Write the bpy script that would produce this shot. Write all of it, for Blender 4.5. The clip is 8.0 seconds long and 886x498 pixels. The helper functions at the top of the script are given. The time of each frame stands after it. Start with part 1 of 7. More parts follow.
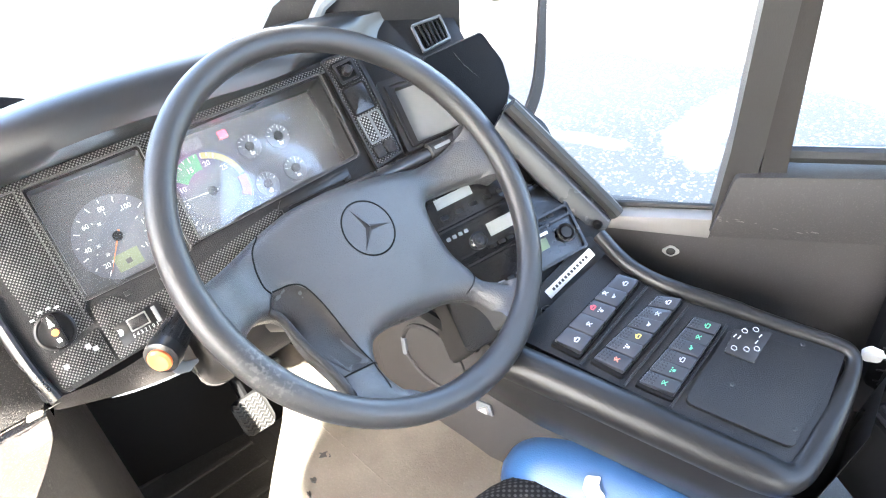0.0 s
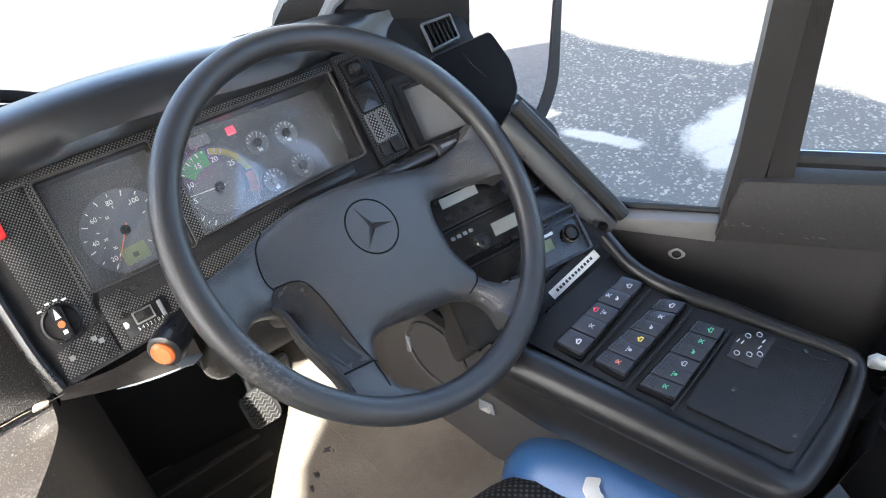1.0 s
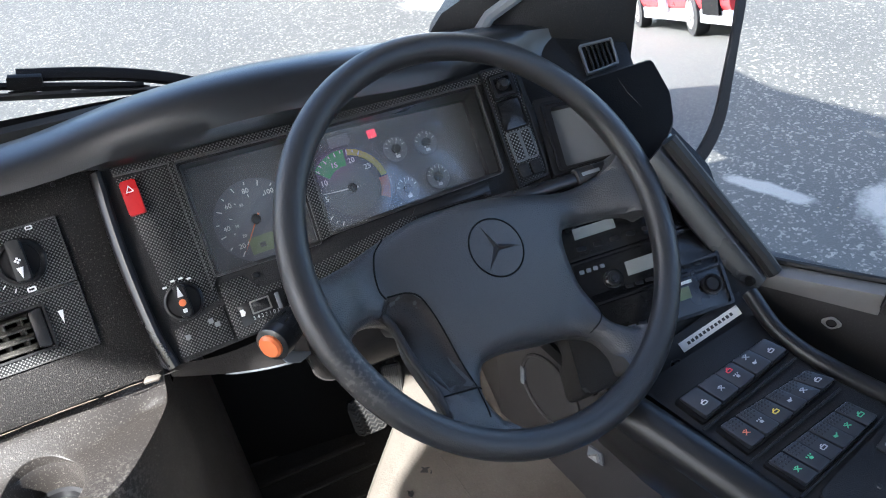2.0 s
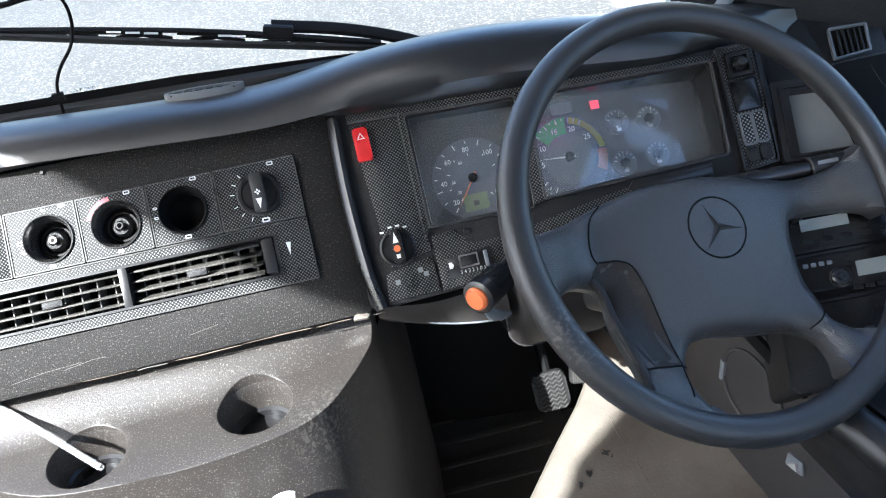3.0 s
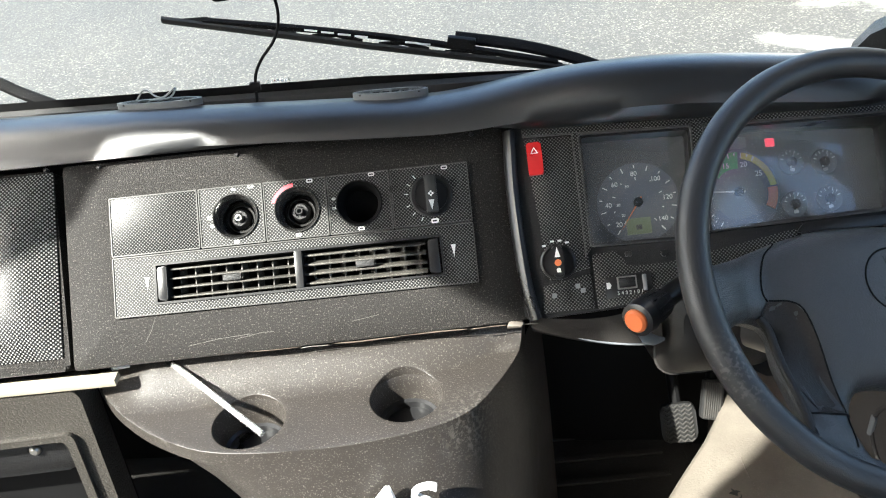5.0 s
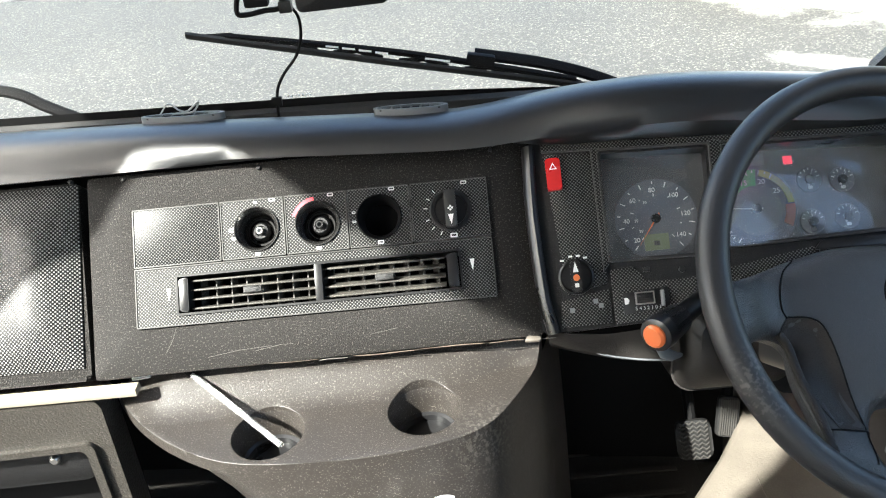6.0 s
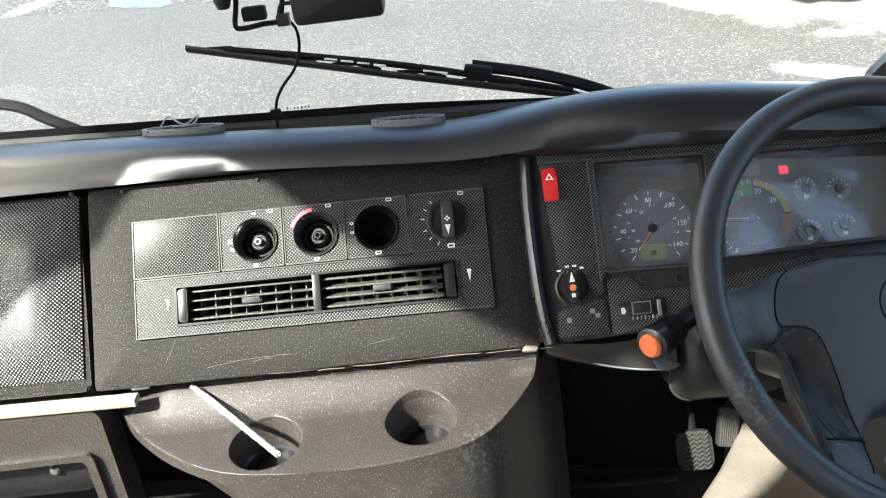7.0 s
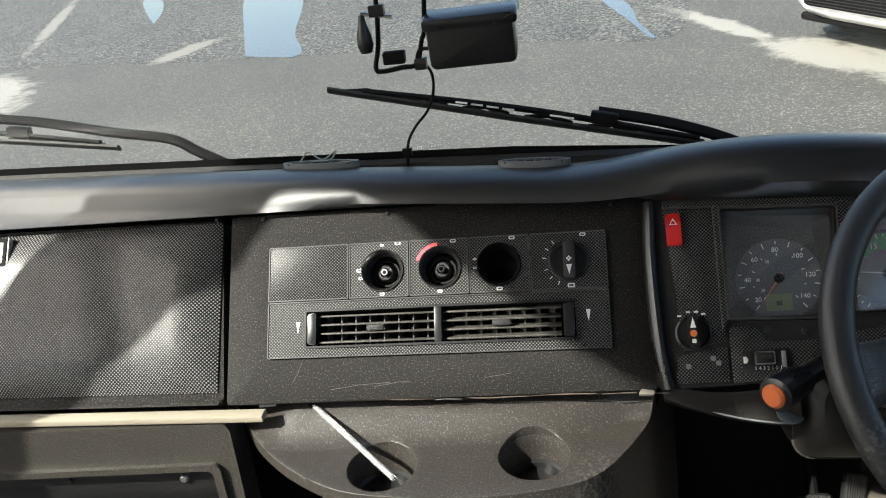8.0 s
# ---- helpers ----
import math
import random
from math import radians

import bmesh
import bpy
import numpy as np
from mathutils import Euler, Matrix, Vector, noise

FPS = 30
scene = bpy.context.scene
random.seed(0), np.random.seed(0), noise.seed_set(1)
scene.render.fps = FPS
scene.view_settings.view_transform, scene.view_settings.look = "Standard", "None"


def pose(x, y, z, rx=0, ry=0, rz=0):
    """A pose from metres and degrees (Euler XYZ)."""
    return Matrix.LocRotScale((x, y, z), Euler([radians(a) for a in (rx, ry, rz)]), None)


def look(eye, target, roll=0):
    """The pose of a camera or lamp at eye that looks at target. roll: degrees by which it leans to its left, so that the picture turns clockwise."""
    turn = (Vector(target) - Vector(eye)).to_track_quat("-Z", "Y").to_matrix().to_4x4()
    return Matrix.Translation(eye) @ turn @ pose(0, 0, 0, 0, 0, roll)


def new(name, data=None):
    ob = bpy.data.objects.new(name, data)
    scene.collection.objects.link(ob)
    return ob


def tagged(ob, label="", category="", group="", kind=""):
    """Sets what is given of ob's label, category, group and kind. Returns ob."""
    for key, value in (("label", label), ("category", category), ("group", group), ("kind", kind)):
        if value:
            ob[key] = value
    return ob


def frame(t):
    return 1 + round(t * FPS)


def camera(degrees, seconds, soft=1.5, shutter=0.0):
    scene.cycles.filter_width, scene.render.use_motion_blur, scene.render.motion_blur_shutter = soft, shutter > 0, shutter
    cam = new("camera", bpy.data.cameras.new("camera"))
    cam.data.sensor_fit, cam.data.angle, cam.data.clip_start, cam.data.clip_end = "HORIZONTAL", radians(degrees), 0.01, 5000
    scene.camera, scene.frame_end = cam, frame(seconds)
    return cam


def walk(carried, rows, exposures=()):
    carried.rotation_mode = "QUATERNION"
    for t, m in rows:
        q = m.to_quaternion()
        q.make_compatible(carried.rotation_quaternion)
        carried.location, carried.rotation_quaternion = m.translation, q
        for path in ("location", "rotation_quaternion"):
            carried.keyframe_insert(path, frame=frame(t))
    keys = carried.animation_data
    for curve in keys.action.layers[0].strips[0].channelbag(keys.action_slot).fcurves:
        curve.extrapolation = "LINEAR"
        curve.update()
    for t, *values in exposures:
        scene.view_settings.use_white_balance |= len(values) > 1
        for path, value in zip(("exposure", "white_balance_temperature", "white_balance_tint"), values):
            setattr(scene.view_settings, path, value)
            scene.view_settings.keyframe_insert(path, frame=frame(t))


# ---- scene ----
import itertools

cam = camera(57.0, 8.0, soft=1.1)
PATH = [
    (0, (0.520, -0.922, 1.997), (1.436, 0.353, 0.758), -7.2),
    (0.5, (0.530, -0.930, 1.997), (1.448, 0.346, 0.760), -7.0),
    (1, (0.534, -0.933, 2.001), (1.411, 0.364, 0.758), -7.2),
    (1.2, (0.525, -0.924, 2.004), (1.344, 0.406, 0.754), -8.0),
    (2.3, (0.581, -0.916, 1.958), (1.078, 0.653, 0.823), -7.4),
    (2.5, (0.570, -0.916, 1.953), (0.981, 0.682, 0.822), -8.7),
    (3, (0.523, -0.928, 1.945), (0.717, 0.721, 0.830), -8.9),
    (3.5, (0.496, -0.918, 1.966), (0.563, 0.740, 0.850), -6.8),
    (4, (0.441, -0.920, 1.968), (0.478, 0.760, 0.883), -6.8),
    (5.5, (0.446, -0.955, 1.967), (0.387, 0.746, 0.918), -6.4),
    (6, (0.432, -0.955, 1.971), (0.375, 0.762, 0.946), -6.4),
    (6.5, (0.423, -0.947, 1.977), (0.367, 0.779, 0.969), -6.5),
    (7, (0.445, -0.960, 1.971), (0.373, 0.771, 0.972), -6.8),
    (7.5, (0.469, -0.963, 1.988), (0.340, 0.792, 1.037), -7.3),
    (8, (0.427, -0.996, 1.971), (0.105, 0.780, 1.110), -7.6),
]
EXPOSURE = [(0, 4.85, 6450, 8), (0.5, 4.43, 6450, 7), (1, 3.40, 6300, 8), (1.2, 3.2, 6200, 8), (2.5, 2.4, 5650, 8), (3, 2.72, 5650, 6), (3.5, 2.59, 5700, 4), (4, 2.49, 6050, 4), (5.5, 2.42, 6250, 3), (7, 2.38, 6250, 3), (7.5, 1.29, 6400, 3), (8, 1.33, 6400, 3)]
walk(cam, [(t, look(e, g, r)) for t, e, g, r in PATH], EXPOSURE)

# ---- light ----
world = bpy.data.worlds.new("sky")
scene.world = world
world.use_nodes = True
wn = world.node_tree
sky = wn.nodes.new("ShaderNodeTexSky")
sky.sky_type = "NISHITA"
sky.sun_disc = False
sky.dust_density = 3.0
SUN_TRAVEL = Vector((0.90, 0.62, -1.0)).normalized()
sky.sun_elevation = math.asin(-SUN_TRAVEL.z)
sky.sun_rotation = math.atan2(-SUN_TRAVEL.x, -SUN_TRAVEL.y)
wn.links.new(sky.outputs[0], wn.nodes["Background"].inputs[0])
wn.nodes["Background"].inputs[1].default_value = 0.15
sun = new("sun", bpy.data.lights.new("sun", "SUN"))
sun.data.energy, sun.data.angle, sun.data.color = 5.0, radians(0.53), (1.0, 0.94, 0.86)
sun.matrix_world = Matrix.Translation((0, 0, 8)) @ SUN_TRAVEL.to_track_quat("-Z", "Y").to_matrix().to_4x4()


# ---- materials ----
def mat(name, color, rough=0.5, metal=0.0, spec=0.5, grain=0.0, grain_size=0.002, leather=0.0, leather_size=0.004,
        stain=None, stain_size=0.15, stain_mix=0.35, wear=0.0, coat=0.0, rough_var=0.12, emit=0.0, fine=0.0, sheen=0.0):
    """Principled material with grain or leather relief, broad stains and fine specks."""
    m = bpy.data.materials.new(name)
    m.use_nodes = True
    t, bs = m.node_tree, m.node_tree.nodes["Principled BSDF"]
    co = t.nodes.new("ShaderNodeTexCoord")

    def noise_tex(size, detail=4.0, rough_=0.55):
        n = t.nodes.new("ShaderNodeTexNoise")
        n.inputs["Scale"].default_value = 1.0 / size
        n.inputs["Detail"].default_value = detail
        n.inputs["Roughness"].default_value = rough_
        t.links.new(co.outputs["Object"], n.inputs["Vector"])
        return n

    bs.inputs["Roughness"].default_value = rough
    bs.inputs["Metallic"].default_value = metal
    bs.inputs["Specular IOR Level"].default_value = spec
    bs.inputs["Coat Weight"].default_value = coat
    bs.inputs["Sheen Weight"].default_value = sheen
    broad = noise_tex(stain_size, 5.0, 0.62)
    ramp = t.nodes.new("ShaderNodeValToRGB")
    ramp.color_ramp.elements[0].position, ramp.color_ramp.elements[1].position = 0.35, 0.68
    t.links.new(broad.outputs[0], ramp.inputs[0])
    mix = t.nodes.new("ShaderNodeMix")
    mix.data_type = "RGBA"
    second = stain if stain else tuple(min(1.0, q * 1.35 + 0.004) for q in color)
    mix.inputs[6].default_value = (*color, 1)
    mix.inputs[7].default_value = (*second, 1)
    scale = t.nodes.new("ShaderNodeMath")
    scale.operation = "MULTIPLY"
    scale.inputs[1].default_value = stain_mix
    t.links.new(ramp.outputs[0], scale.inputs[0])
    t.links.new(scale.outputs[0], mix.inputs[0])
    last = mix.outputs[2]
    if fine > 0:
        specks = noise_tex(0.0021, 2.0, 0.5)
        cut = t.nodes.new("ShaderNodeValToRGB")
        cut.color_ramp.elements[0].position, cut.color_ramp.elements[1].position = 0.57, 0.72
        t.links.new(specks.outputs[0], cut.inputs[0])
        amount = t.nodes.new("ShaderNodeMath")
        amount.operation = "MULTIPLY"
        amount.inputs[1].default_value = fine
        t.links.new(cut.outputs[0], amount.inputs[0])
        # pale specks: dust on the tray, painted sparkle of the grain on dash plastic
        dust_glint = t.nodes.new("ShaderNodeMix")
        dust_glint.data_type = "RGBA"
        dust_glint.inputs[7].default_value = (0.42, 0.39, 0.35, 1)
        t.links.new(amount.outputs[0], dust_glint.inputs[0])
        t.links.new(last, dust_glint.inputs[6])
        last = dust_glint.outputs[2]
    t.links.new(last, bs.inputs["Base Color"])
    rmap = t.nodes.new("ShaderNodeMapRange")
    rmap.inputs[3].default_value = max(0.02, rough - rough_var)
    rmap.inputs[4].default_value = min(1.0, rough + rough_var)
    t.links.new(broad.outputs[0], rmap.inputs[0])
    t.links.new(rmap.outputs[0], bs.inputs["Roughness"])
    height = None
    if grain > 0:
        g = noise_tex(grain_size, 3.0, 0.6)
        height, strength = g.outputs[0], grain
    if leather > 0:
        v = t.nodes.new("ShaderNodeTexVoronoi")
        v.feature = "DISTANCE_TO_EDGE"
        v.inputs["Scale"].default_value = 1.0 / leather_size
        warp = noise_tex(leather_size * 3, 2.0)
        add = t.nodes.new("ShaderNodeVectorMath")
        add.operation = "MULTIPLY_ADD"
        add.inputs[1].default_value = (leather_size * 1.5,) * 3
        t.links.new(warp.outputs[1], add.inputs[0])
        t.links.new(co.outputs["Object"], add.inputs[2])
        t.links.new(add.outputs[0], v.inputs["Vector"])
        lim = t.nodes.new("ShaderNodeMath")
        lim.operation = "MINIMUM"
        lim.inputs[1].default_value = 0.25
        t.links.new(v.outputs["Distance"], lim.inputs[0])
        height, strength = lim.outputs[0], leather
    if height is not None:
        bump = t.nodes.new("ShaderNodeBump")
        bump.inputs["Strength"].default_value = strength
        bump.inputs["Distance"].default_value = 0.0012
        t.links.new(height, bump.inputs["Height"])
        t.links.new(bump.outputs[0], bs.inputs["Normal"])
    if emit > 0:
        bs.inputs["Emission Color"].default_value = (*color, 1)
        bs.inputs["Emission Strength"].default_value = emit
    return m


def weave_mat(name, dark, light, size, rough):
    """Woven carbon-look or perforated trim: a diagonal grid of small lozenges with relief."""
    m = mat(name, dark, rough, spec=0.28, stain_size=0.08)
    t, bs = m.node_tree, m.node_tree.nodes["Principled BSDF"]
    co = t.nodes.new("ShaderNodeTexCoord")
    sep = t.nodes.new("ShaderNodeSeparateXYZ")
    t.links.new(co.outputs["Object"], sep.inputs[0])

    def math_node(op, a, b=None):
        n = t.nodes.new("ShaderNodeMath")
        n.operation = op
        for i, q in enumerate((a, b)):
            if q is None:
                continue
            if isinstance(q, (int, float)):
                n.inputs[i].default_value = q
            else:
                t.links.new(q, n.inputs[i])
        return n.outputs[0]

    k = 1.12 * math.pi / size
    a = math_node("SINE", math_node("MULTIPLY", sep.outputs[0], k))
    b = math_node("SINE", math_node("MULTIPLY", sep.outputs[1], k))
    ab = math_node("MULTIPLY", a, b)
    ramp = t.nodes.new("ShaderNodeMapRange")
    ramp.inputs[1].default_value, ramp.inputs[2].default_value = 0.10, 0.50
    t.links.new(ab, ramp.inputs[0])
    mix = t.nodes.new("ShaderNodeMix")
    mix.data_type = "RGBA"
    t.links.new(ramp.outputs[0], mix.inputs[0])
    link = bs.inputs["Base Color"].links[0].from_socket
    t.links.new(link, mix.inputs[6])
    mix.inputs[7].default_value = (*light, 1)
    t.links.new(mix.outputs[2], bs.inputs["Base Color"])
    bump = t.nodes.new("ShaderNodeBump")
    bump.inputs["Strength"].default_value, bump.inputs["Distance"].default_value = 0.8, 0.0008
    t.links.new(ramp.outputs[0], bump.inputs["Height"])
    t.links.new(bump.outputs[0], bs.inputs["Normal"])
    return m


def glass_mat(name, tint=(1, 1, 1), ior=1.22, rough=0.02, haze=0.0):
    """Thin pane: clear with a faint mirror; haze adds a pale film in place of glare."""
    m = bpy.data.materials.new(name)
    m.use_nodes = True
    t = m.node_tree
    t.nodes.remove(t.nodes["Principled BSDF"])
    out = t.nodes["Material Output"]
    clear, mirror, film = (t.nodes.new(q) for q in ("ShaderNodeBsdfTransparent", "ShaderNodeBsdfGlossy", "ShaderNodeBsdfDiffuse"))
    clear.inputs[0].default_value = (*tint, 1)
    mirror.inputs["Roughness"].default_value = rough
    film.inputs[0].default_value = (0.75, 0.78, 0.8, 1)
    fres = t.nodes.new("ShaderNodeFresnel")
    fres.inputs[0].default_value = ior
    a, b = t.nodes.new("ShaderNodeMixShader"), t.nodes.new("ShaderNodeMixShader")
    t.links.new(fres.outputs[0], a.inputs[0])
    t.links.new(clear.outputs[0], a.inputs[1])
    t.links.new(mirror.outputs[0], a.inputs[2])
    co, no = t.nodes.new("ShaderNodeTexCoord"), t.nodes.new("ShaderNodeTexNoise")
    no.inputs["Scale"].default_value, no.inputs["Detail"].default_value = 7.0, 0.0
    t.links.new(co.outputs["Object"], no.inputs["Vector"])
    mul = t.nodes.new("ShaderNodeMath")
    mul.operation = "MULTIPLY"
    mul.inputs[1].default_value = haze
    cut = t.nodes.new("ShaderNodeMapRange")
    cut.inputs[1].default_value, cut.inputs[2].default_value = 0.30, 0.72
    cut.inputs[3].default_value = 0.6
    t.links.new(no.outputs[0], cut.inputs[0])
    t.links.new(cut.outputs[0], mul.inputs[0])
    t.links.new(mul.outputs[0], b.inputs[0])
    t.links.new(a.outputs[0], b.inputs[1])
    t.links.new(film.outputs[0], b.inputs[2])
    t.links.new(b.outputs[0], out.inputs[0])
    return m


BLACK = mat("black_grained_plastic", (0.0085, 0.0085, 0.0092), 0.42, spec=0.32, grain=0.7, grain_size=0.0014, fine=0.035)
PANEL = mat("dash_grained_plastic", (0.0115, 0.0104, 0.0096), 0.46, spec=0.14, grain=0.85, grain_size=0.0015, fine=0.16, stain=(0.0135, 0.012, 0.011))
PAD = mat("soft_dash_vinyl", (0.013, 0.0138, 0.0155), 0.38, spec=0.72, grain=0.16, grain_size=0.0015, stain=(0.012, 0.0122, 0.013))
RADIO = mat("dark_grey_radio_plastic", (0.010, 0.0103, 0.0112), 0.24, spec=0.55, fine=0.02)
SMOOTH = mat("smooth_black_plastic", (0.013, 0.013, 0.014), 0.30, fine=0.02)
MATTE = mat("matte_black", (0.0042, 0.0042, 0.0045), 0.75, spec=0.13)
WEAVE = weave_mat("woven_trim", (0.005, 0.005, 0.0054), (0.17, 0.168, 0.164), 0.0025, 0.40)
MESH_PAD = weave_mat("dotted_trim", (0.007, 0.007, 0.0075), (0.27, 0.267, 0.262), 0.0029, 0.32)
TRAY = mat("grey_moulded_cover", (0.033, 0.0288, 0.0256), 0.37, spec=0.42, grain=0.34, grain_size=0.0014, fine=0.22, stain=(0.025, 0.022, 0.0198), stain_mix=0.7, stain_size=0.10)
KNEE = mat("dull_brown_trim", (0.024, 0.0215, 0.020), 0.6, spec=0.2, grain=0.5, grain_size=0.002, stain=(0.031, 0.028, 0.026))
COVER = mat("brown_grey_trim", (0.025, 0.0222, 0.021), 0.62, grain=0.4, grain_size=0.002, stain=(0.030, 0.0265, 0.025), stain_mix=0.6, fine=0.05)
BEIGE = mat("beige_knee_cover", (0.16, 0.141, 0.117), 0.6, grain=0.6, grain_size=0.004, stain=(0.085, 0.073, 0.060), stain_mix=0.8, fine=0.1)
VINYL = mat("black_leather_vinyl", (0.011, 0.0105, 0.0105), 0.36, spec=0.32, leather=0.16, leather_size=0.0030)
CRACKED = mat("cracked_vinyl", (0.034, 0.031, 0.027), 0.36, leather=1.0, leather_size=0.006, fine=0.2, stain=(0.055, 0.050, 0.044))
RIM = mat("steering_rim_leather", (0.026, 0.0255, 0.0257), 0.40, spec=0.5, leather=0.25, leather_size=0.0022, stain=(0.022, 0.021, 0.021), stain_size=0.05)


def worn_patch(m, centre, radius, color):
    """Scuffed, shiny patch of a material round one point of its object."""
    t, bs = m.node_tree, m.node_tree.nodes["Principled BSDF"]
    co = t.nodes.new("ShaderNodeTexCoord")
    gap = t.nodes.new("ShaderNodeVectorMath")
    gap.operation = "DISTANCE"
    gap.inputs[1].default_value = centre
    t.links.new(co.outputs["Object"], gap.inputs[0])
    fade = t.nodes.new("ShaderNodeMapRange")
    fade.inputs[1].default_value, fade.inputs[2].default_value = radius, radius * 0.3
    t.links.new(gap.outputs["Value"], fade.inputs[0])
    no = t.nodes.new("ShaderNodeTexNoise")
    no.inputs["Scale"].default_value, no.inputs["Detail"].default_value = 190.0, 5.0
    t.links.new(co.outputs["Object"], no.inputs["Vector"])
    spots = t.nodes.new("ShaderNodeMapRange")
    spots.inputs[1].default_value, spots.inputs[2].default_value = 0.50, 0.62
    t.links.new(no.outputs[0], spots.inputs[0])
    both = t.nodes.new("ShaderNodeMath")
    both.operation = "MULTIPLY"
    t.links.new(fade.outputs[0], both.inputs[0])
    t.links.new(spots.outputs[0], both.inputs[1])
    mix = t.nodes.new("ShaderNodeMix")
    mix.data_type = "RGBA"
    t.links.new(both.outputs[0], mix.inputs[0])
    t.links.new(bs.inputs["Base Color"].links[0].from_socket, mix.inputs[6])
    mix.inputs[7].default_value = (*color, 1)
    t.links.new(mix.outputs[2], bs.inputs["Base Color"])


worn_patch(RIM, (-0.214, -0.050, 0.010), 0.050, (0.085, 0.08, 0.074))
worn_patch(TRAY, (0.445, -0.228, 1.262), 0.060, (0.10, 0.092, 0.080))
HUB = mat("steering_hub_vinyl", (0.043, 0.043, 0.0437), 0.36, spec=0.5, leather=0.75, leather_size=0.0028)
BLUE = mat("blue_seat_leather", (0.030, 0.085, 0.20), 0.34, leather=0.3, leather_size=0.004, stain=(0.024, 0.065, 0.16))
FABRIC = weave_mat("black_seat_fabric", (0.012, 0.012, 0.013), (0.07, 0.07, 0.07), 0.006, 0.85)
RUBBER = mat("black_rubber", (0.008, 0.008, 0.008), 0.65, grain=0.4, grain_size=0.002)
MAT_FLOOR = mat("floor_mat_rubber", (0.016, 0.0145, 0.013), 0.7, grain=0.5, grain_size=0.004, stain=(0.026, 0.022, 0.019), fine=0.1)
METAL = mat("worn_steel", (0.55, 0.54, 0.52), 0.30, metal=1.0, grain=0.15, grain_size=0.003)
ZINC = mat("dull_zinc", (0.42, 0.41, 0.39), 0.4, metal=0.3)
WHITE = mat("white_print", (0.75, 0.75, 0.74), 0.55)
PAPER = mat("white_label", (0.72, 0.71, 0.68), 0.6, stain=(0.6, 0.58, 0.54))
INK = mat("dark_print", (0.03, 0.03, 0.03), 0.6)
RED = mat("red_button_plastic", (0.50, 0.018, 0.020), 0.28, coat=0.3)
ORANGE = mat("orange_button_plastic", (0.72, 0.16, 0.045), 0.35, coat=0.2, stain=(0.78, 0.28, 0.12))
GREEN = mat("green_scale", (0.03, 0.42, 0.08), 0.5)
YELLOW = mat("yellow_scale", (0.62, 0.50, 0.06), 0.5)
CORAL = mat("coral_scale", (0.75, 0.22, 0.12), 0.5)
AMBER = mat("amber_symbol", (0.85, 0.62, 0.10), 0.5)
GREENSYM = mat("green_symbol", (0.10, 0.45, 0.22), 0.5)
REDSYM = mat("red_symbol", (0.75, 0.06, 0.08), 0.5)
LAMP = mat("lit_red_lamp", (0.9, 0.05, 0.09), 0.4, emit=0.22)
DIAL = mat("dial_face", (0.092, 0.098, 0.106), 0.45, stain=(0.12, 0.127, 0.135))
DIAL2 = mat("inner_dial_face", (0.20, 0.209, 0.217), 0.45)
GAUGE = mat("gauge_face", (0.030, 0.033, 0.038), 0.5, stain=(0.036, 0.040, 0.045))
DIALBLUE = mat("blue_grey_dial", (0.074, 0.084, 0.104), 0.5)
GAUGE2 = mat("small_gauge_face", (0.12, 0.13, 0.142), 0.5)
SHROUD = mat("dark_shroud_plastic", (0.017, 0.0152, 0.0138), 0.5, grain=0.4, grain_size=0.0018)
LCD = mat("green_lcd", (0.13, 0.16, 0.085), 0.3)
LCD2 = mat("grey_lcd", (0.27, 0.29, 0.285), 0.25)
SCREEN = mat("dark_screen", (0.19, 0.20, 0.207), 0.2, coat=0.5)
WOOD = mat("pale_wood_strip", (0.29, 0.26, 0.20), 0.6, grain=0.3, grain_size=0.004)
CLEARPEN = mat("clear_plastic_tube", (0.86, 0.86, 0.85), 0.12, coat=0.5, stain=(0.75, 0.75, 0.74))
CLEARPEN.node_tree.nodes["Principled BSDF"].inputs["Transmission Weight"].default_value = 0.8
STRIP = mat("blue_grey_rail_plastic", (0.022, 0.0245, 0.030), 0.28, stain=(0.014, 0.015, 0.018))
GRIP = mat("brown_grained_vinyl", (0.022, 0.0185, 0.0165), 0.46, spec=0.35, leather=1.0, leather_size=0.0030)
HOOD = mat("matte_hood_vinyl", (0.004, 0.004, 0.0042), 0.55, spec=0.08, grain=0.4)
SILL = mat("grey_window_ledge", (0.145, 0.138, 0.13), 0.55, grain=0.3, stain=(0.11, 0.10, 0.09))
SHELL = mat("grey_cabin_lining", (0.18, 0.177, 0.171), 0.8, grain=0.3, grain_size=0.004)
CEILING = mat("light_grey_ceiling", (0.29, 0.286, 0.278), 0.75, grain=0.3, grain_size=0.004)
PAINT = mat("white_car_paint", (0.78, 0.78, 0.77), 0.25, coat=0.6)
REDPAINT = mat("red_bus_paint", (0.50, 0.030, 0.035), 0.3, coat=0.4)
TYRE = mat("tyre_rubber", (0.018, 0.018, 0.018), 0.8)
GLASS = glass_mat("window_glass")
# haze on both gauge panes paints part of the reflected sky glare
GLARE_PANE = glass_mat("instrument_glass", ior=1.95, rough=0.02, haze=0.06)
GLARIER_PANE = glass_mat("glare_instrument_glass", ior=1.9, rough=0.04, haze=0.22)


# ---- mesh helpers ----
def finish(bm, smooth=35):
    bmesh.ops.recalc_face_normals(bm, faces=bm.faces)
    me = bpy.data.meshes.new("mesh")
    bm.to_mesh(me)
    bm.free()
    for p in me.polygons:
        p.use_smooth = True
    me.set_sharp_from_angle(angle=radians(smooth))
    return me


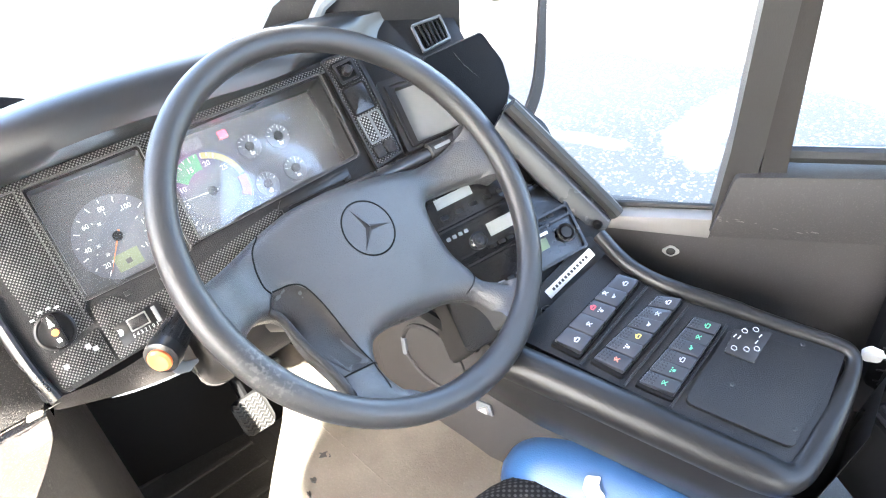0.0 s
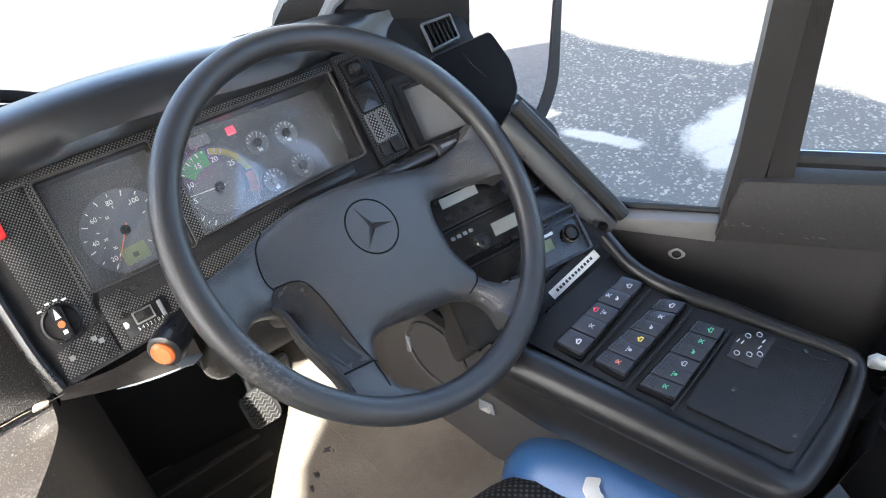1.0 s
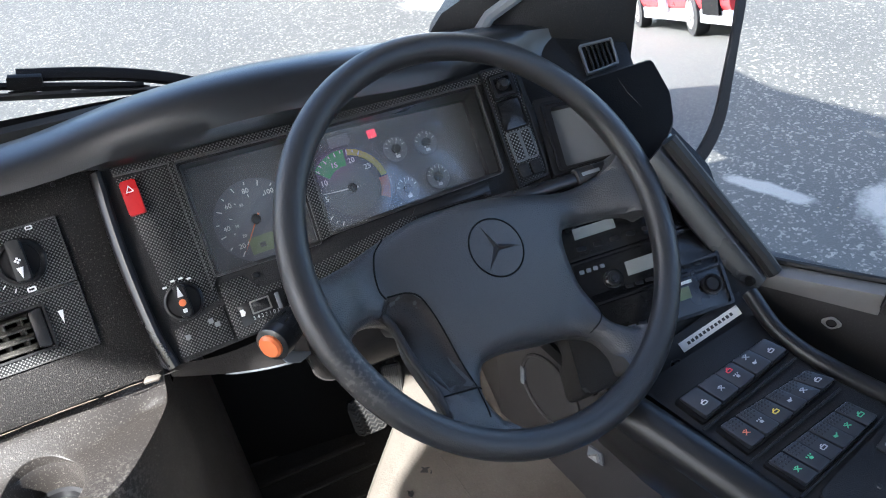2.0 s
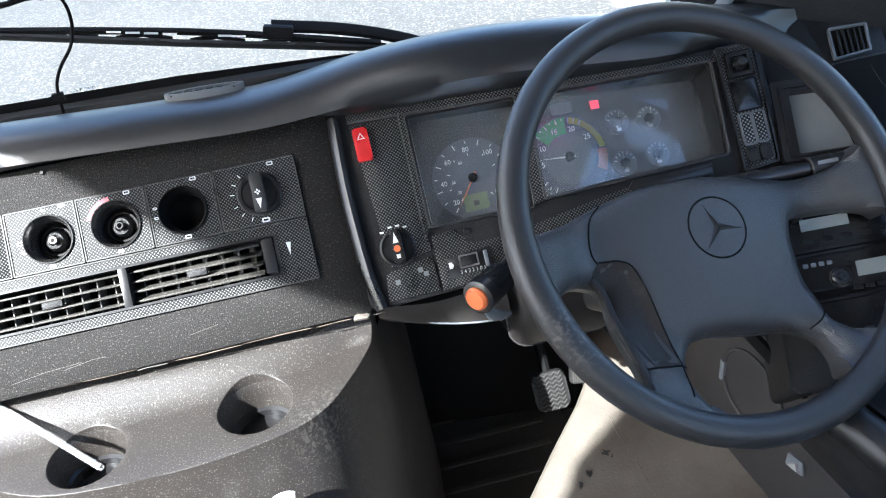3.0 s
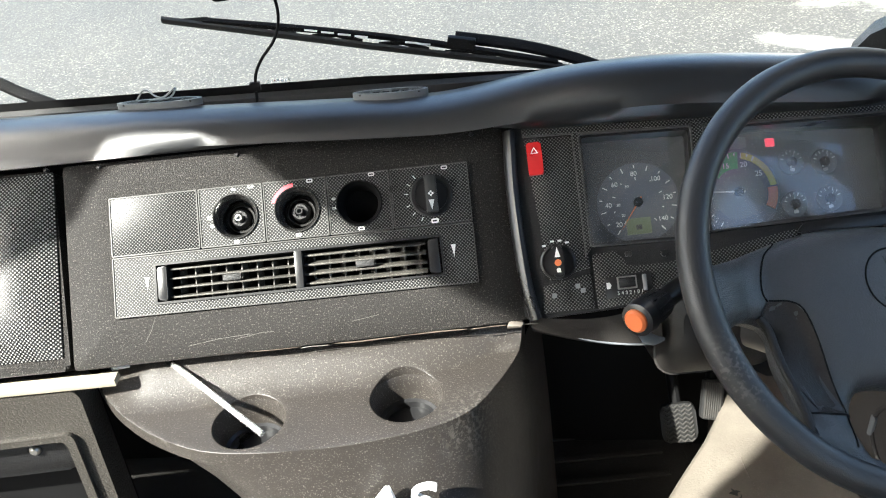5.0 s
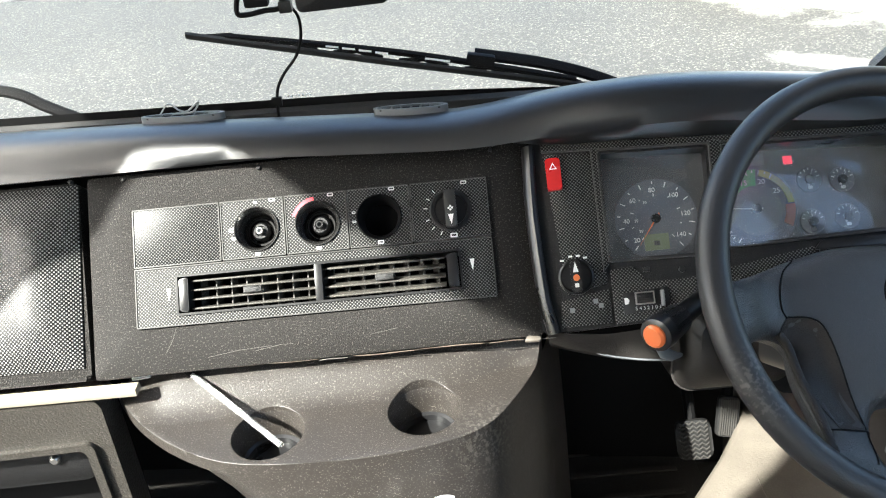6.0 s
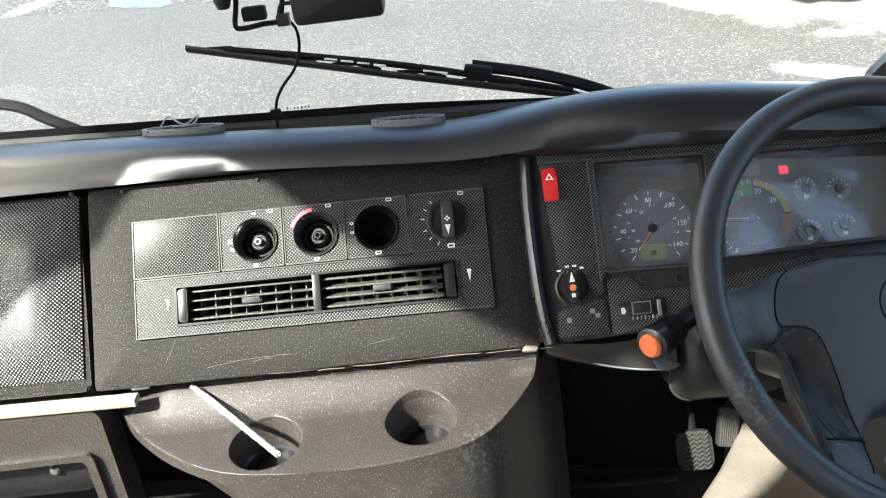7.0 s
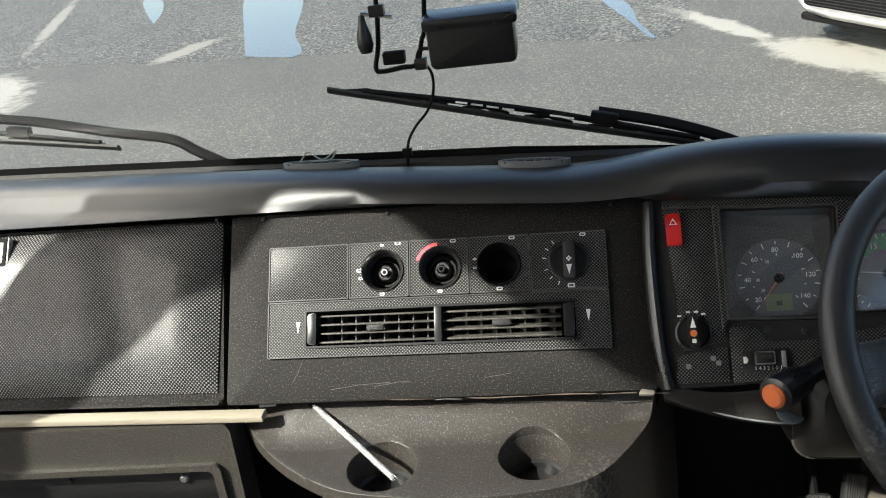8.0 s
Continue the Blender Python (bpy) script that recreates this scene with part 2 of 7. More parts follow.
def thing(name, label, category, m=None, group="", kind=""):
    ob = new(name)
    ob.empty_display_size = 0.02
    ob.matrix_world = m if m else Matrix.Identity(4)
    return tagged(ob, label, category, group, kind)


def part(name, bm, material, parent, label="", m=None, smooth=35):
    """One mesh under a thing or part, in the parent's own coordinates."""
    ob = new(name, finish(bm, smooth))
    ob.data.materials.append(material)
    ob.parent = parent
    if m:
        ob.matrix_local = m
    return tagged(ob, label) if label else ob


def solo(name, bm, material, label, category, m=None, kind="", group="", smooth=35):
    ob = new(name, finish(bm, smooth))
    ob.data.materials.append(material)
    if m:
        ob.matrix_world = m
    return tagged(ob, label, category, group, kind)


def plane_frame(o, u, v):
    """Matrix whose x runs along u, y along v and z out of the surface."""
    u = Vector(u).normalized()
    v = Vector(v)
    v = (v - u * v.dot(u)).normalized()
    n = u.cross(v)
    m = Matrix((u, v, n)).transposed().to_4x4()
    m.translation = o
    return m


def prism(pts, z0, z1, bev=0.0, bm=None, seg=2, both=False):
    """Polygon pts (x, y) pulled from z0 to z1, its upper rim rounded by bev."""
    bm = bm or bmesh.new()
    area = sum(a[0] * b[1] - b[0] * a[1] for a, b in zip(pts, pts[1:] + pts[:1]))
    if area < 0:
        pts = pts[::-1]
    lo = [bm.verts.new((x, y, z0)) for x, y in pts]
    hi = [bm.verts.new((x, y, z1)) for x, y in pts]
    top = bm.faces.new(hi)
    base = bm.faces.new(lo[::-1])
    k = len(pts)
    for i in range(k):
        bm.faces.new((lo[i], lo[(i + 1) % k], hi[(i + 1) % k], hi[i]))
    if bev > 0:
        edges = list(top.edges) + (list(base.edges) if both else [])
        bmesh.ops.bevel(bm, geom=edges, offset=bev, segments=seg, profile=0.5, affect="EDGES", clamp_overlap=True)
    return bm


def rect(x0, y0, x1, y1, r=0.0, k=4):
    if r <= 0:
        return [(x0, y0), (x1, y0), (x1, y1), (x0, y1)]
    out = []
    for cx, cy, a in ((x1 - r, y0 + r, -90), (x1 - r, y1 - r, 0), (x0 + r, y1 - r, 90), (x0 + r, y0 + r, 180)):
        out += [(cx + r * math.cos(radians(a + 90 * i / k)), cy + r * math.sin(radians(a + 90 * i / k))) for i in range(k + 1)]
    return out


def rounded(pts, r, k=4):
    """A polygon with its corners rounded."""
    out = []
    n = len(pts)
    for i in range(n):
        p, a, b = Vector(pts[i]), Vector(pts[i - 1]), Vector(pts[(i + 1) % n])
        d0, d1 = (a - p), (b - p)
        q = min(r, d0.length * 0.45, d1.length * 0.45)
        s, e = p + d0.normalized() * q, p + d1.normalized() * q
        for j in range(k + 1):
            f = j / k
            out.append(tuple((s * (1 - f) + p * f) * (1 - f) + (p * (1 - f) + e * f) * f))
    return out


def circle(cx, cy, r, k=24, a0=0.0, a1=360.0):
    full = abs(a1 - a0) >= 359.9
    n = k if full else k + 1
    return [(cx + r * math.cos(radians(a0 + (a1 - a0) * i / k)), cy + r * math.sin(radians(a0 + (a1 - a0) * i / k))) for i in range(n)]


def lathe(profile, k=32, bm=None, cx=0.0, cy=0.0):
    """(radius, height) profile turned round z."""
    bm = bm or bmesh.new()
    rings = []
    for r, z in profile:
        if r < 1e-6:
            rings.append([bm.verts.new((cx, cy, z))])
        else:
            rings.append([bm.verts.new((cx + r * math.cos(2 * math.pi * i / k), cy + r * math.sin(2 * math.pi * i / k), z)) for i in range(k)])
    for a, b in zip(rings, rings[1:]):
        for i in range(k):
            j = (i + 1) % k
            q = [a[i % len(a)], a[j % len(a)], b[j % len(b)], b[i % len(b)]]
            q = [v for n, v in enumerate(q) if v not in q[:n]]
            if len(q) > 2:
                bm.faces.new(q)
    return bm


def loft(sections, closed=False, caps=True, bm=None):
    """Skin over sections of equal length; closed: each section is a loop."""
    bm = bm or bmesh.new()
    rows = [[bm.verts.new(p) for p in s] for s in sections]
    n = len(rows[0])
    for a, b in zip(rows, rows[1:]):
        for i in range(n if closed else n - 1):
            j = (i + 1) % n
            bm.faces.new((a[i], a[j], b[j], b[i]))
    if closed and caps:
        bm.faces.new(rows[0][::-1])
        bm.faces.new(rows[-1])
    return bm


def tube(path, radius, k=10, bm=None, flat=1.0):
    """Round bar along a path; radius: one value or one a point."""
    path = [Vector(p) for p in path]
    rad = radius if isinstance(radius, (list, tuple)) else [radius] * len(path)
    secs, side = [], None
    for i, p in enumerate(path):
        d = (path[min(i + 1, len(path) - 1)] - path[max(i - 1, 0)]).normalized()
        if side is None:
            side = d.orthogonal().normalized()
        side = (side - d * side.dot(d)).normalized()
        up = d.cross(side)
        secs.append([p + (side * math.cos(2 * math.pi * j / k) + up * flat * math.sin(2 * math.pi * j / k)) * rad[i] for j in range(k)])
    return loft(secs, closed=True, bm=bm)


def smooth_path(pts, k=6):
    """Catmull-Rom points through pts."""
    p = [Vector(q) for q in pts]
    p = [p[0] * 2 - p[1]] + p + [p[-1] * 2 - p[-2]]
    out = []
    for i in range(1, len(p) - 2):
        for j in range(k):
            f = j / k
            out.append(0.5 * (2 * p[i] + (p[i + 1] - p[i - 1]) * f + (2 * p[i - 1] - 5 * p[i] + 4 * p[i + 1] - p[i + 2]) * f * f
                              + (3 * p[i] - p[i - 1] - 3 * p[i + 1] + p[i + 2]) * f ** 3))
    out.append(p[-2])
    return out


def holed(outer, holes, z0, z1, bev=0.0):
    """Plate with through holes (loops), by filling between the loops; bev rounds its upper rims."""
    bm = bmesh.new()
    tops = []
    for z in (z0, z1):
        edges, rings = [], []
        for loop in [outer] + holes:
            vs = [bm.verts.new((x, y, z)) for x, y in loop]
            rings.append(vs)
            edges += [bm.edges.new((vs[i], vs[(i + 1) % len(vs)])) for i in range(len(vs))]
        bmesh.ops.triangle_fill(bm, use_beauty=True, use_dissolve=False, edges=edges)
        tops.append(rings)
    for a, b in zip(*tops):
        for i in range(len(a)):
            j = (i + 1) % len(a)
            bm.faces.new((a[i], a[j], b[j], b[i]))
    if bev > 0:
        rims = [bm.edges.get((r[i], r[(i + 1) % len(r)])) for r in tops[1] for i in range(len(r))]
        bmesh.ops.bevel(bm, geom=[e for e in rims if e], offset=bev, segments=2, profile=0.5, affect="EDGES", clamp_overlap=True)
    return bm


def box(x0, y0, z0, x1, y1, z1, bev=0.0, bm=None):
    return prism(rect(x0, y0, x1, y1), z0, z1, bev, bm, both=True)


def lettering(name, body, size, m, material, parent=None, label="", category="", depth=0.0004, shear=0.0, align="CENTER"):
    """Raised print in the built-in font, turned into a mesh."""
    cu = bpy.data.curves.new("print", "FONT")
    cu.body, cu.size, cu.extrude, cu.shear = body, size, depth, shear
    cu.align_x, cu.align_y = align, "CENTER"
    tmp = bpy.data.objects.new("print", cu)
    me = bpy.data.meshes.new_from_object(tmp)
    bpy.data.objects.remove(tmp)
    ob = new(name, me)
    me.materials.append(material)
    if parent:
        ob.parent = parent
        ob.matrix_local = m
    else:
        ob.matrix_world = m
    return tagged(ob, label, category)


# ---- frames of the large panels ----
TILT = radians(38)
CT, ST_ = math.cos(TILT), math.sin(TILT)
UPV = (0, ST_, CT)
HV = plane_frame((0, 0, 1.5), (1, 0, 0), UPV)
CL = plane_frame((0.554, -0.001, 1.507), (0.9929, -0.0939, 0.0734), UPV)
STK = plane_frame((1.1311, -0.2646, 1.3476), (0.974, -0.2266, 0), (0.1783, 0.7664, 0.6171))
CON = plane_frame((1.1984, -0.5502, 1.2564), (0.9965, 0, 0.083), (-0.0209, 0.9679, 0.2503))
SIDE = plane_frame((1.2765, -0.4049, 1.2646), (0.5736, -0.8192, 0), (0, 0, 1))
WHEEL = plane_frame((0.8947, -0.2627, 1.4669), (0.9604, 0.2785, 0), (-0.1988, 0.6855, 0.7004))


def at(fr, x, y, z=0.0):
    return fr @ Vector((x, y, z))


# ---- outside ----
def asphalt_mat(name, color, stones, low, high, start, end):
    m = mat(name, color, 0.75, stain=tuple(q * 1.42 for q in color), stain_size=1.6, stain_mix=0.8)
    t, bs = m.node_tree, m.node_tree.nodes["Principled BSDF"]
    co = t.nodes.new("ShaderNodeTexCoord")
    vo = t.nodes.new("ShaderNodeTexVoronoi")
    vo.inputs["Scale"].default_value = stones
    no = t.nodes.new("ShaderNodeTexNoise")
    no.inputs["Scale"].default_value, no.inputs["Detail"].default_value = stones * 1.5, 2.0
    for n in (vo, no):
        t.links.new(co.outputs["Object"], n.inputs["Vector"])
    stone = t.nodes.new("ShaderNodeValToRGB")
    stone.color_ramp.elements[0].position, stone.color_ramp.elements[1].position = start, end
    stone.color_ramp.elements[0].color, stone.color_ramp.elements[1].color = (*low, 1), (*high, 1)
    sep = t.nodes.new("ShaderNodeSeparateColor")
    t.links.new(vo.outputs["Color"], sep.inputs[0])
    add = t.nodes.new("ShaderNodeMath")
    add.operation = "MULTIPLY_ADD"
    add.inputs[1].default_value = 0.8
    t.links.new(sep.outputs[0], add.inputs[0])
    half = t.nodes.new("ShaderNodeMath")
    half.operation = "MULTIPLY"
    half.inputs[1].default_value = 0.35
    t.links.new(no.outputs[0], half.inputs[0])
    t.links.new(half.outputs[0], add.inputs[2])
    t.links.new(add.outputs[0], stone.inputs[0])
    mix = t.nodes.new("ShaderNodeMix")
    mix.data_type, mix.blend_type = "RGBA", "MULTIPLY"
    mix.inputs[0].default_value = 1.0
    t.links.new(bs.inputs["Base Color"].links[0].from_socket, mix.inputs[6])
    t.links.new(stone.outputs[0], mix.inputs[7])
    t.links.new(mix.outputs[2], bs.inputs["Base Color"])
    bump = t.nodes.new("ShaderNodeBump")
    bump.inputs["Strength"].default_value, bump.inputs["Distance"].default_value = 0.9, 0.010
    t.links.new(add.outputs[0], bump.inputs["Height"])
    t.links.new(bump.outputs[0], bs.inputs["Normal"])
    return m


def dry_spots(m, color, spots):
    """Pale dried silt on the ground: soft-edged spots (x, y, length, width, angle) broken by noise."""
    t, bs = m.node_tree, m.node_tree.nodes["Principled BSDF"]
    co = t.nodes.new("ShaderNodeTexCoord")

    def calc(op, *args):
        n = t.nodes.new("ShaderNodeMath")
        n.operation = op
        for i, q in enumerate(args):
            if isinstance(q, (int, float)):
                n.inputs[i].default_value = q
            else:
                t.links.new(q, n.inputs[i])
        return n.outputs[0]

    best = None
    for x, y, length, width, angle in spots:
        mp, size = t.nodes.new("ShaderNodeMapping"), t.nodes.new("ShaderNodeVectorMath")
        mp.vector_type, size.operation = "TEXTURE", "LENGTH"
        mp.inputs["Location"].default_value = (x, y, 0)
        mp.inputs["Rotation"].default_value = (0, 0, radians(angle))
        mp.inputs["Scale"].default_value = (length, width, 1)
        t.links.new(co.outputs["Object"], mp.inputs["Vector"])
        t.links.new(mp.outputs[0], size.inputs[0])
        near = calc("SUBTRACT", 1.0, size.outputs["Value"])
        best = near if best is None else calc("MAXIMUM", best, near)
    for scale, amount in ((2.2, 1.1), (11.0, 0.7), (60.0, 0.35)):
        no = t.nodes.new("ShaderNodeTexNoise")
        no.inputs["Scale"].default_value, no.inputs["Detail"].default_value = scale, 3.0
        t.links.new(co.outputs["Object"], no.inputs["Vector"])
        best = calc("ADD", best, calc("MULTIPLY", calc("SUBTRACT", no.outputs[0], 0.5), amount))
    ramp = t.nodes.new("ShaderNodeMapRange")
    ramp.inputs[1].default_value, ramp.inputs[2].default_value = 0.05, 0.42
    t.links.new(best, ramp.inputs[0])
    mix = t.nodes.new("ShaderNodeMix")
    mix.data_type = "RGBA"
    t.links.new(calc("MULTIPLY", ramp.outputs[0], 0.9), mix.inputs[0])
    t.links.new(bs.inputs["Base Color"].links[0].from_socket, mix.inputs[6])
    mix.inputs[7].default_value = (*color, 1)
    t.links.new(mix.outputs[2], bs.inputs["Base Color"])


ASPHALT = asphalt_mat("yard_asphalt", (0.052, 0.0508, 0.0448), 84.0, (0.86, 0.86, 0.85), (3.1, 3.0, 2.8), 0.79, 0.98)
OLD = asphalt_mat("coarse_old_asphalt", (0.044, 0.044, 0.041), 46.0, (0.35, 0.35, 0.34), (3.8, 3.7, 3.4), 0.55, 0.98)
WATER = mat("standing_water", (0.05, 0.05, 0.048), 0.06, spec=0.5, rough_var=0.0)
SPOTS = [(2.1, 8.2, 1.5, 0.20, -71), (2.75, 6.6, 1.1, 0.42, -66), (3.6, 6.6, 1.0, 1.3, 0), (4.8, 5.6, 1.9, 1.2, 0), (-6.6, 8.0, 1.6, 0.65, 122), (-4.72, 9.75, 0.8, 0.25, 77),
         (3.42, 0.93, 0.40, 0.15, 14), (3.2, 0.78, 0.17, 0.12, 30), (2.97, 1.27, 0.24, 0.055, -67), (-9.3, 14.2, 4.0, 0.16, 114), (2.95, 4.3, 0.50, 0.16, -40)]
dry_spots(ASPHALT, (0.25, 0.24, 0.21), SPOTS)
dry_spots(OLD, (0.18, 0.172, 0.15), SPOTS)


def ground():
    bm = bmesh.new()
    bmesh.ops.create_grid(bm, x_segments=40, y_segments=40, size=200)
    solo("ground", bm, ASPHALT, "worn grey asphalt yard with pale stones and dry silt", "ground", kind="structure")


def blot(name, pts, z, material, label, category, seed, rough=0.06):
    rnd = random.Random(seed)
    p = smooth_path([(x, y, 0) for x, y in pts + pts[:1]], 10)[:-1]
    n = len(p)
    cx, cy = sum(q.x for q in p) / n, sum(q.y for q in p) / n
    wob = [rnd.uniform(-rough, rough) for _ in p]
    out = []
    for i, q in enumerate(p):
        f = 1 + (wob[i - 2] + 2 * wob[i - 1] + 3 * wob[i] + 2 * wob[(i + 1) % n] + wob[(i + 2) % n]) / 6
        out.append((cx + (q.x - cx) * f, cy + (q.y - cy) * f))
    solo(name, prism(out, 0.0005, z), material, label, category, kind="structure")


ground()
blot("old_paving", [(-40.0, 14.0), (-12.0, 10.9), (-7.5, 9.67), (-6.08, 9.47), (-4.63, 9.02), (-3.48, 8.82), (-2.26, 8.61), (-0.87, 8.5), (0.43, 8.15), (1.3, 7.75), (1.75, 8.4), (2.1, 11.0), (3.0, 20.0), (0.0, 45.0), (-30.0, 45.0)], 0.003, OLD, "coarse worn asphalt with pale stones", "ground", 9, 0.002)
blot("puddle", [(-3.58, 8.98), (-3.14, 8.72), (-2.80, 8.70), (-2.88, 9.16), (-3.28, 10.2), (-3.62, 11.6), (-4.1, 13.5), (-4.9, 15.5), (-5.9, 15.6), (-5.49, 14.3), (-4.36, 11.1)], 0.005, WATER,
     "shallow rain puddle reflecting the sky on asphalt", "puddle", 1, 0.035)
blot("puddle", [(-6.44, 12.41), (-6.98, 13.95), (-7.81, 15.68), (-8.3, 15.9), (-7.45, 14.2)], 0.005, WATER, "narrow rain puddle on asphalt", "puddle", 2, 0.03)
blot("puddle", [(1.31, 7.87), (1.37, 7.9), (1.27, 8.73), (1.27, 9.44), (1.19, 10.3), (0.94, 10.4), (1.16, 8.96)], 0.005, WATER, "long thin rain puddle on asphalt", "puddle", 3, 0.03)


def white_car():
    """Front of a parked car that faces the bus's path; x is its length."""
    car = thing("car", "white parked car seen by its front bumper and grille", "car", pose(2.84, 6.45, 0, 0, 0, 25))
    prof = [(0.10, 0.255), (0.02, 0.33), (0.0, 0.55), (0.06, 0.70), (0.35, 0.82), (1.15, 0.98), (1.75, 1.42), (2.9, 1.48), (3.9, 1.15), (4.35, 1.0), (4.4, 0.5), (4.3, 0.26)]
    secs = []
    for y, f, dx in ((-0.90, 0.90, 0.42), (-0.86, 0.96, 0.22), (-0.62, 1.0, 0.06), (-0.3, 1.0, 0.0), (0.3, 1.0, 0.0), (0.62, 1.0, 0.06), (0.86, 0.96, 0.22), (0.90, 0.90, 0.42)):
        secs.append([(x * (4.4 - 2 * dx) / 4.4 + dx, y * 1.12, 0.25 + (z - 0.25) * f) for x, z in prof])
    part("body", loft(secs, closed=True), PAINT, car, smooth=60)
    g = prism(rounded([(-0.55, 0.38), (0.55, 0.38), (0.62, 0.52), (-0.62, 0.52)], 0.04), 0.0, 0.03, 0.004)
    grille = part("lower_grille", g, MATTE, car, "black mesh lower grille", m=plane_frame((0.0, 0, 0), (0, -1, 0), (0, 0, 1)))
    for i in range(5):
        part("slat", box(-0.56, 0.395 + i * 0.026, 0.03, 0.56, 0.402 + i * 0.026, 0.036), SMOOTH, grille)
    part("upper_grille", prism(rounded([(-0.42, 0.56), (0.42, 0.56), (0.48, 0.66), (-0.48, 0.66)], 0.03), -0.05, 0.015, 0.004), MATTE, car, m=plane_frame((0.0, 0, 0), (0, -1, 0), (0, 0, 1)))
    part("skirt", box(0.12, -0.76, 0.19, 0.6, 0.76, 0.275, 0.03), MATTE, car, "black lower bumper lip")
    for y in (-0.74, 0.74):
        part("headlight", prism(rounded([(-0.16, 0), (0.16, 0.02), (0.17, 0.12), (-0.12, 0.10)], 0.03), 0, 0.05, 0.01), mat("headlight_glass", (0.6, 0.62, 0.65), 0.1, coat=0.8), car,
             m=plane_frame((0.12, y, 0.60), (0.35 if y > 0 else -0.35, -1, 0), (0, 0, 1)))
    for x in (0.85, 3.5):
        for y in (-0.90, 0.90):
            w = part("wheel", lathe([(0.0, -0.10), (0.20, -0.10), (0.31, -0.08), (0.32, 0), (0.31, 0.08), (0.20, 0.10), (0, 0.10)], 28), TYRE, car, m=pose(x, y, 0.32, 90))
            part("rim", lathe([(0, -0.104), (0.19, -0.104), (0.2, 0), (0.19, 0.104), (0, 0.104)], 20), METAL, w)
    part("windscreen", loft([[(1.22, -0.62, 1.02), (1.22, 0.62, 1.02)], [(1.74, -0.55, 1.41), (1.74, 0.55, 1.41)]]), SCREEN, car)


white_car()


def red_bus():
    """Parked red bus behind, seen in the driver's mirror."""
    bus = thing("bus", "red parked bus with white skirt and open door", "bus", pose(7.95, -15.1, 0, 0, 0, 90))
    part("body", box(-4.5, 0, 0.46, 4.1, 2.4, 3.1, 0.12), REDPAINT, bus)
    part("skirt", box(-4.48, 0.01, 0.24, 4.08, 2.37, 0.48, 0.03), PAINT, bus, "white lower skirt")
    part("window_band", box(-4.3, 2.385, 1.55, 3.9, 2.41, 2.75, 0.02), SCREEN, bus)
    part("door", box(2.72, 2.385, 0.40, 3.62, 2.43, 2.6, 0.02), MATTE, bus, "dark open doorway")
    part("door_post", box(-0.15, 2.39, 0.4, 0.35, 2.45, 2.7, 0.01), WHITE, bus)
    for x in (-2.3, 2.0):
        for y in (0.2, 2.2):
            w = part("wheel", lathe([(0.0, -0.14), (0.28, -0.14), (0.38, -0.12), (0.40, 0), (0.38, 0.12), (0.28, 0.14), (0, 0.14)], 28), TYRE, bus, m=pose(x, y + (0.10 if y > 1 else -0.10), 0.40, 90))
            part("rim", lathe([(0, -0.15), (0.26, -0.146), (0.28, 0), (0.26, 0.146), (0, 0.15)], 20), METAL, w)


red_bus()


# ---- cabin shell ----
ROOF_Z, FLOOR_Z = 3.20, 0.80


def wall(name, x0, y0, x1, y1, holes=(), z0=FLOOR_Z - 0.3, z1=ROOF_Z, thick=0.05, material=SHELL, label="grey lined cabin wall"):
    """Upright wall from (x0, y0) to (x1, y1) with holes (s0, z0, s1, z1) cut through."""
    d = Vector((x1 - x0, y1 - y0, 0))
    fr = plane_frame((x0, y0, 0), d, (0, 0, 1))
    loops = [h if isinstance(h[0], tuple) else rect(*h, r=0.06) for h in holes]
    bm = holed(rect(0, z0, d.length, z1), loops, -thick, 0.0)
    return solo(name, bm, material, label, "wall", m=fr, kind="structure", smooth=20)


solo("floor", box(-1.1, -1.6, FLOOR_Z - 0.06, 1.5, 0.42, FLOOR_Z, 0.0), MAT_FLOOR, "dark rubber cab floor", "floor", kind="structure")
# rear floor out of view, kept pale to reflect sunlight upward
solo("floor", box(-1.1, -8.6, FLOOR_Z - 0.06, 1.5, -1.6, FLOOR_Z, 0.0), mat("bounce_floor_grey", (0.20, 0.194, 0.185), 0.6, grain=0.2, stain=(0.15, 0.145, 0.138), stain_size=0.4), "pale grey unseen rear floor added to bounce light", "floor", kind="structure")
# unseen roof: right front corner pulled forward to cast the yard shadow
roof = []
for x, z, front, drop in ((-1.12, ROOF_Z + 0.07, -0.50, 0.0), (0.4, ROOF_Z + 0.04, -0.66, 0.0), (1.0, ROOF_Z - 0.01, -0.74, 0.0), (1.30, ROOF_Z - 0.2, 0.50, 0.45), (1.54, ROOF_Z - 0.62, 0.60, 0.31)):
    low = [(x, -8.6, z), (x, -1.2, z), (x, front, z - drop)]
    roof.append(low + [(x, y, q + 0.05) for x, y, q in low[::-1]])
solo("ceiling", loft(roof, closed=True), CEILING, "light grey unseen ceiling, front corner stretched to shade the yard", "ceiling", kind="structure")
# added panel above the view, blocks sun so the yard shadow has no notch
solo("shade_panel", box(1.40, -0.24, 1.78, 1.44, 0.80, 2.50, 0.01), SHELL, "grey unseen panel added to shade the yard outside", "wall", kind="structure")
wall("wall_rear", 1.6, -8.6, -1.1, -8.6, label="grey rear cabin wall")
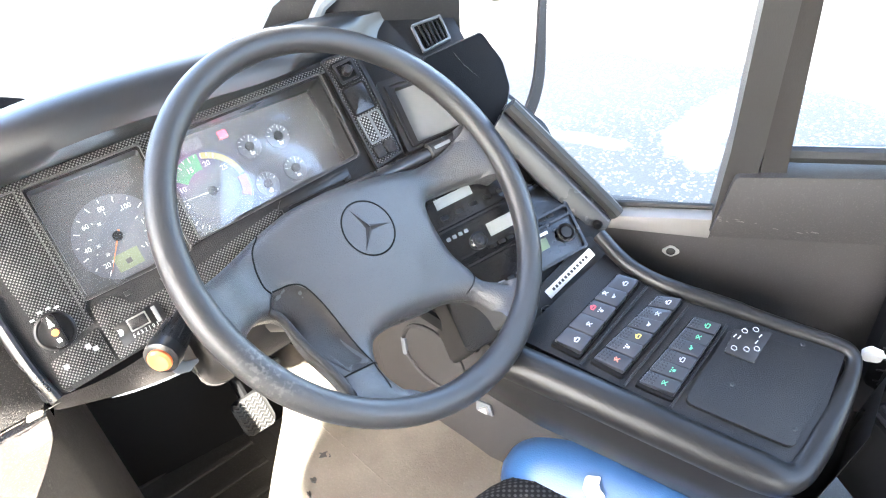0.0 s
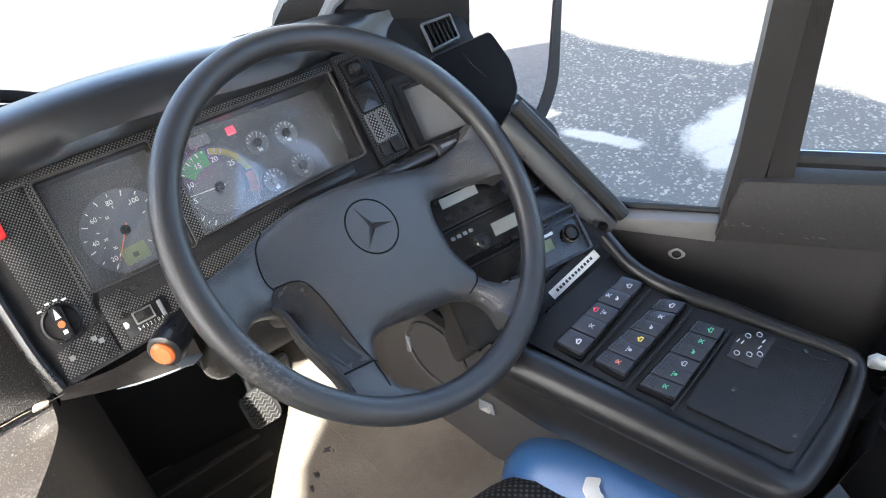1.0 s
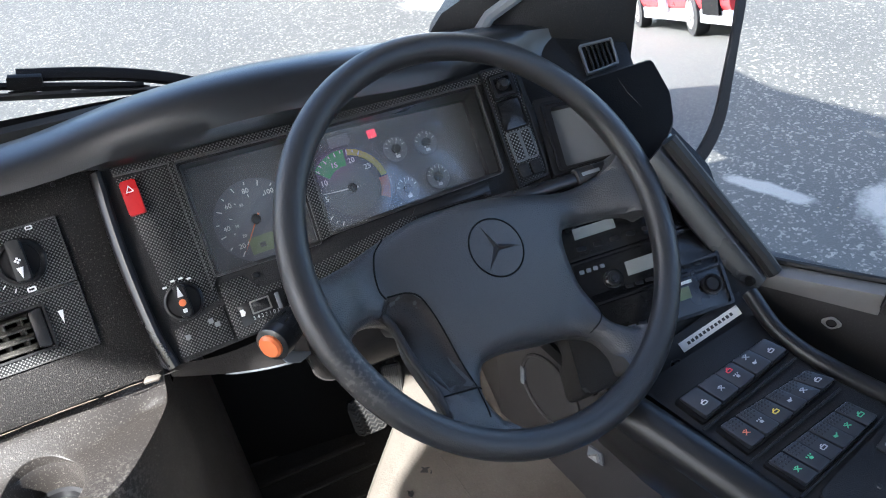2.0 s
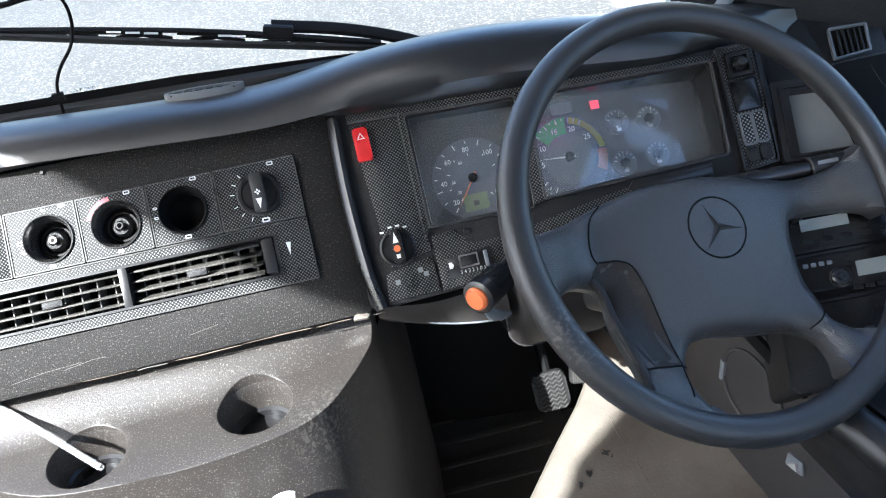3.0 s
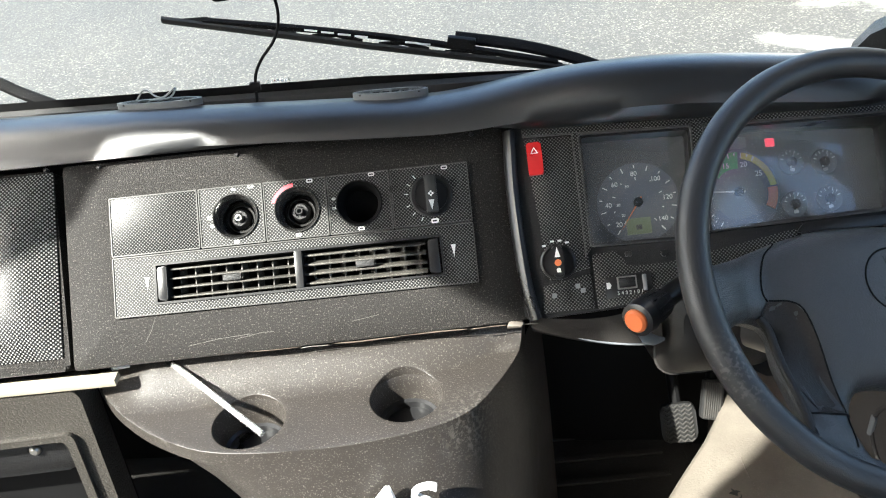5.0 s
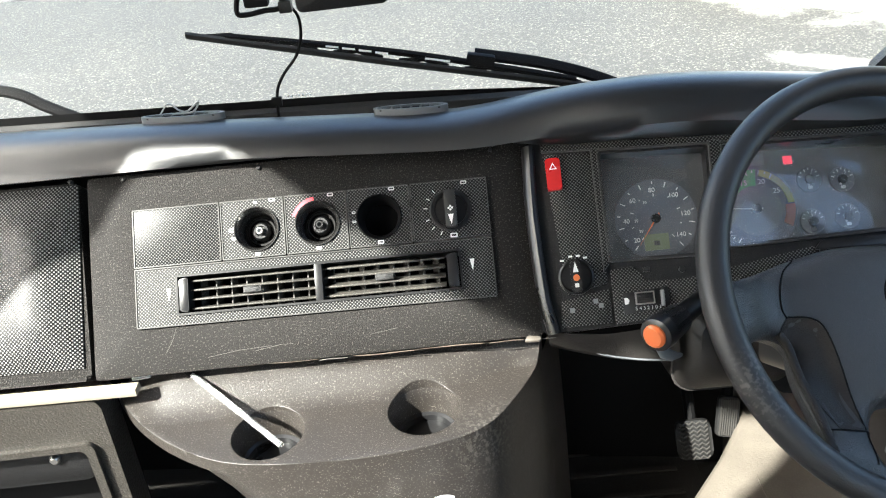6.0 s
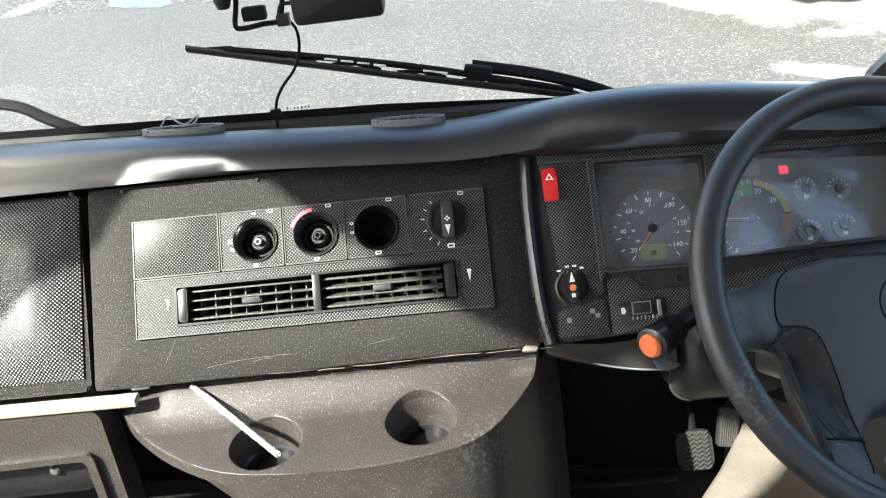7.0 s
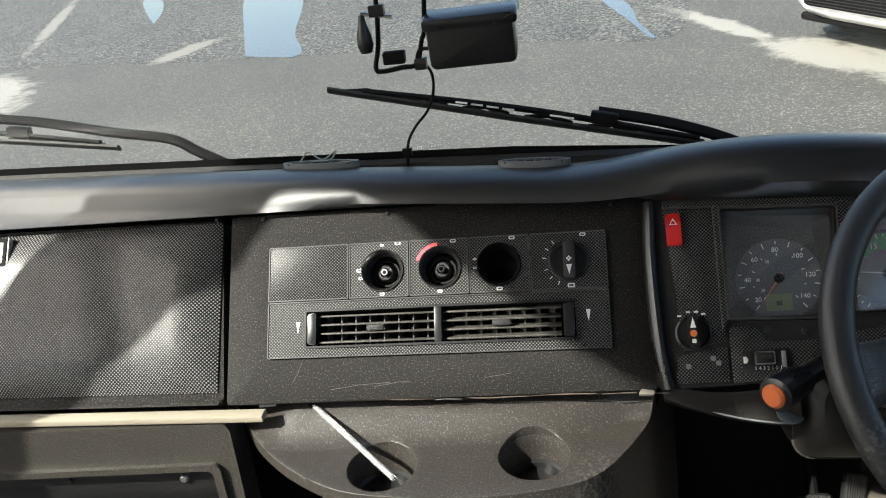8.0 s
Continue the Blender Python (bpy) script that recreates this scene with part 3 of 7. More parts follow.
# outline projected back along the sun from the lit areas on the dashboard
SUN_GAP = [(0.70, 1.25), (0.762, 2.14), (0.800, 2.42), (0.824, 2.60), (0.816, 2.66), (0.818, 2.75), (0.842, 2.81), (0.895, 2.88), (0.930, 2.925), (0.969, 2.952), (1.037, 2.976), (1.11, 3.004), (1.175, 3.034), (1.244, 3.056),
        (1.315, 3.096), (1.42, 3.165), (1.45, 3.25), (1.53, 3.25), (1.545, 3.19), (1.545, 3.06), (1.57, 3.03), (1.57, 1.25)]
# first two openings shape sun patches, three rear ones are added for fill light
wall("wall_left", -1.1, 0.12, -1.1, -8.6, holes=[[(0.06, 1.30), (0.70, 1.30), (0.636, 2.197), (0.612, 2.40), (0.60, 2.80), (0.50, 2.90), (0.06, 2.90)], SUN_GAP, (3.5, 1.55, 5.05, 2.80), (5.2, 1.55, 6.75, 2.80), (6.9, 1.55, 8.45, 2.80)], z1=ROOF_Z + 0.09, label="grey door side wall, unseen, openings cut to shape the sun patches")
# openings behind the driver are out of view, added to brighten the cab
wall("wall_right", 1.56, -8.6, 1.56, -1.05, holes=[(0.3, 1.40, 1.85, 2.50), (2.0, 1.40, 3.55, 2.50), (3.7, 1.40, 5.25, 2.50), (5.4, 1.40, 7.42, 2.50)], z1=ROOF_Z - 0.58, label="grey driver side wall, unseen, openings added to let fill light in")


# ---- windscreen and pillars ----
def screen_line(x):
    """Foot of the windscreen in plan, bowed towards its ends."""
    return 0.196 - 0.088 * x - 0.10 * max(0.0, x - 0.55) ** 2 - 0.06 * max(0.0, -x - 0.4) ** 2


def rake(z):
    """How far the windscreen leans back at a height."""
    f = (z - 1.53) / 1.55
    # upper part is out of view, raked so the gauge glass mirrors sky
    return 0.06 * f + 0.72 * f * f if f > 0 else 0.06 * f


def windscreen():
    xs = [-1.06 + 2.2 * i / 22 for i in range(23)]
    secs = [[(x, screen_line(x) - rake(1.53 + 1.55 * f), 1.53 + 1.55 * f) for f in (0, 0.125, 0.25, 0.375, 0.5, 0.625, 0.75, 0.875, 1.0)] for x in xs]
    w = solo("window_1", loft(secs), GLASS, "large clear bowed windscreen", "windscreen", kind="structure", smooth=80)
    w.visible_shadow = False
    gasket = [(x, screen_line(x) - 0.012, 1.545) for x in xs]
    solo("trim", tube(gasket, [0.016] * len(gasket), 8, flat=1.6), RUBBER, "black rubber windscreen seal", "seal", kind="structure")
    band = [[(x, screen_line(x) - 0.006, 1.548), (x, screen_line(x) - 0.012, 1.576 - 0.04 * max(0.0, x - 0.35))] for x in xs]
    solo("trim", loft(band), MATTE, "black printed band along the windscreen foot", "trim", kind="structure")
    head = [(x, screen_line(x) - 0.77, 3.06) for x in xs]
    solo("trim", tube(head, 0.05, 8), BLACK, "black windscreen header", "trim", kind="structure")


windscreen()
# front corner pillar with the rounded lower corner of the windscreen
def corner_pillar():
    secs, strip = [], []
    for z, xl, xr, yr in ((1.46, 0.97, 1.225, -0.045), (1.555, 0.985, 1.228, -0.052), (1.585, 1.008, 1.229, -0.054), (1.612, 1.062, 1.231, -0.058), (1.70, 1.125, 1.235, -0.066), (2.1, 1.175, 1.245, -0.17), (2.6, 1.20, 1.265, -0.44), (3.06, 1.22, 1.28, -0.84)):
        yl = screen_line(xl) - rake(z)
        secs.append([(xl, yl, z), ((xl + xr) / 2, (yl + yr) / 2 - 0.012, z), (xr, yr, z), (xr + 0.03, yr + 0.04, z), (xl + 0.03, yl + 0.05, z)])
        strip.append((xl + 0.045, (yl * 0.7 + yr * 0.3) - 0.012, z))
    solo("pillar", loft(secs, closed=True), BLACK, "black front corner pillar", "pillar", kind="structure", smooth=50)
    solo("trim", tube(strip[1:], 0.009, 8), DIAL2, "grey strip along the corner pillar", "trim", kind="structure")


corner_pillar()
solo("pillar", tube([(-1.06, 0.22, 0.9), (-1.06, 0.2, 1.6), (-1.065, 0.13, 2.1), (-1.07, -0.10, 2.6), (-1.08, -0.50, 3.1)], 0.06, 10), BLACK, "black front corner pillar", "pillar", kind="structure")
# near-black colour stands in for the shade of the foot well
solo("wall_front", loft([[(x, screen_line(x) + 0.03, z) for z in (0.45, 0.9, 1.3, 1.515)] for x in [-1.08 + 2.28 * i / 20 for i in range(21)]]), MATTE,
     "front bulkhead below the windscreen, blackened for foot well shade", "wall", kind="structure")


# ---- dashboard ----
dash = thing("dashboard", "black moulded dashboard with rounded soft padded top", "dashboard")


def pad_section(x):
    """Cross-section of the padded top at x, from its lower front lip over the crest to the windscreen."""
    def mix(a, b, f):
        return a + (b - a) * f
    f = min(1.0, max(0.0, (x - 0.42) / 0.17))
    f = f * f * (3 - 2 * f)
    keys = [(0.55, 0.030, 1.600), (0.62, 0.004, 1.612), (0.70, -0.006, 1.618), (0.83, -0.010, 1.607), (0.95, -0.012, 1.592), (1.04, 0.006, 1.578), (1.12, 0.020, 1.562), (1.2, 0.030, 1.548)]
    yc, zc = keys[0][1:]
    for a, b in zip(keys, keys[1:]):
        if x >= a[0]:
            g = min(1.0, (x - a[0]) / (b[0] - a[0]))
            yc, zc = mix(a[1], b[1], g), mix(a[2], b[2], g)
    k = 1.0 - 0.45 * min(1.0, max(0.0, (x - 0.92) / 0.2))
    yl = 0.088 - 0.090 * min(x, 0.6)
    zl = 1.5845 - 0.0095 * min(1, max(0, (x - 0.05) / 0.37))
    y, z = mix(yl, yc, f), mix(zl, zc, f)
    lip = Vector((0, mix(0.033, -0.0, f), mix(1.544, 1.535, f)))
    if x > 0.6:
        lip = Vector((0, 0.004 - 0.035 * min(x - 0.6, 0.35) / 0.5 + 0.10 * max(0.0, x - 0.95), 1.538 - 0.012 * (x - 0.6) / 0.5))
    out = [lip + Vector((0, 0.055, -0.012)), lip, lip + Vector((0, -0.012, 0.006)), Vector((0, mix(y - 0.060, y - 0.046 * k, f), mix(z - 0.026, z - 0.040 * k, f))),
           Vector((0, mix(y - 0.050, y - 0.040 * k, f), mix(z - 0.008, z - 0.016 * k, f))), Vector((0, y - 0.022, z - 0.001)), Vector((0, y, z)), Vector((0, y + 0.025, z - 0.004)),
           Vector((0, mix(y + 0.05, y + 0.06, f), mix(z - 0.022, z - 0.02, f))), Vector((0, screen_line(x) - 0.004, 1.548))]
    return [(x, p.y, p.z) for p in out]


def pad_smooth(x):
    """Section evened out along the dashboard."""
    rows = [pad_section(x + d) for d in (-0.045, -0.0225, 0.0, 0.0225, 0.045)]
    return [(x, sum(r[i][1] for r in rows) / 5, sum(r[i][2] for r in rows) / 5) for i in range(len(rows[0]))]


part("padded_top", loft([pad_smooth(-1.0 + 2.19 * i / 96) for i in range(97)]), PAD, dash, "black soft padded top with a raised hood over the gauges", smooth=60)


PALE = mat("pale_scuff", (0.085, 0.08, 0.072), 0.6)


def panel_body():
    # centre panel round the heater controls
    pts = rounded([(-0.058, -0.214), (0.520, -0.207), (0.522, 0.052), (-0.060, 0.052)], 0.008)
    part("centre_panel", holed(pts, [rect(0.004, -0.149, 0.462, -0.001)], -0.10, 0.0, 0.004), PANEL, dash, "black grained centre panel", m=HV)
    # glove box front
    pts = rounded([(-0.95, -0.215), (-0.066, -0.213), (-0.076, 0.050), (-0.95, 0.056)], 0.008)
    glove = part("glove_box_lid", prism(pts, -0.10, -0.008, 0.008), PANEL, dash, "black glove box lid with a dotted inlay", m=HV)
    rows = []
    for i in range(49):
        x = -0.90 + 0.825 * i / 48
        row = []
        for j in range(17):
            y = -0.196 + 0.243 * j / 16
            e = min(1.0, min(x + 0.90, -0.075 - x, y + 0.196, 0.047 - y) / 0.05)
            fold = math.exp(-((x + 0.235 + 0.25 * y) / 0.045) ** 2) + 0.6 * math.exp(-((x + 0.10) ** 2 + (y - 0.03) ** 2) / 0.0016)
            row.append((x, y, -0.006 + 0.017 * max(0.0, e) ** 0.7 - 0.007 * fold * max(0.0, e)))
        rows.append(row)
    part("inlay", loft(rows), MESH_PAD, glove, "dotted padded inlay", smooth=80)
    latch = part("latch", prism(rect(-0.455, -0.043, -0.4095, 0.041, 0.004), 0.0, 0.008, 0.002), SMOOTH, glove, "black latch with a bright edge")
    part("latch_edge", prism(rect(-0.4095, -0.041, -0.4072, 0.040, 0.0008), 0.002, 0.0105, 0.0008), ZINC, latch, "bright line along the right edge")
    part("latch_frame", holed(rect(-0.455, -0.003, -0.4105, 0.039, 0.003), [rect(-0.4515, 0.002, -0.4155, 0.0345, 0.002)], 0.006, 0.0115), MATTE, latch)
    part("latch_window", prism(rect(-0.4515, 0.002, -0.4155, 0.0345, 0.002), 0.006, 0.0095), MESH_PAD, latch)
    part("latch_strip", prism(rect(-0.455, -0.022, -0.411, -0.005, 0.002), 0.006, 0.0100, 0.001), SILL, latch, "pale grey strip")
    # near-black sheet paints the shade in the gap behind the panels and the underside
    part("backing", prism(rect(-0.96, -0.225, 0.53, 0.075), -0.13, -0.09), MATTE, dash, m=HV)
    for x, y in ((-0.082, 0.064), (-0.012, 0.060), (0.17, 0.058), (0.475, 0.052)):
        part("screw", lathe([(0, 0.002), (0.002, 0.002), (0.0028, 0.001), (0.0028, -0.006)], 12), SMOOTH, dash, m=HV @ Matrix.Translation((x, y - 0.014, 0.001)))


panel_body()
for pts in ([(0.036, -0.186), (0.044, -0.172), (0.050, -0.156)], [(0.090, -0.1965), (0.13, -0.191), (0.172, -0.189)], [(0.150, -0.194), (0.185, -0.1885), (0.20, -0.189)], [(0.30, -0.186), (0.335, -0.181)]):
    part("scratch", tube([(x, y, 0.0001) for x, y in pts], 0.00028, 5), PALE, dash, m=HV)

# heater controls
heater = thing("heater_control_panel", "dark woven-pattern heater panel with knobs, empty sockets and air vent", "heater panel", HV)
VU0, VU1, VV0, VV1 = 0.0535, 0.4245, -0.1405, -0.0875
dials = [(0.163, -0.037), (0.243, -0.0365), (0.3235, -0.0365), (0.4165, -0.0365)]


def heater_panel():
    cells = [(0.0, 0.1155), (0.1165, 0.200), (0.201, 0.2825), (0.2835, 0.3645), (0.3655, 0.466)]
    for i, (a, b) in enumerate(cells):
        outer = rect(a, -0.0745, b, 0.003, 0.0015, 2)
        if i == 0:
            bm = prism(outer, -0.004, 0.0035, 0.0008)
        else:
            bm = holed(outer, [circle(*dials[i - 1], 0.0285 if i < 4 else 0.0275, 40)], -0.004, 0.0035)
        part("module", bm, WEAVE, heater)
        part("module_edge", holed(rect(a + 0.0002, -0.0743, b - 0.0002, 0.0028, 0.0015, 2), [rect(a + 0.0016, -0.0729, b - 0.0016, 0.0014, 0.001, 2)], 0.003, 0.0046), EDGE, heater)
    part("vent_surround", holed(rect(0.0, -0.153, 0.466, -0.0755, 0.0015, 2), [rect(VU0, VV0, VU1, VV1)], -0.004, 0.0035), WEAVE, heater)
    part("surround_edge", holed(rect(0.0002, -0.1528, 0.4658, -0.0757, 0.0015, 2), [rect(0.0016, -0.1514, 0.4644, -0.0771, 0.001, 2)], 0.003, 0.0046), EDGE, heater)
    for i, (x, y) in enumerate(dials):
        if i < 3:
            d = 0.034
            s = part("socket", lathe([(0.0300, 0.0035), (0.0294, 0.0060), (0.0282, 0.0060), (0.0262, 0.001), (0.0235, -0.006), (0.0228, -d), (0, -d)], 40, cx=x, cy=y), SOCKET if i < 2 else MATTE, heater, "round socket with its knob missing")
            if i < 2:
                part("spindle", lathe([(0.0120, -d), (0.0120, -0.020), (0.0100, -0.016), (0.0070, -0.016), (0.0065, -0.020), (0.0, -0.020)], 24, cx=x, cy=y), BLACK, s)
                part("socket_ring", lathe([(0.0195, -d), (0.0195, -0.026), (0.0185, -0.0245), (0.0165, -0.0245), (0.0155, -0.026), (0.0155, -d)], 32, cx=x, cy=y), SOCKET, s)
                part("spindle_tip", lathe([(0.0050, -0.020), (0.0050, -0.010), (0.0042, -0.009), (0.0030, -0.009), (0.0030, -0.014), (0, -0.014)], 16, cx=x, cy=y), METAL if i == 0 else SMOOTH, s)
        else:
            k = part("fan_knob", lathe([(0.0275, 0.0), (0.0275, 0.004), (0.0255, 0.006), (0.0215, 0.006), (0.0205, 0.004), (0, 0.004)], 40, cx=x, cy=y), SMOOTH, heater, "black rotary fan knob")
            part("grip", prism(rounded([(x - 0.0075, y - 0.0235), (x + 0.0075, y - 0.0235), (x + 0.0075, y + 0.0235), (x - 0.0075, y + 0.0235)], 0.003), 0.004, 0.020, 0.0012), GRIPFACE, k)
            part("pointer", prism([(x - 0.0036, y - 0.008), (x, y - 0.021), (x + 0.0036, y - 0.008)], 0.0201, 0.0207), WHITE, k)
            bmf = bmesh.new()
            for a in range(0, 360, 90):
                c0 = (x + 0.0022 * math.cos(radians(a)), y + 0.0022 * math.sin(radians(a)))
                prism(circle(*c0, 0.0014, 8), 0.0201, 0.0207, bm=bmf)
            part("fan_mark", bmf, WHITE, k)
    # red warm arc on the second socket
    x, y = dials[1]
    arc = circle(x, y, 0.0345, 14, 95, 160) + circle(x, y, 0.0300, 14, 95, 160)[::-1]
    part("warm_mark", prism(arc, 0.0036, 0.0043), REDSYM, heater)
    marks = [(0.131, -0.036, 0.005), (0.133, -0.047, 0.004), (0.163, -0.0700, 0.004), (0.185, 0.0, 0.005), (0.163, -0.002, 0.003), (0.262, -0.001, 0.005), (0.243, -0.0695, 0.004),
             (0.291, -0.028, 0.003), (0.291, -0.040, 0.003), (0.3235, -0.0695, 0.005), (0.342, -0.001, 0.005), (0.436, -0.002, 0.005), (0.418, -0.0695, 0.006)]
    for x, y, r in marks:
        r *= 0.8
        part("symbol", holed(rect(x - r, y - r * 0.6, x + r, y + r * 0.6, r * 0.3, 2), [rect(x - r * 0.6, y - r * 0.25, x + r * 0.6, y + r * 0.25)], 0.0030, 0.0040), WHITE, heater)
    for a in (200, 222, 244, 150, 172, 128):
        x, y = dials[3]
        c, s = math.cos(radians(a)), math.sin(radians(a))
        bm = prism([(x + 0.030 * c - 0.0006 * s, y + 0.030 * s + 0.0006 * c), (x + 0.035 * c - 0.0006 * s, y + 0.035 * s + 0.0006 * c),
                    (x + 0.035 * c + 0.0006 * s, y + 0.035 * s - 0.0006 * c), (x + 0.030 * c + 0.0006 * s, y + 0.030 * s - 0.0006 * c)], 0.0036, 0.0042)
        part("tick", bm, WHITE, heater)
    for x, y, d in ((0.044, -0.112, -1), (0.438, -0.110, 1)):
        part("arrow", prism([(x - 0.003, y + 0.008), (x + 0.003, y + 0.008), (x, y - 0.008)], 0.0036, 0.0042), WHITE, heater)


def air_vent():
    v = part("air_vent", holed(rect(VU0, VV0, VU1, VV1), [rect(VU0 + 0.003, VV0 + 0.003, VU1 - 0.003, VV1 - 0.003)], -0.055, 0.006), SMOOTH, heater, "black air vent with dusty slats")
    part("back", prism(rect(VU0, VV0, VU1, VV1), -0.075, -0.065), MATTE, v)
    mid = 0.2395
    part("divider", prism(rect(mid - 0.005, VV0 + 0.003, mid + 0.005, VV1 - 0.002), -0.05, 0.006, 0.001), SMOOTH, v)
    for s, (a, b) in enumerate(((VU0 + 0.018, mid - 0.006), (mid + 0.006, VU1 - 0.022))):
        for i in range(4):
            y = VV0 + 0.0085 + i * 0.0120
            part("slat", box(a, -0.0013, -0.016, b, 0.0013, 0.004, 0.0006), DUSTYB, v, m=Matrix.Translation((0, y, -0.006)) @ Matrix.Rotation(radians(10 + 10 * s), 4, "X"))
        for i in range(8):
            x = a + (b - a) * (i + 0.5) / 8
            part("fin", box(-0.0011, VV0 + 0.005, -0.012, 0.0011, VV1 - 0.005, 0.004, 0.0004), DUSTYB, v, m=Matrix.Translation((x, 0, -0.018)) @ Matrix.Rotation(radians(-14 if s == 0 else 30), 4, "Y"))
        part("tab", box((a + b) / 2 - 0.012, -0.1145 - 0.004, -0.003, (a + b) / 2 + 0.012, -0.1145 + 0.004, 0.003, 0.001), BLACK, v)
    for x, w in ((VU0 + 0.010, 0.012), (VU1 - 0.012, 0.014)):
        part("side_flap", prism(rounded([(x - w / 2, VV0 + 0.006), (x + w / 2, VV0 + 0.004), (x + w / 2, VV1 - 0.004), (x - w / 2, VV1 - 0.006)], 0.002), -0.018, 0.005, 0.002), SMOOTH, v)


# raised borders coloured paler than the trim to draw the glint on their bevels
EDGE = mat("glint_trim_edge", (0.05, 0.049, 0.047), 0.3, fine=0.1)
SOCKET = mat("glossy_socket_plastic", (0.022, 0.0215, 0.021), 0.2, spec=0.6)
GRIPFACE = mat("satin_knob_plastic", (0.030, 0.030, 0.030), 0.34, grain=0.15)
DUSTYB = mat("dusty_vent_plastic", (0.035, 0.033, 0.030), 0.55, grain=0.4, fine=0.35, stain=(0.07, 0.065, 0.055), stain_size=0.02, stain_mix=0.7)
heater_panel()
air_vent()


# ---- instrument panel ----
cluster = thing("instrument_panel", "black instrument panel with woven trim, two gauge windows and switches", "instrument panel", CL)


TURN = Matrix.Translation((0.247, 0, -0.032)) @ Matrix.Rotation(math.atan(0.20), 4, "Y") @ Matrix.Translation((-0.247, 0, 0.032))


def instrument_panel():
    top = lambda u: 0.034 - 0.060 * (u + 0.02) / 0.5
    body = [(-0.036, -0.213), (0.150, -0.206), (0.30, -0.19), (0.47, -0.175), (0.50, -0.13), (0.497, 0.003), (-0.034, 0.036)]
    sp = [(0.0565, -0.128), (0.1865, -0.132), (0.193, 0.006), (0.0565, 0.0135)]
    ta = [(0.2015, -0.126), (0.430, -0.1235), (0.435, -0.008), (0.2085, 0.003)]
    part("body", holed(rounded(body, 0.012), [rounded(sp, 0.004), rounded(ta, 0.004)], -0.05, 0.0), BLACK, cluster)
    part("left_rail", tube(smooth_path([(-0.031, 0.030, 0.004), (-0.034, -0.06, 0.006), (-0.030, -0.16, 0.006), (-0.022, -0.212, 0.002)], 5), 0.009, 10, flat=0.8), SMOOTH, cluster)
    part("top_trim", prism([(-0.014, 0.022), (0.485, -0.010), (0.485, -0.003), (-0.014, 0.031)], 0.0, 0.004, 0.001), WEAVE, cluster)
    part("side_trim", prism(rounded([(0.0005, -0.1655), (0.052, -0.155), (0.047, 0.014), (-0.013, 0.017)], 0.003)[:], 0.0, 0.0030, 0.0008), WEAVE, cluster, "woven trim beside the gauges")
    part("trim_edge", prism([(0.0478, -0.142), (0.0492, -0.140), (0.0492, 0.0165), (0.0478, 0.0165)], 0.0, 0.0085, 0.0005), EDGE, cluster)
    part("trim_edge", prism([(-0.014, 0.0205), (0.485, -0.0115), (0.485, -0.0100), (-0.014, 0.0220)], 0.0, 0.0050, 0.0005), EDGE, cluster)
    part("column_trim", prism([(0.049, -0.140), (0.0565, -0.130), (0.0565, 0.017), (0.049, 0.017)], 0.0, 0.0075, 0.002), WEAVE, cluster)
    part("middle_trim", prism([(0.1875, -0.130), (0.2015, -0.128), (0.2085, 0.008), (0.194, 0.012)], 0.0, 0.0085, 0.003), WEAVE, cluster)
    part("lower_trim", prism(rounded([(0.056, -0.139), (0.085, -0.137), (0.100, -0.158), (0.150, -0.158), (0.30, -0.135), (0.305, -0.143), (0.20, -0.185), (0.145, -0.203), (0.056, -0.207)], 0.003), 0.0, 0.0025, 0.0008), WEAVE, cluster)
    part("lower_left_trim", prism(rounded([(-0.012, -0.206), (0.052, -0.205), (0.052, -0.162), (-0.008, -0.172)], 0.003), 0.0, 0.0025, 0.0008), WEAVE, cluster)
    part("ledge", prism(rounded([(0.30, -0.140), (0.405, -0.143), (0.408, -0.130), (0.31, -0.129)], 0.003), 0.0, 0.006, 0.002), SMOOTH, cluster)
    for u in (0.100, 0.31, 0.402):
        part("catch", box(u - 0.004, -0.146, 0, u + 0.004, -0.140, 0.006, 0.001), SMOOTH, cluster)
    # gauge wells
    for nm, w, label in (("left_gauge", sp, "dark dial with white scale behind glass"), ("right_gauge", ta, "dark dials with coloured scale behind glass")):
        turn = TURN if nm == "right_gauge" else Matrix.Identity(4)
        g = part(nm, prism([(x - 0.004 if x < 0.3 else x + 0.012, y) for x, y in w] if nm == "right_gauge" else w, -0.036, -0.032), GAUGE, cluster, label, m=turn)
        part("well", holed(rounded([(x * 1.0, y) for x, y in w], 0.004), [rounded([(x + (0.003 if x < (w[0][0] + w[1][0]) / 2 else -0.003), y + (0.003 if y < -0.06 else -0.003)) for x, y in w], 0.004)], -0.032 if nm == "left_gauge" else -0.074, 0.001), SMOOTH, g, m=turn.inverted())
        grow = [(x + (-0.0016 if x < (w[0][0] + w[1][0]) / 2 else 0.0016), y + (-0.0016 if y < -0.06 else 0.0016)) for x, y in w]
        part("window_edge", holed(rounded(grow, 0.005), [rounded(w, 0.004)], -0.002, 0.0092), EDGE, cluster)
        sheet = bmesh.new()
        sheet.faces.new([sheet.verts.new((x, y, 0.007 - 0.245 * (x - w[0][0]) - 0.09 * (y + 0.06))) for x, y in rounded(w, 0.004)])
        pane = part("glass", sheet, GLARE_PANE if nm == "left_gauge" else GLARIER_PANE, g, m=turn.inverted())
        pane.visible_shadow = False
    return sp, ta


instrument_panel()


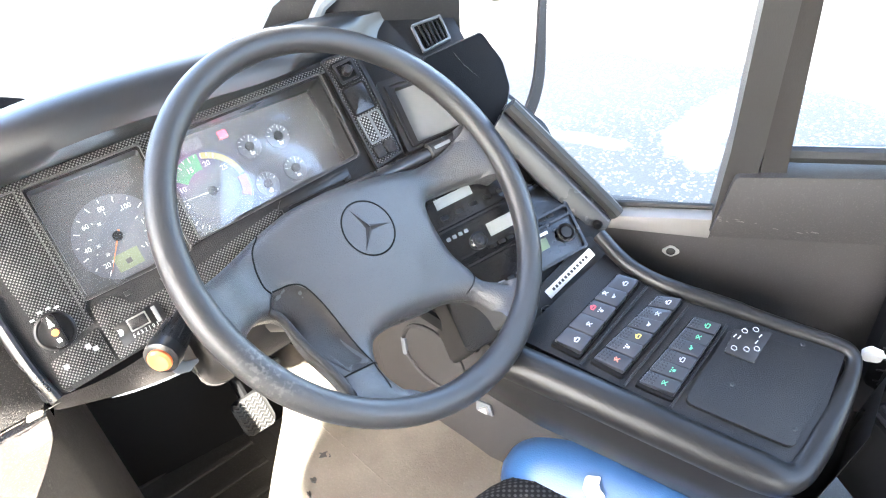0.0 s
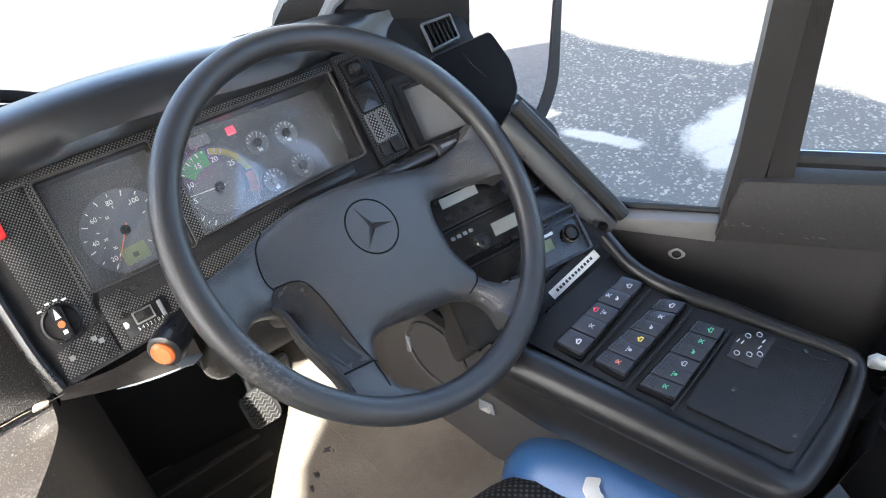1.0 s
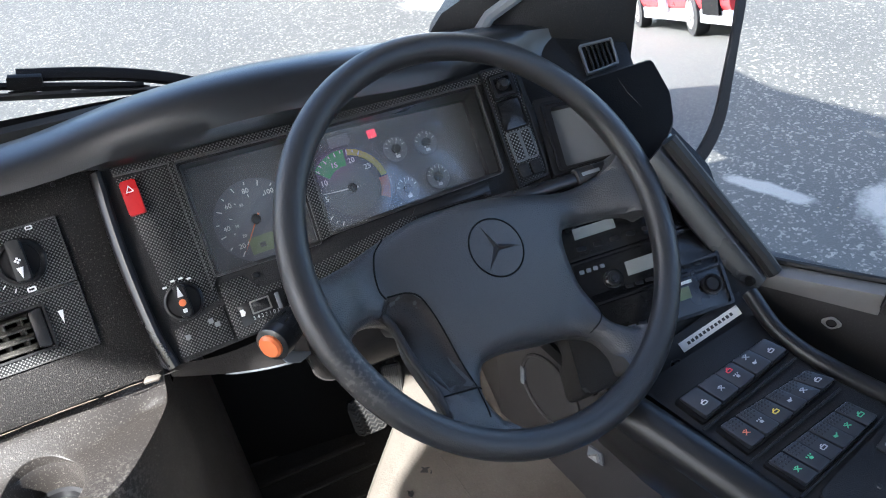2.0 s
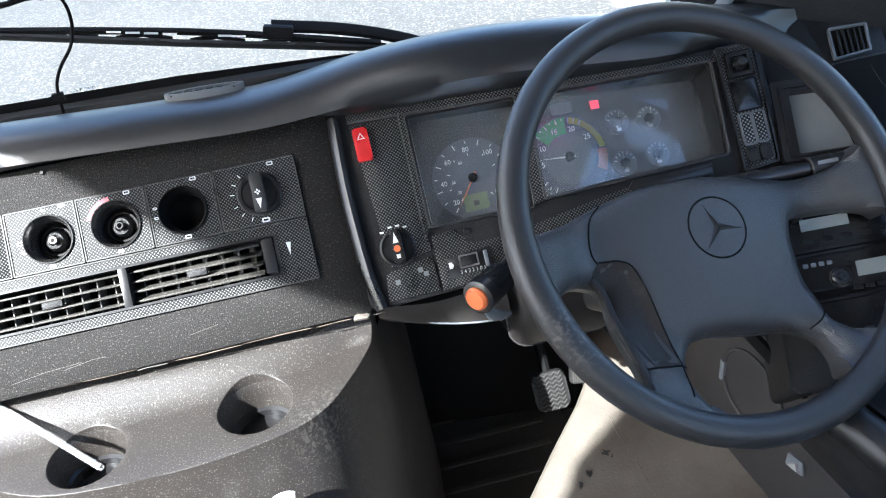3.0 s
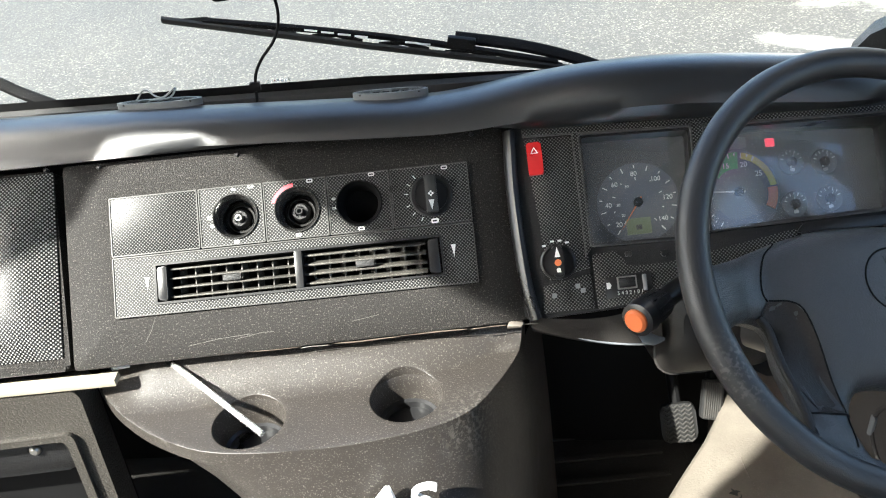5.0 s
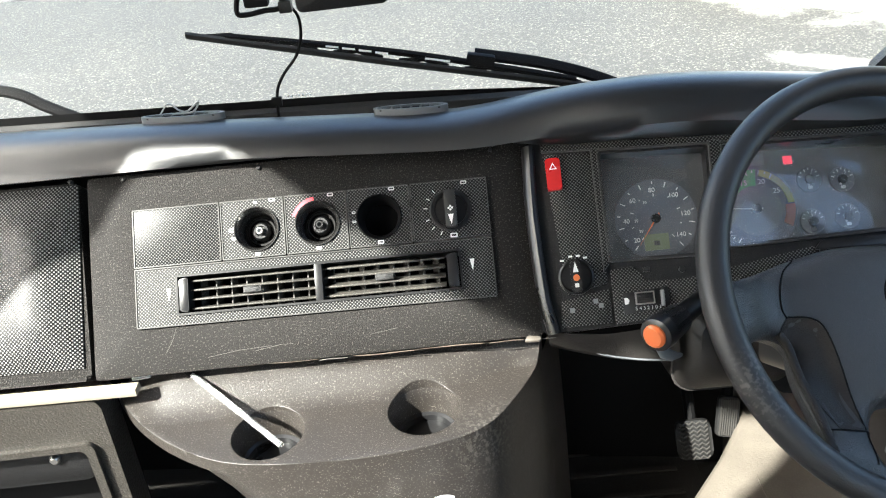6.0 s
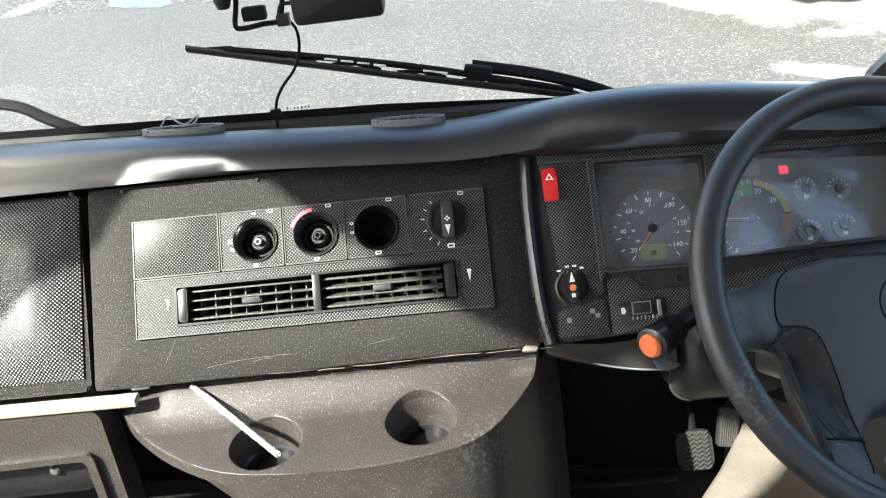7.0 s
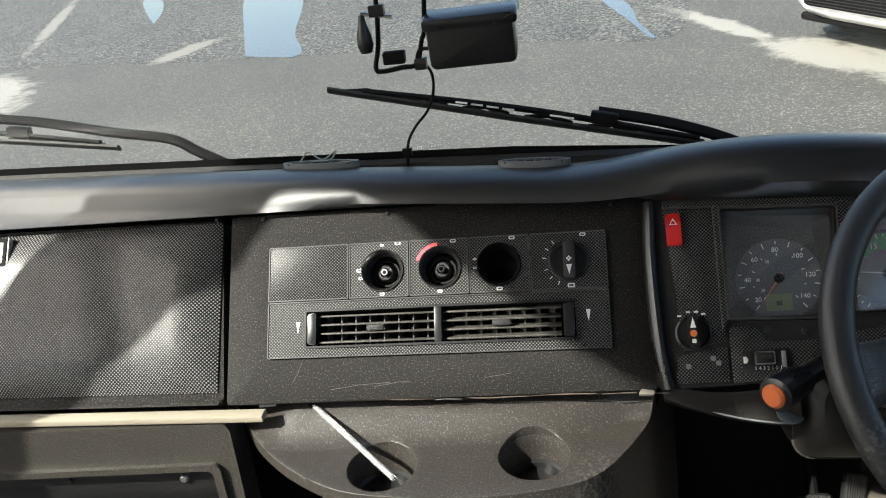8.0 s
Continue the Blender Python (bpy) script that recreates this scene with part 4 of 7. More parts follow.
def scale_ticks(name, cx, cy, r, a0, a1, n, length, width, z, parent):
    bm = bmesh.new()
    for i in range(n):
        a = radians(a0 + (a1 - a0) * i / (n - 1))
        c, s = math.cos(a), math.sin(a)
        l = length if i % 2 == 0 else length * 0.55
        prism([(cx + (r - l) * c - width * s, cy + (r - l) * s + width * c), (cx + r * c - width * s, cy + r * s + width * c),
               (cx + r * c + width * s, cy + r * s - width * c), (cx + (r - l) * c + width * s, cy + (r - l) * s - width * c)], z, z + 0.0004, bm=bm)
    return part(name, bm, WHITE, parent)


def needle(cx, cy, r, a, z, parent, material):
    c, s = math.cos(radians(a)), math.sin(radians(a))
    bm = prism([(cx - 0.008 * c - 0.0012 * s, cy - 0.008 * s + 0.0012 * c), (cx + r * c, cy + r * s), (cx - 0.008 * c + 0.0012 * s, cy - 0.008 * s - 0.0012 * c)], z, z + 0.0008)
    part("needle", bm, material, parent)
    part("needle_hub", lathe([(0.006, z - 0.001), (0.006, z + 0.002), (0.004, z + 0.003), (0, z + 0.003)], 18, cx=cx, cy=cy), MATTE, parent)


def gauges():
    Z = -0.0320
    sp, ta = [o for o in cluster.children if o.name.startswith(("left_gauge", "right_gauge"))]
    if not sp.name.startswith("left"):
        sp, ta = ta, sp
    cx, cy = 0.123, -0.076
    part("dial", lathe([(0.052, Z), (0.052, Z + 0.001), (0.050, Z + 0.0014), (0, Z + 0.0014)], 48, cx=cx, cy=cy), DIALBLUE, sp)
    part("inner_dial", lathe([(0.029, Z + 0.001), (0.029, Z + 0.002), (0, Z + 0.002)], 40, cx=cx, cy=cy), DIALBLUE, sp)
    scale_ticks("scale", cx, cy, 0.049, 232, -52, 15, 0.007, 0.0006, Z + 0.0016, sp)
    scale_ticks("inner_scale", cx, cy, 0.033, 232, -52, 9, 0.004, 0.0005, Z + 0.0021, sp)
    for i, n in enumerate(("20", "40", "60", "80", "100", "120", "140")):
        a = radians(224 - i * 44)
        lettering("numeral", n, 0.0085, Matrix.Translation((cx + 0.0375 * math.cos(a), cy + 0.0375 * math.sin(a), Z + 0.002)), WHITE, sp)
    for i, n in enumerate(("20", "30", "50")):
        a = radians((216, 182, 118)[i])
        lettering("numeral", n, 0.005, Matrix.Translation((cx + 0.025 * math.cos(a), cy + 0.025 * math.sin(a), Z + 0.0024)), WHITE, sp)
    part("lcd", prism(rect(0.105, -0.117, 0.136, -0.096, 0.001), Z + 0.001, Z + 0.003), LCD, sp, "green liquid crystal display")
    part("lcd_digits", prism(rect(0.117, -0.111, 0.124, -0.105), Z + 0.003, Z + 0.0033), INK, sp)
    needle(cx, cy, 0.046, 234, Z + 0.004, sp, ORANGE)
    part("reset_pin", lathe([(0.004, 0.0), (0.004, 0.006), (0.003, 0.007), (0, 0.007)], 12, cx=0.143, cy=-0.147), SMOOTH, cluster)
    cx, cy = 0.247, -0.078
    part("dial", lathe([(0.054, Z), (0.054, Z + 0.001), (0.052, Z + 0.0014), (0, Z + 0.0014)], 48, cx=cx, cy=cy), DIALBLUE, ta)
    part("inner_dial", lathe([(0.034, Z + 0.001), (0.034, Z + 0.002), (0, Z + 0.002)], 40, cx=cx, cy=cy), GAUGE2, ta)
    for nm, a0, a1, m, r0, r1 in (("green_band", 140, 84, GREEN, 0.030, 0.051), ("yellow_band", 78, 6, YELLOW, 0.043, 0.051), ("red_band", 4, -30, CORAL, 0.039, 0.051)):
        part(nm, prism(circle(cx, cy, r1, 14, a0, a1) + circle(cx, cy, r0, 14, a0, a1)[::-1], Z + 0.0014, Z + 0.0026), m, ta)
    scale_ticks("scale", cx, cy, 0.050, 236, 60, 19, 0.006, 0.0006, Z + 0.0028, ta)
    for n, a in (("5", 187), ("10", 154), ("15", 110), ("20", 72), ("25", 36)):
        lettering("numeral", n, 0.0095, Matrix.Translation((cx + 0.036 * math.cos(radians(a)), cy + 0.036 * math.sin(radians(a)), Z + 0.003)), WHITE, ta)
    needle(cx, cy, 0.045, 176, Z + 0.004, ta, PAPER)
    for cx, cy, a in ((0.321, -0.046, 70), (0.364, -0.049, 60), (0.318, -0.100, 95), (0.364, -0.097, 60)):
        part("small_dial", lathe([(0.0165, Z), (0.0165, Z + 0.0012), (0.0155, Z + 0.002), (0, Z + 0.002)], 32, cx=cx, cy=cy), GAUGE2, ta)
        scale_ticks("small_scale", cx, cy, 0.0148, 160, 20, 7, 0.004, 0.0005, Z + 0.0022, ta)
        needle(cx, cy, 0.012, a, Z + 0.003, ta, PAPER)
        part("small_mark", prism(rect(cx - 0.003, cy - 0.012, cx + 0.003, cy - 0.008, 0.001), Z + 0.002, Z + 0.0025), WHITE, ta)
    part("red_lamp", prism(rect(0.291, -0.0235, 0.303, -0.0125, 0.001), Z + 0.0002, Z + 0.001), LAMP, ta, "lit red warning lamp")
    part("display_window", prism(rect(0.238, -0.022, 0.266, -0.008, 0.001), Z + 0.0002, Z + 0.001), GAUGE2, ta)


gauges()


def cluster_switches():
    hz = part("hazard_switch", prism(rounded([(-0.0105, -0.031), (0.0085, -0.031), (0.0085, 0.011), (-0.0105, 0.011)], 0.003), 0.0, 0.010, 0.003), RED, cluster, "bright red rocker with a white triangle")
    tri = lambda r: [(-0.001 + r * math.cos(radians(a)), -0.001 + r * math.sin(radians(a))) for a in (90, 210, 330)]
    part("triangle", holed(tri(0.0058), [tri(0.0036)], 0.0100, 0.0106), WHITE, hz)
    x, y = 0.0132, -0.1435
    k = part("light_switch", lathe([(0.0225, 0.0), (0.0225, 0.005), (0.020, 0.0065), (0.018, 0.004), (0, 0.004)], 36, cx=x, cy=y), SMOOTH, cluster, "black rotary lamp switch with an orange centre")
    part("grip", prism(rounded([(x - 0.0065, y - 0.0195), (x + 0.0065, y - 0.0195), (x + 0.0065, y + 0.0195), (x - 0.0065, y + 0.0195)], 0.004), 0.004, 0.019, 0.003), SMOOTH, k)
    part("pointer", prism([(x - 0.0035, y + 0.005), (x + 0.0035, y + 0.005), (x, y + 0.018)], 0.0191, 0.0197), WHITE, k)
    part("orange_centre", lathe([(0.0042, 0.019), (0.0042, 0.0205), (0, 0.0207)], 16, cx=x, cy=y - 0.002), ORANGE, k)
    part("lamp_mark", prism(rect(x - 0.0025, y - 0.014, x + 0.0025, y - 0.009, 0.001), 0.0191, 0.0197), WHITE, k)
    for a in (60, 80, 100, 125):
        part("mark", prism(rect(-0.0025, -0.0012, 0.0025, 0.0012), 0.0031, 0.0037), WHITE, cluster, m=Matrix.Translation((x + 0.027 * math.cos(radians(a)), y + 0.027 * math.sin(radians(a)), 0)))
    for u, v in ((0.004, -0.185), (0.034, -0.176), (0.040, -0.182)):
        part("mark", prism(rect(u - 0.003, v - 0.003, u + 0.003, v + 0.003, 0.001), 0.0026, 0.0031), DIAL2, cluster)
    lv = part("level_control", prism(rounded([(0.067, -0.197), (0.124, -0.190), (0.124, -0.166), (0.067, -0.170)], 0.003), 0.002, 0.0045, 0.001), SMOOTH, cluster, "headlamp level thumbwheel in a black frame")
    part("thumbwheel", prism(rect(0.084, -0.184, 0.104, -0.172, 0.001), 0.0045, 0.0085, 0.002), BLACK, lv)
    part("thumb_frame", holed(rect(0.082, -0.186, 0.106, -0.170, 0.001), [rect(0.084, -0.184, 0.104, -0.172)], 0.0044, 0.0060), METAL, lv)
    part("dimmer", prism(rect(0.113, -0.190, 0.118, -0.170, 0.001), 0.0045, 0.0075, 0.001), DIAL2, lv)
    part("beam_mark", prism([(0.069, -0.184), (0.073, -0.184), (0.075, -0.180), (0.073, -0.176), (0.069, -0.176)], 0.0046, 0.0051), WHITE, lv)
    lettering("scale_print", "5 4 3 2 1 0 1", 0.0062, Matrix.Translation((0.097, -0.1905, 0.0046)), WHITE, lv)
    # column of switches right of the gauges
    part("column_plate", prism(rounded([(0.446, -0.147), (0.484, -0.143), (0.489, 0.0), (0.447, 0.003)], 0.004), 0.0, 0.007, 0.002), WEAVE, cluster, "woven switch column")
    part("column_edge", holed(rounded([(0.443, -0.150), (0.487, -0.146), (0.492, 0.003), (0.444, 0.006)], 0.004), [rounded([(0.4455, -0.147), (0.4845, -0.1435), (0.4895, 0.0005), (0.4465, 0.0035)], 0.004)], 0.0, 0.009), SMOOTH, cluster)
    s = part("square_switch", prism(rect(0.4505, -0.037, 0.484, -0.004, 0.003), 0.007, 0.011, 0.001), MATTE, cluster, "square black switch with a small joystick")
    part("joystick", lathe([(0.008, 0.011), (0.007, 0.018), (0.005, 0.022), (0, 0.023)], 14, cx=0.467, cy=-0.02), BLACK, s)
    part("bezel", holed(rect(0.4530, -0.0345, 0.4815, -0.0065, 0.003), [rect(0.4565, -0.031, 0.478, -0.010, 0.002)], 0.0105, 0.0135), SMOOTH, s)
    part("toggle", prism(rect(0.4585, -0.0235, 0.476, -0.0165, 0.002), 0.011, 0.019, 0.002), SMOOTH, s)
    part("blank_cover", prism(rect(0.451, -0.077, 0.482, -0.040, 0.002), 0.007, 0.0085, 0.0008), RADIO, cluster, "smooth grey blank cover")
    part("cover_edge", holed(rect(0.4498, -0.0782, 0.4832, -0.0388, 0.003), [rect(0.4514, -0.0766, 0.4816, -0.0404, 0.002)], 0.0068, 0.0094), MATTE, cluster)
    for i, u in enumerate((0.4505, 0.4665)):
        part("blank_rocker", prism(rect(u, -0.119, u + 0.0145, -0.081, 0.003), 0.007, 0.0105, 0.002), MESH_PAD, cluster, "woven blank rocker with bright edge")
        part("rocker_edge", holed(rect(u - 0.0008, -0.1198, u + 0.0153, -0.0802, 0.0035), [rect(u + 0.0012, -0.1178, u + 0.0133, -0.0822, 0.003)], 0.0068, 0.0112), DIAL, cluster)
        part("blank_rocker", prism(rect(u - 0.001, -0.141, u + 0.0135, -0.122, 0.003), 0.007, 0.0115, 0.002), BLACK, cluster)


cluster_switches()


# ---- engine cover with cup holders ----
cover = thing("engine_cover", "scratched grey moulded engine cover with two cup holders", "engine cover")
TZ = 1.285
RIMLINE = [(-0.052, -0.106), (-0.010, -0.160), (0.057, -0.216), (0.141, -0.254), (0.276, -0.262), (0.380, -0.248), (0.440, -0.222), (0.482, -0.170), (0.506, -0.128), (0.519, -0.098)]
CUPS = [(0.168, -0.205), (0.361, -0.187)]


def engine_cover():
    rim = [(p.x, p.y) for p in smooth_path([(x, y, 0) for x, y in RIMLINE], 5)]
    top = [(x, y) for x, y in rim] + [(0.521, -0.085), (-0.052, -0.085)]
    bm = holed(top, [circle(*CUPS[0], 0.0450, 40), circle(*CUPS[1], 0.0450, 40)], TZ - 0.020, TZ, 0.005)
    for axis_, lo, hi in (((1, 0, 0), -0.05, 0.50), ((0, 1, 0), -0.26, -0.10)):
        n = int((hi - lo) / 0.012)
        for i in range(1, n):
            q = lo + (hi - lo) * i / n
            bmesh.ops.bisect_plane(bm, geom=bm.verts[:] + bm.edges[:] + bm.faces[:], dist=1e-6, plane_co=(q, q, 0), plane_no=axis_)
    for v in bm.verts:
        if v.co.z > TZ - 0.015:
            f = min(1.0, max(0.0, (v.co.x - 0.02) / 0.46))
            g = -0.176 + 0.008 * f + 0.045 * max(0.0, (f - 0.62) / 0.38) ** 2
            e = min(1.0, max(0.0, (v.co.y - g) / (-0.098 - g)))
            v.co.z += 0.034 * e * e * (3 - 2 * e) * min(1.0, max(0.15, (v.co.x + 0.05) / 0.08))
    bmesh.ops.triangulate(bm, faces=bm.faces[:])
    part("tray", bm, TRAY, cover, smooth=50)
    for x, y in CUPS:
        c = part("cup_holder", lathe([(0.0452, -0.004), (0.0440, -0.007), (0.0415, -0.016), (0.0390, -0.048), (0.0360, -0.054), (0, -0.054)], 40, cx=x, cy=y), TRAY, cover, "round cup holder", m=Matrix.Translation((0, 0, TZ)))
        part("cup_step", lathe([(0.0390, -0.040), (0.0345, -0.042), (0.0335, -0.050), (0, -0.050)], 32, cx=x, cy=y), SMOOTH, c)
    secs = []
    for z, left, f in ((TZ - 0.001, 0.0, 0.0), (TZ - 0.03, 0.035, 0.004), (TZ - 0.07, 0.085, 0.012), (TZ - 0.12, 0.135, 0.022), (TZ - 0.2, 0.19, 0.036), (FLOOR_Z, 0.25, 0.07)):
        row = []
        for i, (x, y) in enumerate(rim):
            g = max(0.0, (0.24 - x) / 0.29)
            row.append((x + left * min(1.0, g) ** 0.8, y - f * (1 - 0.5 * g), z))
        row += [(0.524 + 0.25 * f, -0.080, z), (0.548 + 0.3 * f, -0.02, z), (0.556 + 0.3 * f, 0.10, z), (-0.02 + left, 0.10, z)]
        secs.append(row)
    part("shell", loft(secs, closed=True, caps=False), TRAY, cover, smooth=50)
    # painted letters on the front
    fr = plane_frame((0.338, -0.2890, 1.2105), (1, -0.02, 0.02), (0, 0.17, 0.98))
    lettering("letters", "AS", 0.062, fr @ Matrix.Diagonal((1.3, 1, 1, 1)), WHITE, cover, "worn white painted letters", shear=0.25, depth=0.004)
    part("letter_foot", prism([(0.0, 0.0), (0.018, 0.0), (0.021, 0.012), (0.003, 0.012)], -0.004, 0.002), WHITE, cover, m=plane_frame((0.196, -0.2890, 1.184), (1, 0, 0.02), (0, 0.17, 0.98)))
    rnd = random.Random(7)
    for i in range(18):
        x, z = rnd.uniform(0.20, 0.46), rnd.uniform(1.15, 1.262)
        a = rnd.uniform(-0.6, -0.25)
        l = rnd.uniform(0.008, 0.05)
        y = -0.263 - 0.11 * (TZ - z) + 1.6 * max(0.0, x - 0.40) ** 1.6
        part("scratch", tube([(x, y, z), (x + l * 0.5, y + 0.3 * l * max(0, x - 0.35), z + 0.5 * l * math.sin(a)), (x + l * math.cos(a), y + 0.8 * l * max(0, x - 0.35), z + l * math.sin(a))], [0.00005, 0.00025, 0.00005], 5), SCRATCH, cover)


SCRATCH = mat("pale_scratch", (0.085, 0.077, 0.067), 0.7)
WORNEDGE = mat("rusty_worn_edge", (0.06, 0.043, 0.031), 0.7, grain=0.4, stain=(0.14, 0.115, 0.088), stain_size=0.02, stain_mix=0.8)
engine_cover()

pen = thing("plastic_tube", "clear plastic tube with dark cap leaning in a cup holder", "tube")
part("barrel", tube([(0.048, -0.105, 1.318), (0.19, -0.234, 1.290)], [0.0043, 0.0040], 12), CLEARPEN, pen)
part("core", tube([(0.060, -0.116, 1.3158), (0.186, -0.2304, 1.2908)], 0.0014, 8), PAPER, pen, "white ink tube inside")
part("cap", tube([(0.040, -0.098, 1.3195), (0.060, -0.116, 1.3158)], 0.0050, 12), MATTE, pen, "dark cap")
solo("plastic_scrap", prism(rounded([(-0.012, -0.004), (0.012, -0.005), (0.010, 0.006), (-0.010, 0.004)], 0.002), 0, 0.004, 0.001), PAPER, "small torn white plastic scrap in a gap", "scrap", m=pose(-0.005, -0.118, 1.322, 25, 0, 10))
solo("plastic_scrap", prism(rounded([(-0.010, -0.004), (0.009, -0.003), (0.011, 0.003), (-0.007, 0.004)], 0.002), 0, 0.004, 0.001), BEIGE, "small beige plastic scrap at the panel corner", "scrap", m=pose(0.505, -0.132, 1.334, 20, 0, -10))

# broken lower edge of the centre panel
rnd = random.Random(23)
x = 0.075
while x < 0.512:
    l = rnd.uniform(0.03, 0.09)
    y = -0.2125 + 0.006 * (x - 0.075) + rnd.uniform(-0.0012, 0.0008)
    pts = smooth_path([(x + l * f, y + rnd.uniform(-0.0008, 0.0010), -0.003 + rnd.uniform(-0.002, 0.002)) for f in (0, 0.35, 0.7, 1.0)], 3)
    rr = rnd.uniform(0.0005, 0.0009)
    solo("broken_edge", tube(pts, [0.0002] + [rr * rnd.uniform(0.6, 1.2) for _ in pts[2:]] + [0.0002], 6), WORNEDGE if rnd.random() < 0.85 else PALE, "chipped worn edge under the centre panel", "trim", m=HV, kind="structure")
    x += l + rnd.uniform(-0.004, 0.010)

# ---- lower left panel ----
lower = thing("lower_dash_panel", "worn cracked black vinyl lower panel with a recessed pocket", "lower panel", plane_frame((-0.06, -0.150, 1.313), (1, 0.03, 0), (0, 0.06, 1)))
part("face", holed(rounded([(-0.9, -0.5), (0.0, -0.5), (0.006, -0.01), (0.0, 0.0), (-0.9, 0.0)], 0.004), [rounded([(-0.62, -0.30), (-0.026, -0.30), (-0.024, -0.066), (-0.62, -0.074)], 0.012)], -0.05, 0.0), CRACKED, lower, smooth=30)
part("pocket_lip", holed(rounded([(-0.625, -0.305), (-0.020, -0.305), (-0.018, -0.061), (-0.625, -0.069)], 0.012), [rounded([(-0.615, -0.295), (-0.032, -0.295), (-0.030, -0.071), (-0.615, -0.079)], 0.012)], -0.03, 0.007), CRACKED, lower)
pocket = part("pocket_plate", prism(rounded([(-0.62, -0.135), (-0.042, -0.135), (-0.034, -0.10), (-0.046, -0.074), (-0.62, -0.080)], 0.008), -0.03, -0.012, 0.003), BLACK, lower, "dark screwed pocket plate")
part("pocket_back", prism(rect(-0.64, -0.32, -0.01, -0.05), -0.08, -0.055), MATTE, lower)
part("screw", lathe([(0.0, 0.004), (0.0045, 0.004), (0.0065, 0.002), (0.0075, 0.0), (0.0075, -0.004)], 16, cx=-0.084, cy=-0.094), METAL, pocket, "bright screw head", m=Matrix.Translation((0, 0, -0.010)))
part("screw", lathe([(0.0, 0.003), (0.0035, 0.003), (0.005, 0.0)], 12, cx=-0.26, cy=-0.094), RUBBER, pocket, m=Matrix.Translation((0, 0, -0.011)))
solo("wooden_strip", box(-0.9, -0.152, 1.3165, -0.002, -0.134, 1.3270, 0.002), WOOD, "pale wooden strip under the glove box", "strip")


# ---- steering wheel ----
wheel = thing("steering_wheel", "black leather steering wheel with four spokes and worn rim", "steering wheel", WHEEL)


def steering_wheel():
    k, j = 96, 16
    bm = bmesh.new()
    rings = []
    for a in range(k):
        t = 2 * math.pi * a / k
        grip = 1.0 + 0.03 * math.cos(4 * t)
        rings.append([bm.verts.new(((0.2265 + 0.0165 * grip * math.cos(q)) * math.cos(t), (0.2265 + 0.0165 * grip * math.cos(q)) * math.sin(t), 0.0155 * grip * math.sin(q)))
                      for q in [2 * math.pi * b / j for b in range(j)]])
    for a in range(k):
        for b in range(j):
            bm.faces.new((rings[a][b], rings[(a + 1) % k][b], rings[(a + 1) % k][(b + 1) % j], rings[a][(b + 1) % j]))
    part("rim", bm, RIM, wheel, "leather rim worn shiny", smooth=80)
    web = [(-0.206, 0.052), (-0.163, 0.054), (-0.101, 0.061), (-0.046, 0.062), (0.026, 0.048), (0.096, 0.022), (0.132, 0.007), (0.165, -0.004), (0.198, -0.006), (0.222, 0.012),
           (0.205, -0.082), (0.194, -0.067), (0.166, -0.050), (0.127, -0.037), (0.109, -0.041), (0.098, -0.060), (0.091, -0.095), (0.090, -0.135), (0.084, -0.154), (0.098, -0.177), (0.124, -0.186),
           (0.050, -0.216), (0.059, -0.192), (0.062, -0.164), (0.042, -0.146), (0.0, -0.133), (-0.045, -0.115), (-0.074, -0.112), (-0.091, -0.124), (-0.107, -0.143), (-0.107, -0.172), (-0.090, -0.205),
           (-0.176, -0.141), (-0.159, -0.136), (-0.154, -0.114), (-0.147, -0.060), (-0.137, -0.035), (-0.143, -0.021), (-0.166, -0.010), (-0.196, -0.012), (-0.220, -0.030)]

    outline = rounded(web, 0.016, 3)
    free = [(Vector(p), Vector(q)) for p, q in zip(outline, outline[1:] + outline[:1]) if (Vector(p) + Vector(q)).length / 2 < 0.196]
    grip_shape = rounded([(-0.134, 0.004), (-0.112, -0.004), (-0.1025, -0.022), (-0.102, -0.075), (-0.1075, -0.125), (-0.141, -0.116), (-0.145, -0.085), (-0.146, -0.052), (-0.142, -0.024), (-0.150, -0.008)], 0.006)
    grip_edges = [(Vector(p), Vector(q)) for p, q in zip(grip_shape, grip_shape[1:] + grip_shape[:1])]

    def gap(x, y, segments):
        """Distance of a point to the nearest of some segments."""
        best, p = 9.0, Vector((x, y))
        for a, b in segments:
            d = b - a
            f = min(1.0, max(0.0, (p - a).dot(d) / max(1e-12, d.length_squared)))
            best = min(best, (a + d * f - p).length)
        return best

    def inside(x, y, shape):
        hit = False
        for (ax, ay), (bx, by) in zip(shape, shape[1:] + shape[:1]):
            if (ay > y) != (by > y) and x < ax + (y - ay) * (bx - ax) / (by - ay):
                hit = not hit
        return hit

    def web_base(x, y):
        """Shallow dome of the pad, arms rising to the rim."""
        r = math.hypot(x, y)
        f = min(1.0, max(0.0, (r - 0.125) / 0.085))
        f = f * f * (3 - 2 * f)
        return -0.0235 + 0.0215 * f - 0.020 * min(1.2, (math.hypot(x * 0.9, y + 0.025) / 0.14) ** 2) * (1 - f)

    def web_height(x, y):
        """Upper surface of hub and arms with rolled edges and the sunk thumb grip."""
        roll = 0.021
        d = min(roll, gap(x, y, free))
        z = web_base(x, y) - (roll - math.sqrt(max(0.0, roll ** 2 - (roll - d) ** 2)))
        if inside(x, y, grip_shape):
            e = min(1.0, gap(x, y, grip_edges) / 0.007)
            z -= 0.0065 * e * e * (3 - 2 * e)
        return z

    def grid_cut(bm, step, x0, x1, y0, y1):
        for axis_, lo, hi in (((1, 0, 0), x0, x1), ((0, 1, 0), y0, y1)):
            n = int((hi - lo) / step)
            for i in range(1, n):
                q = lo + (hi - lo) * i / n
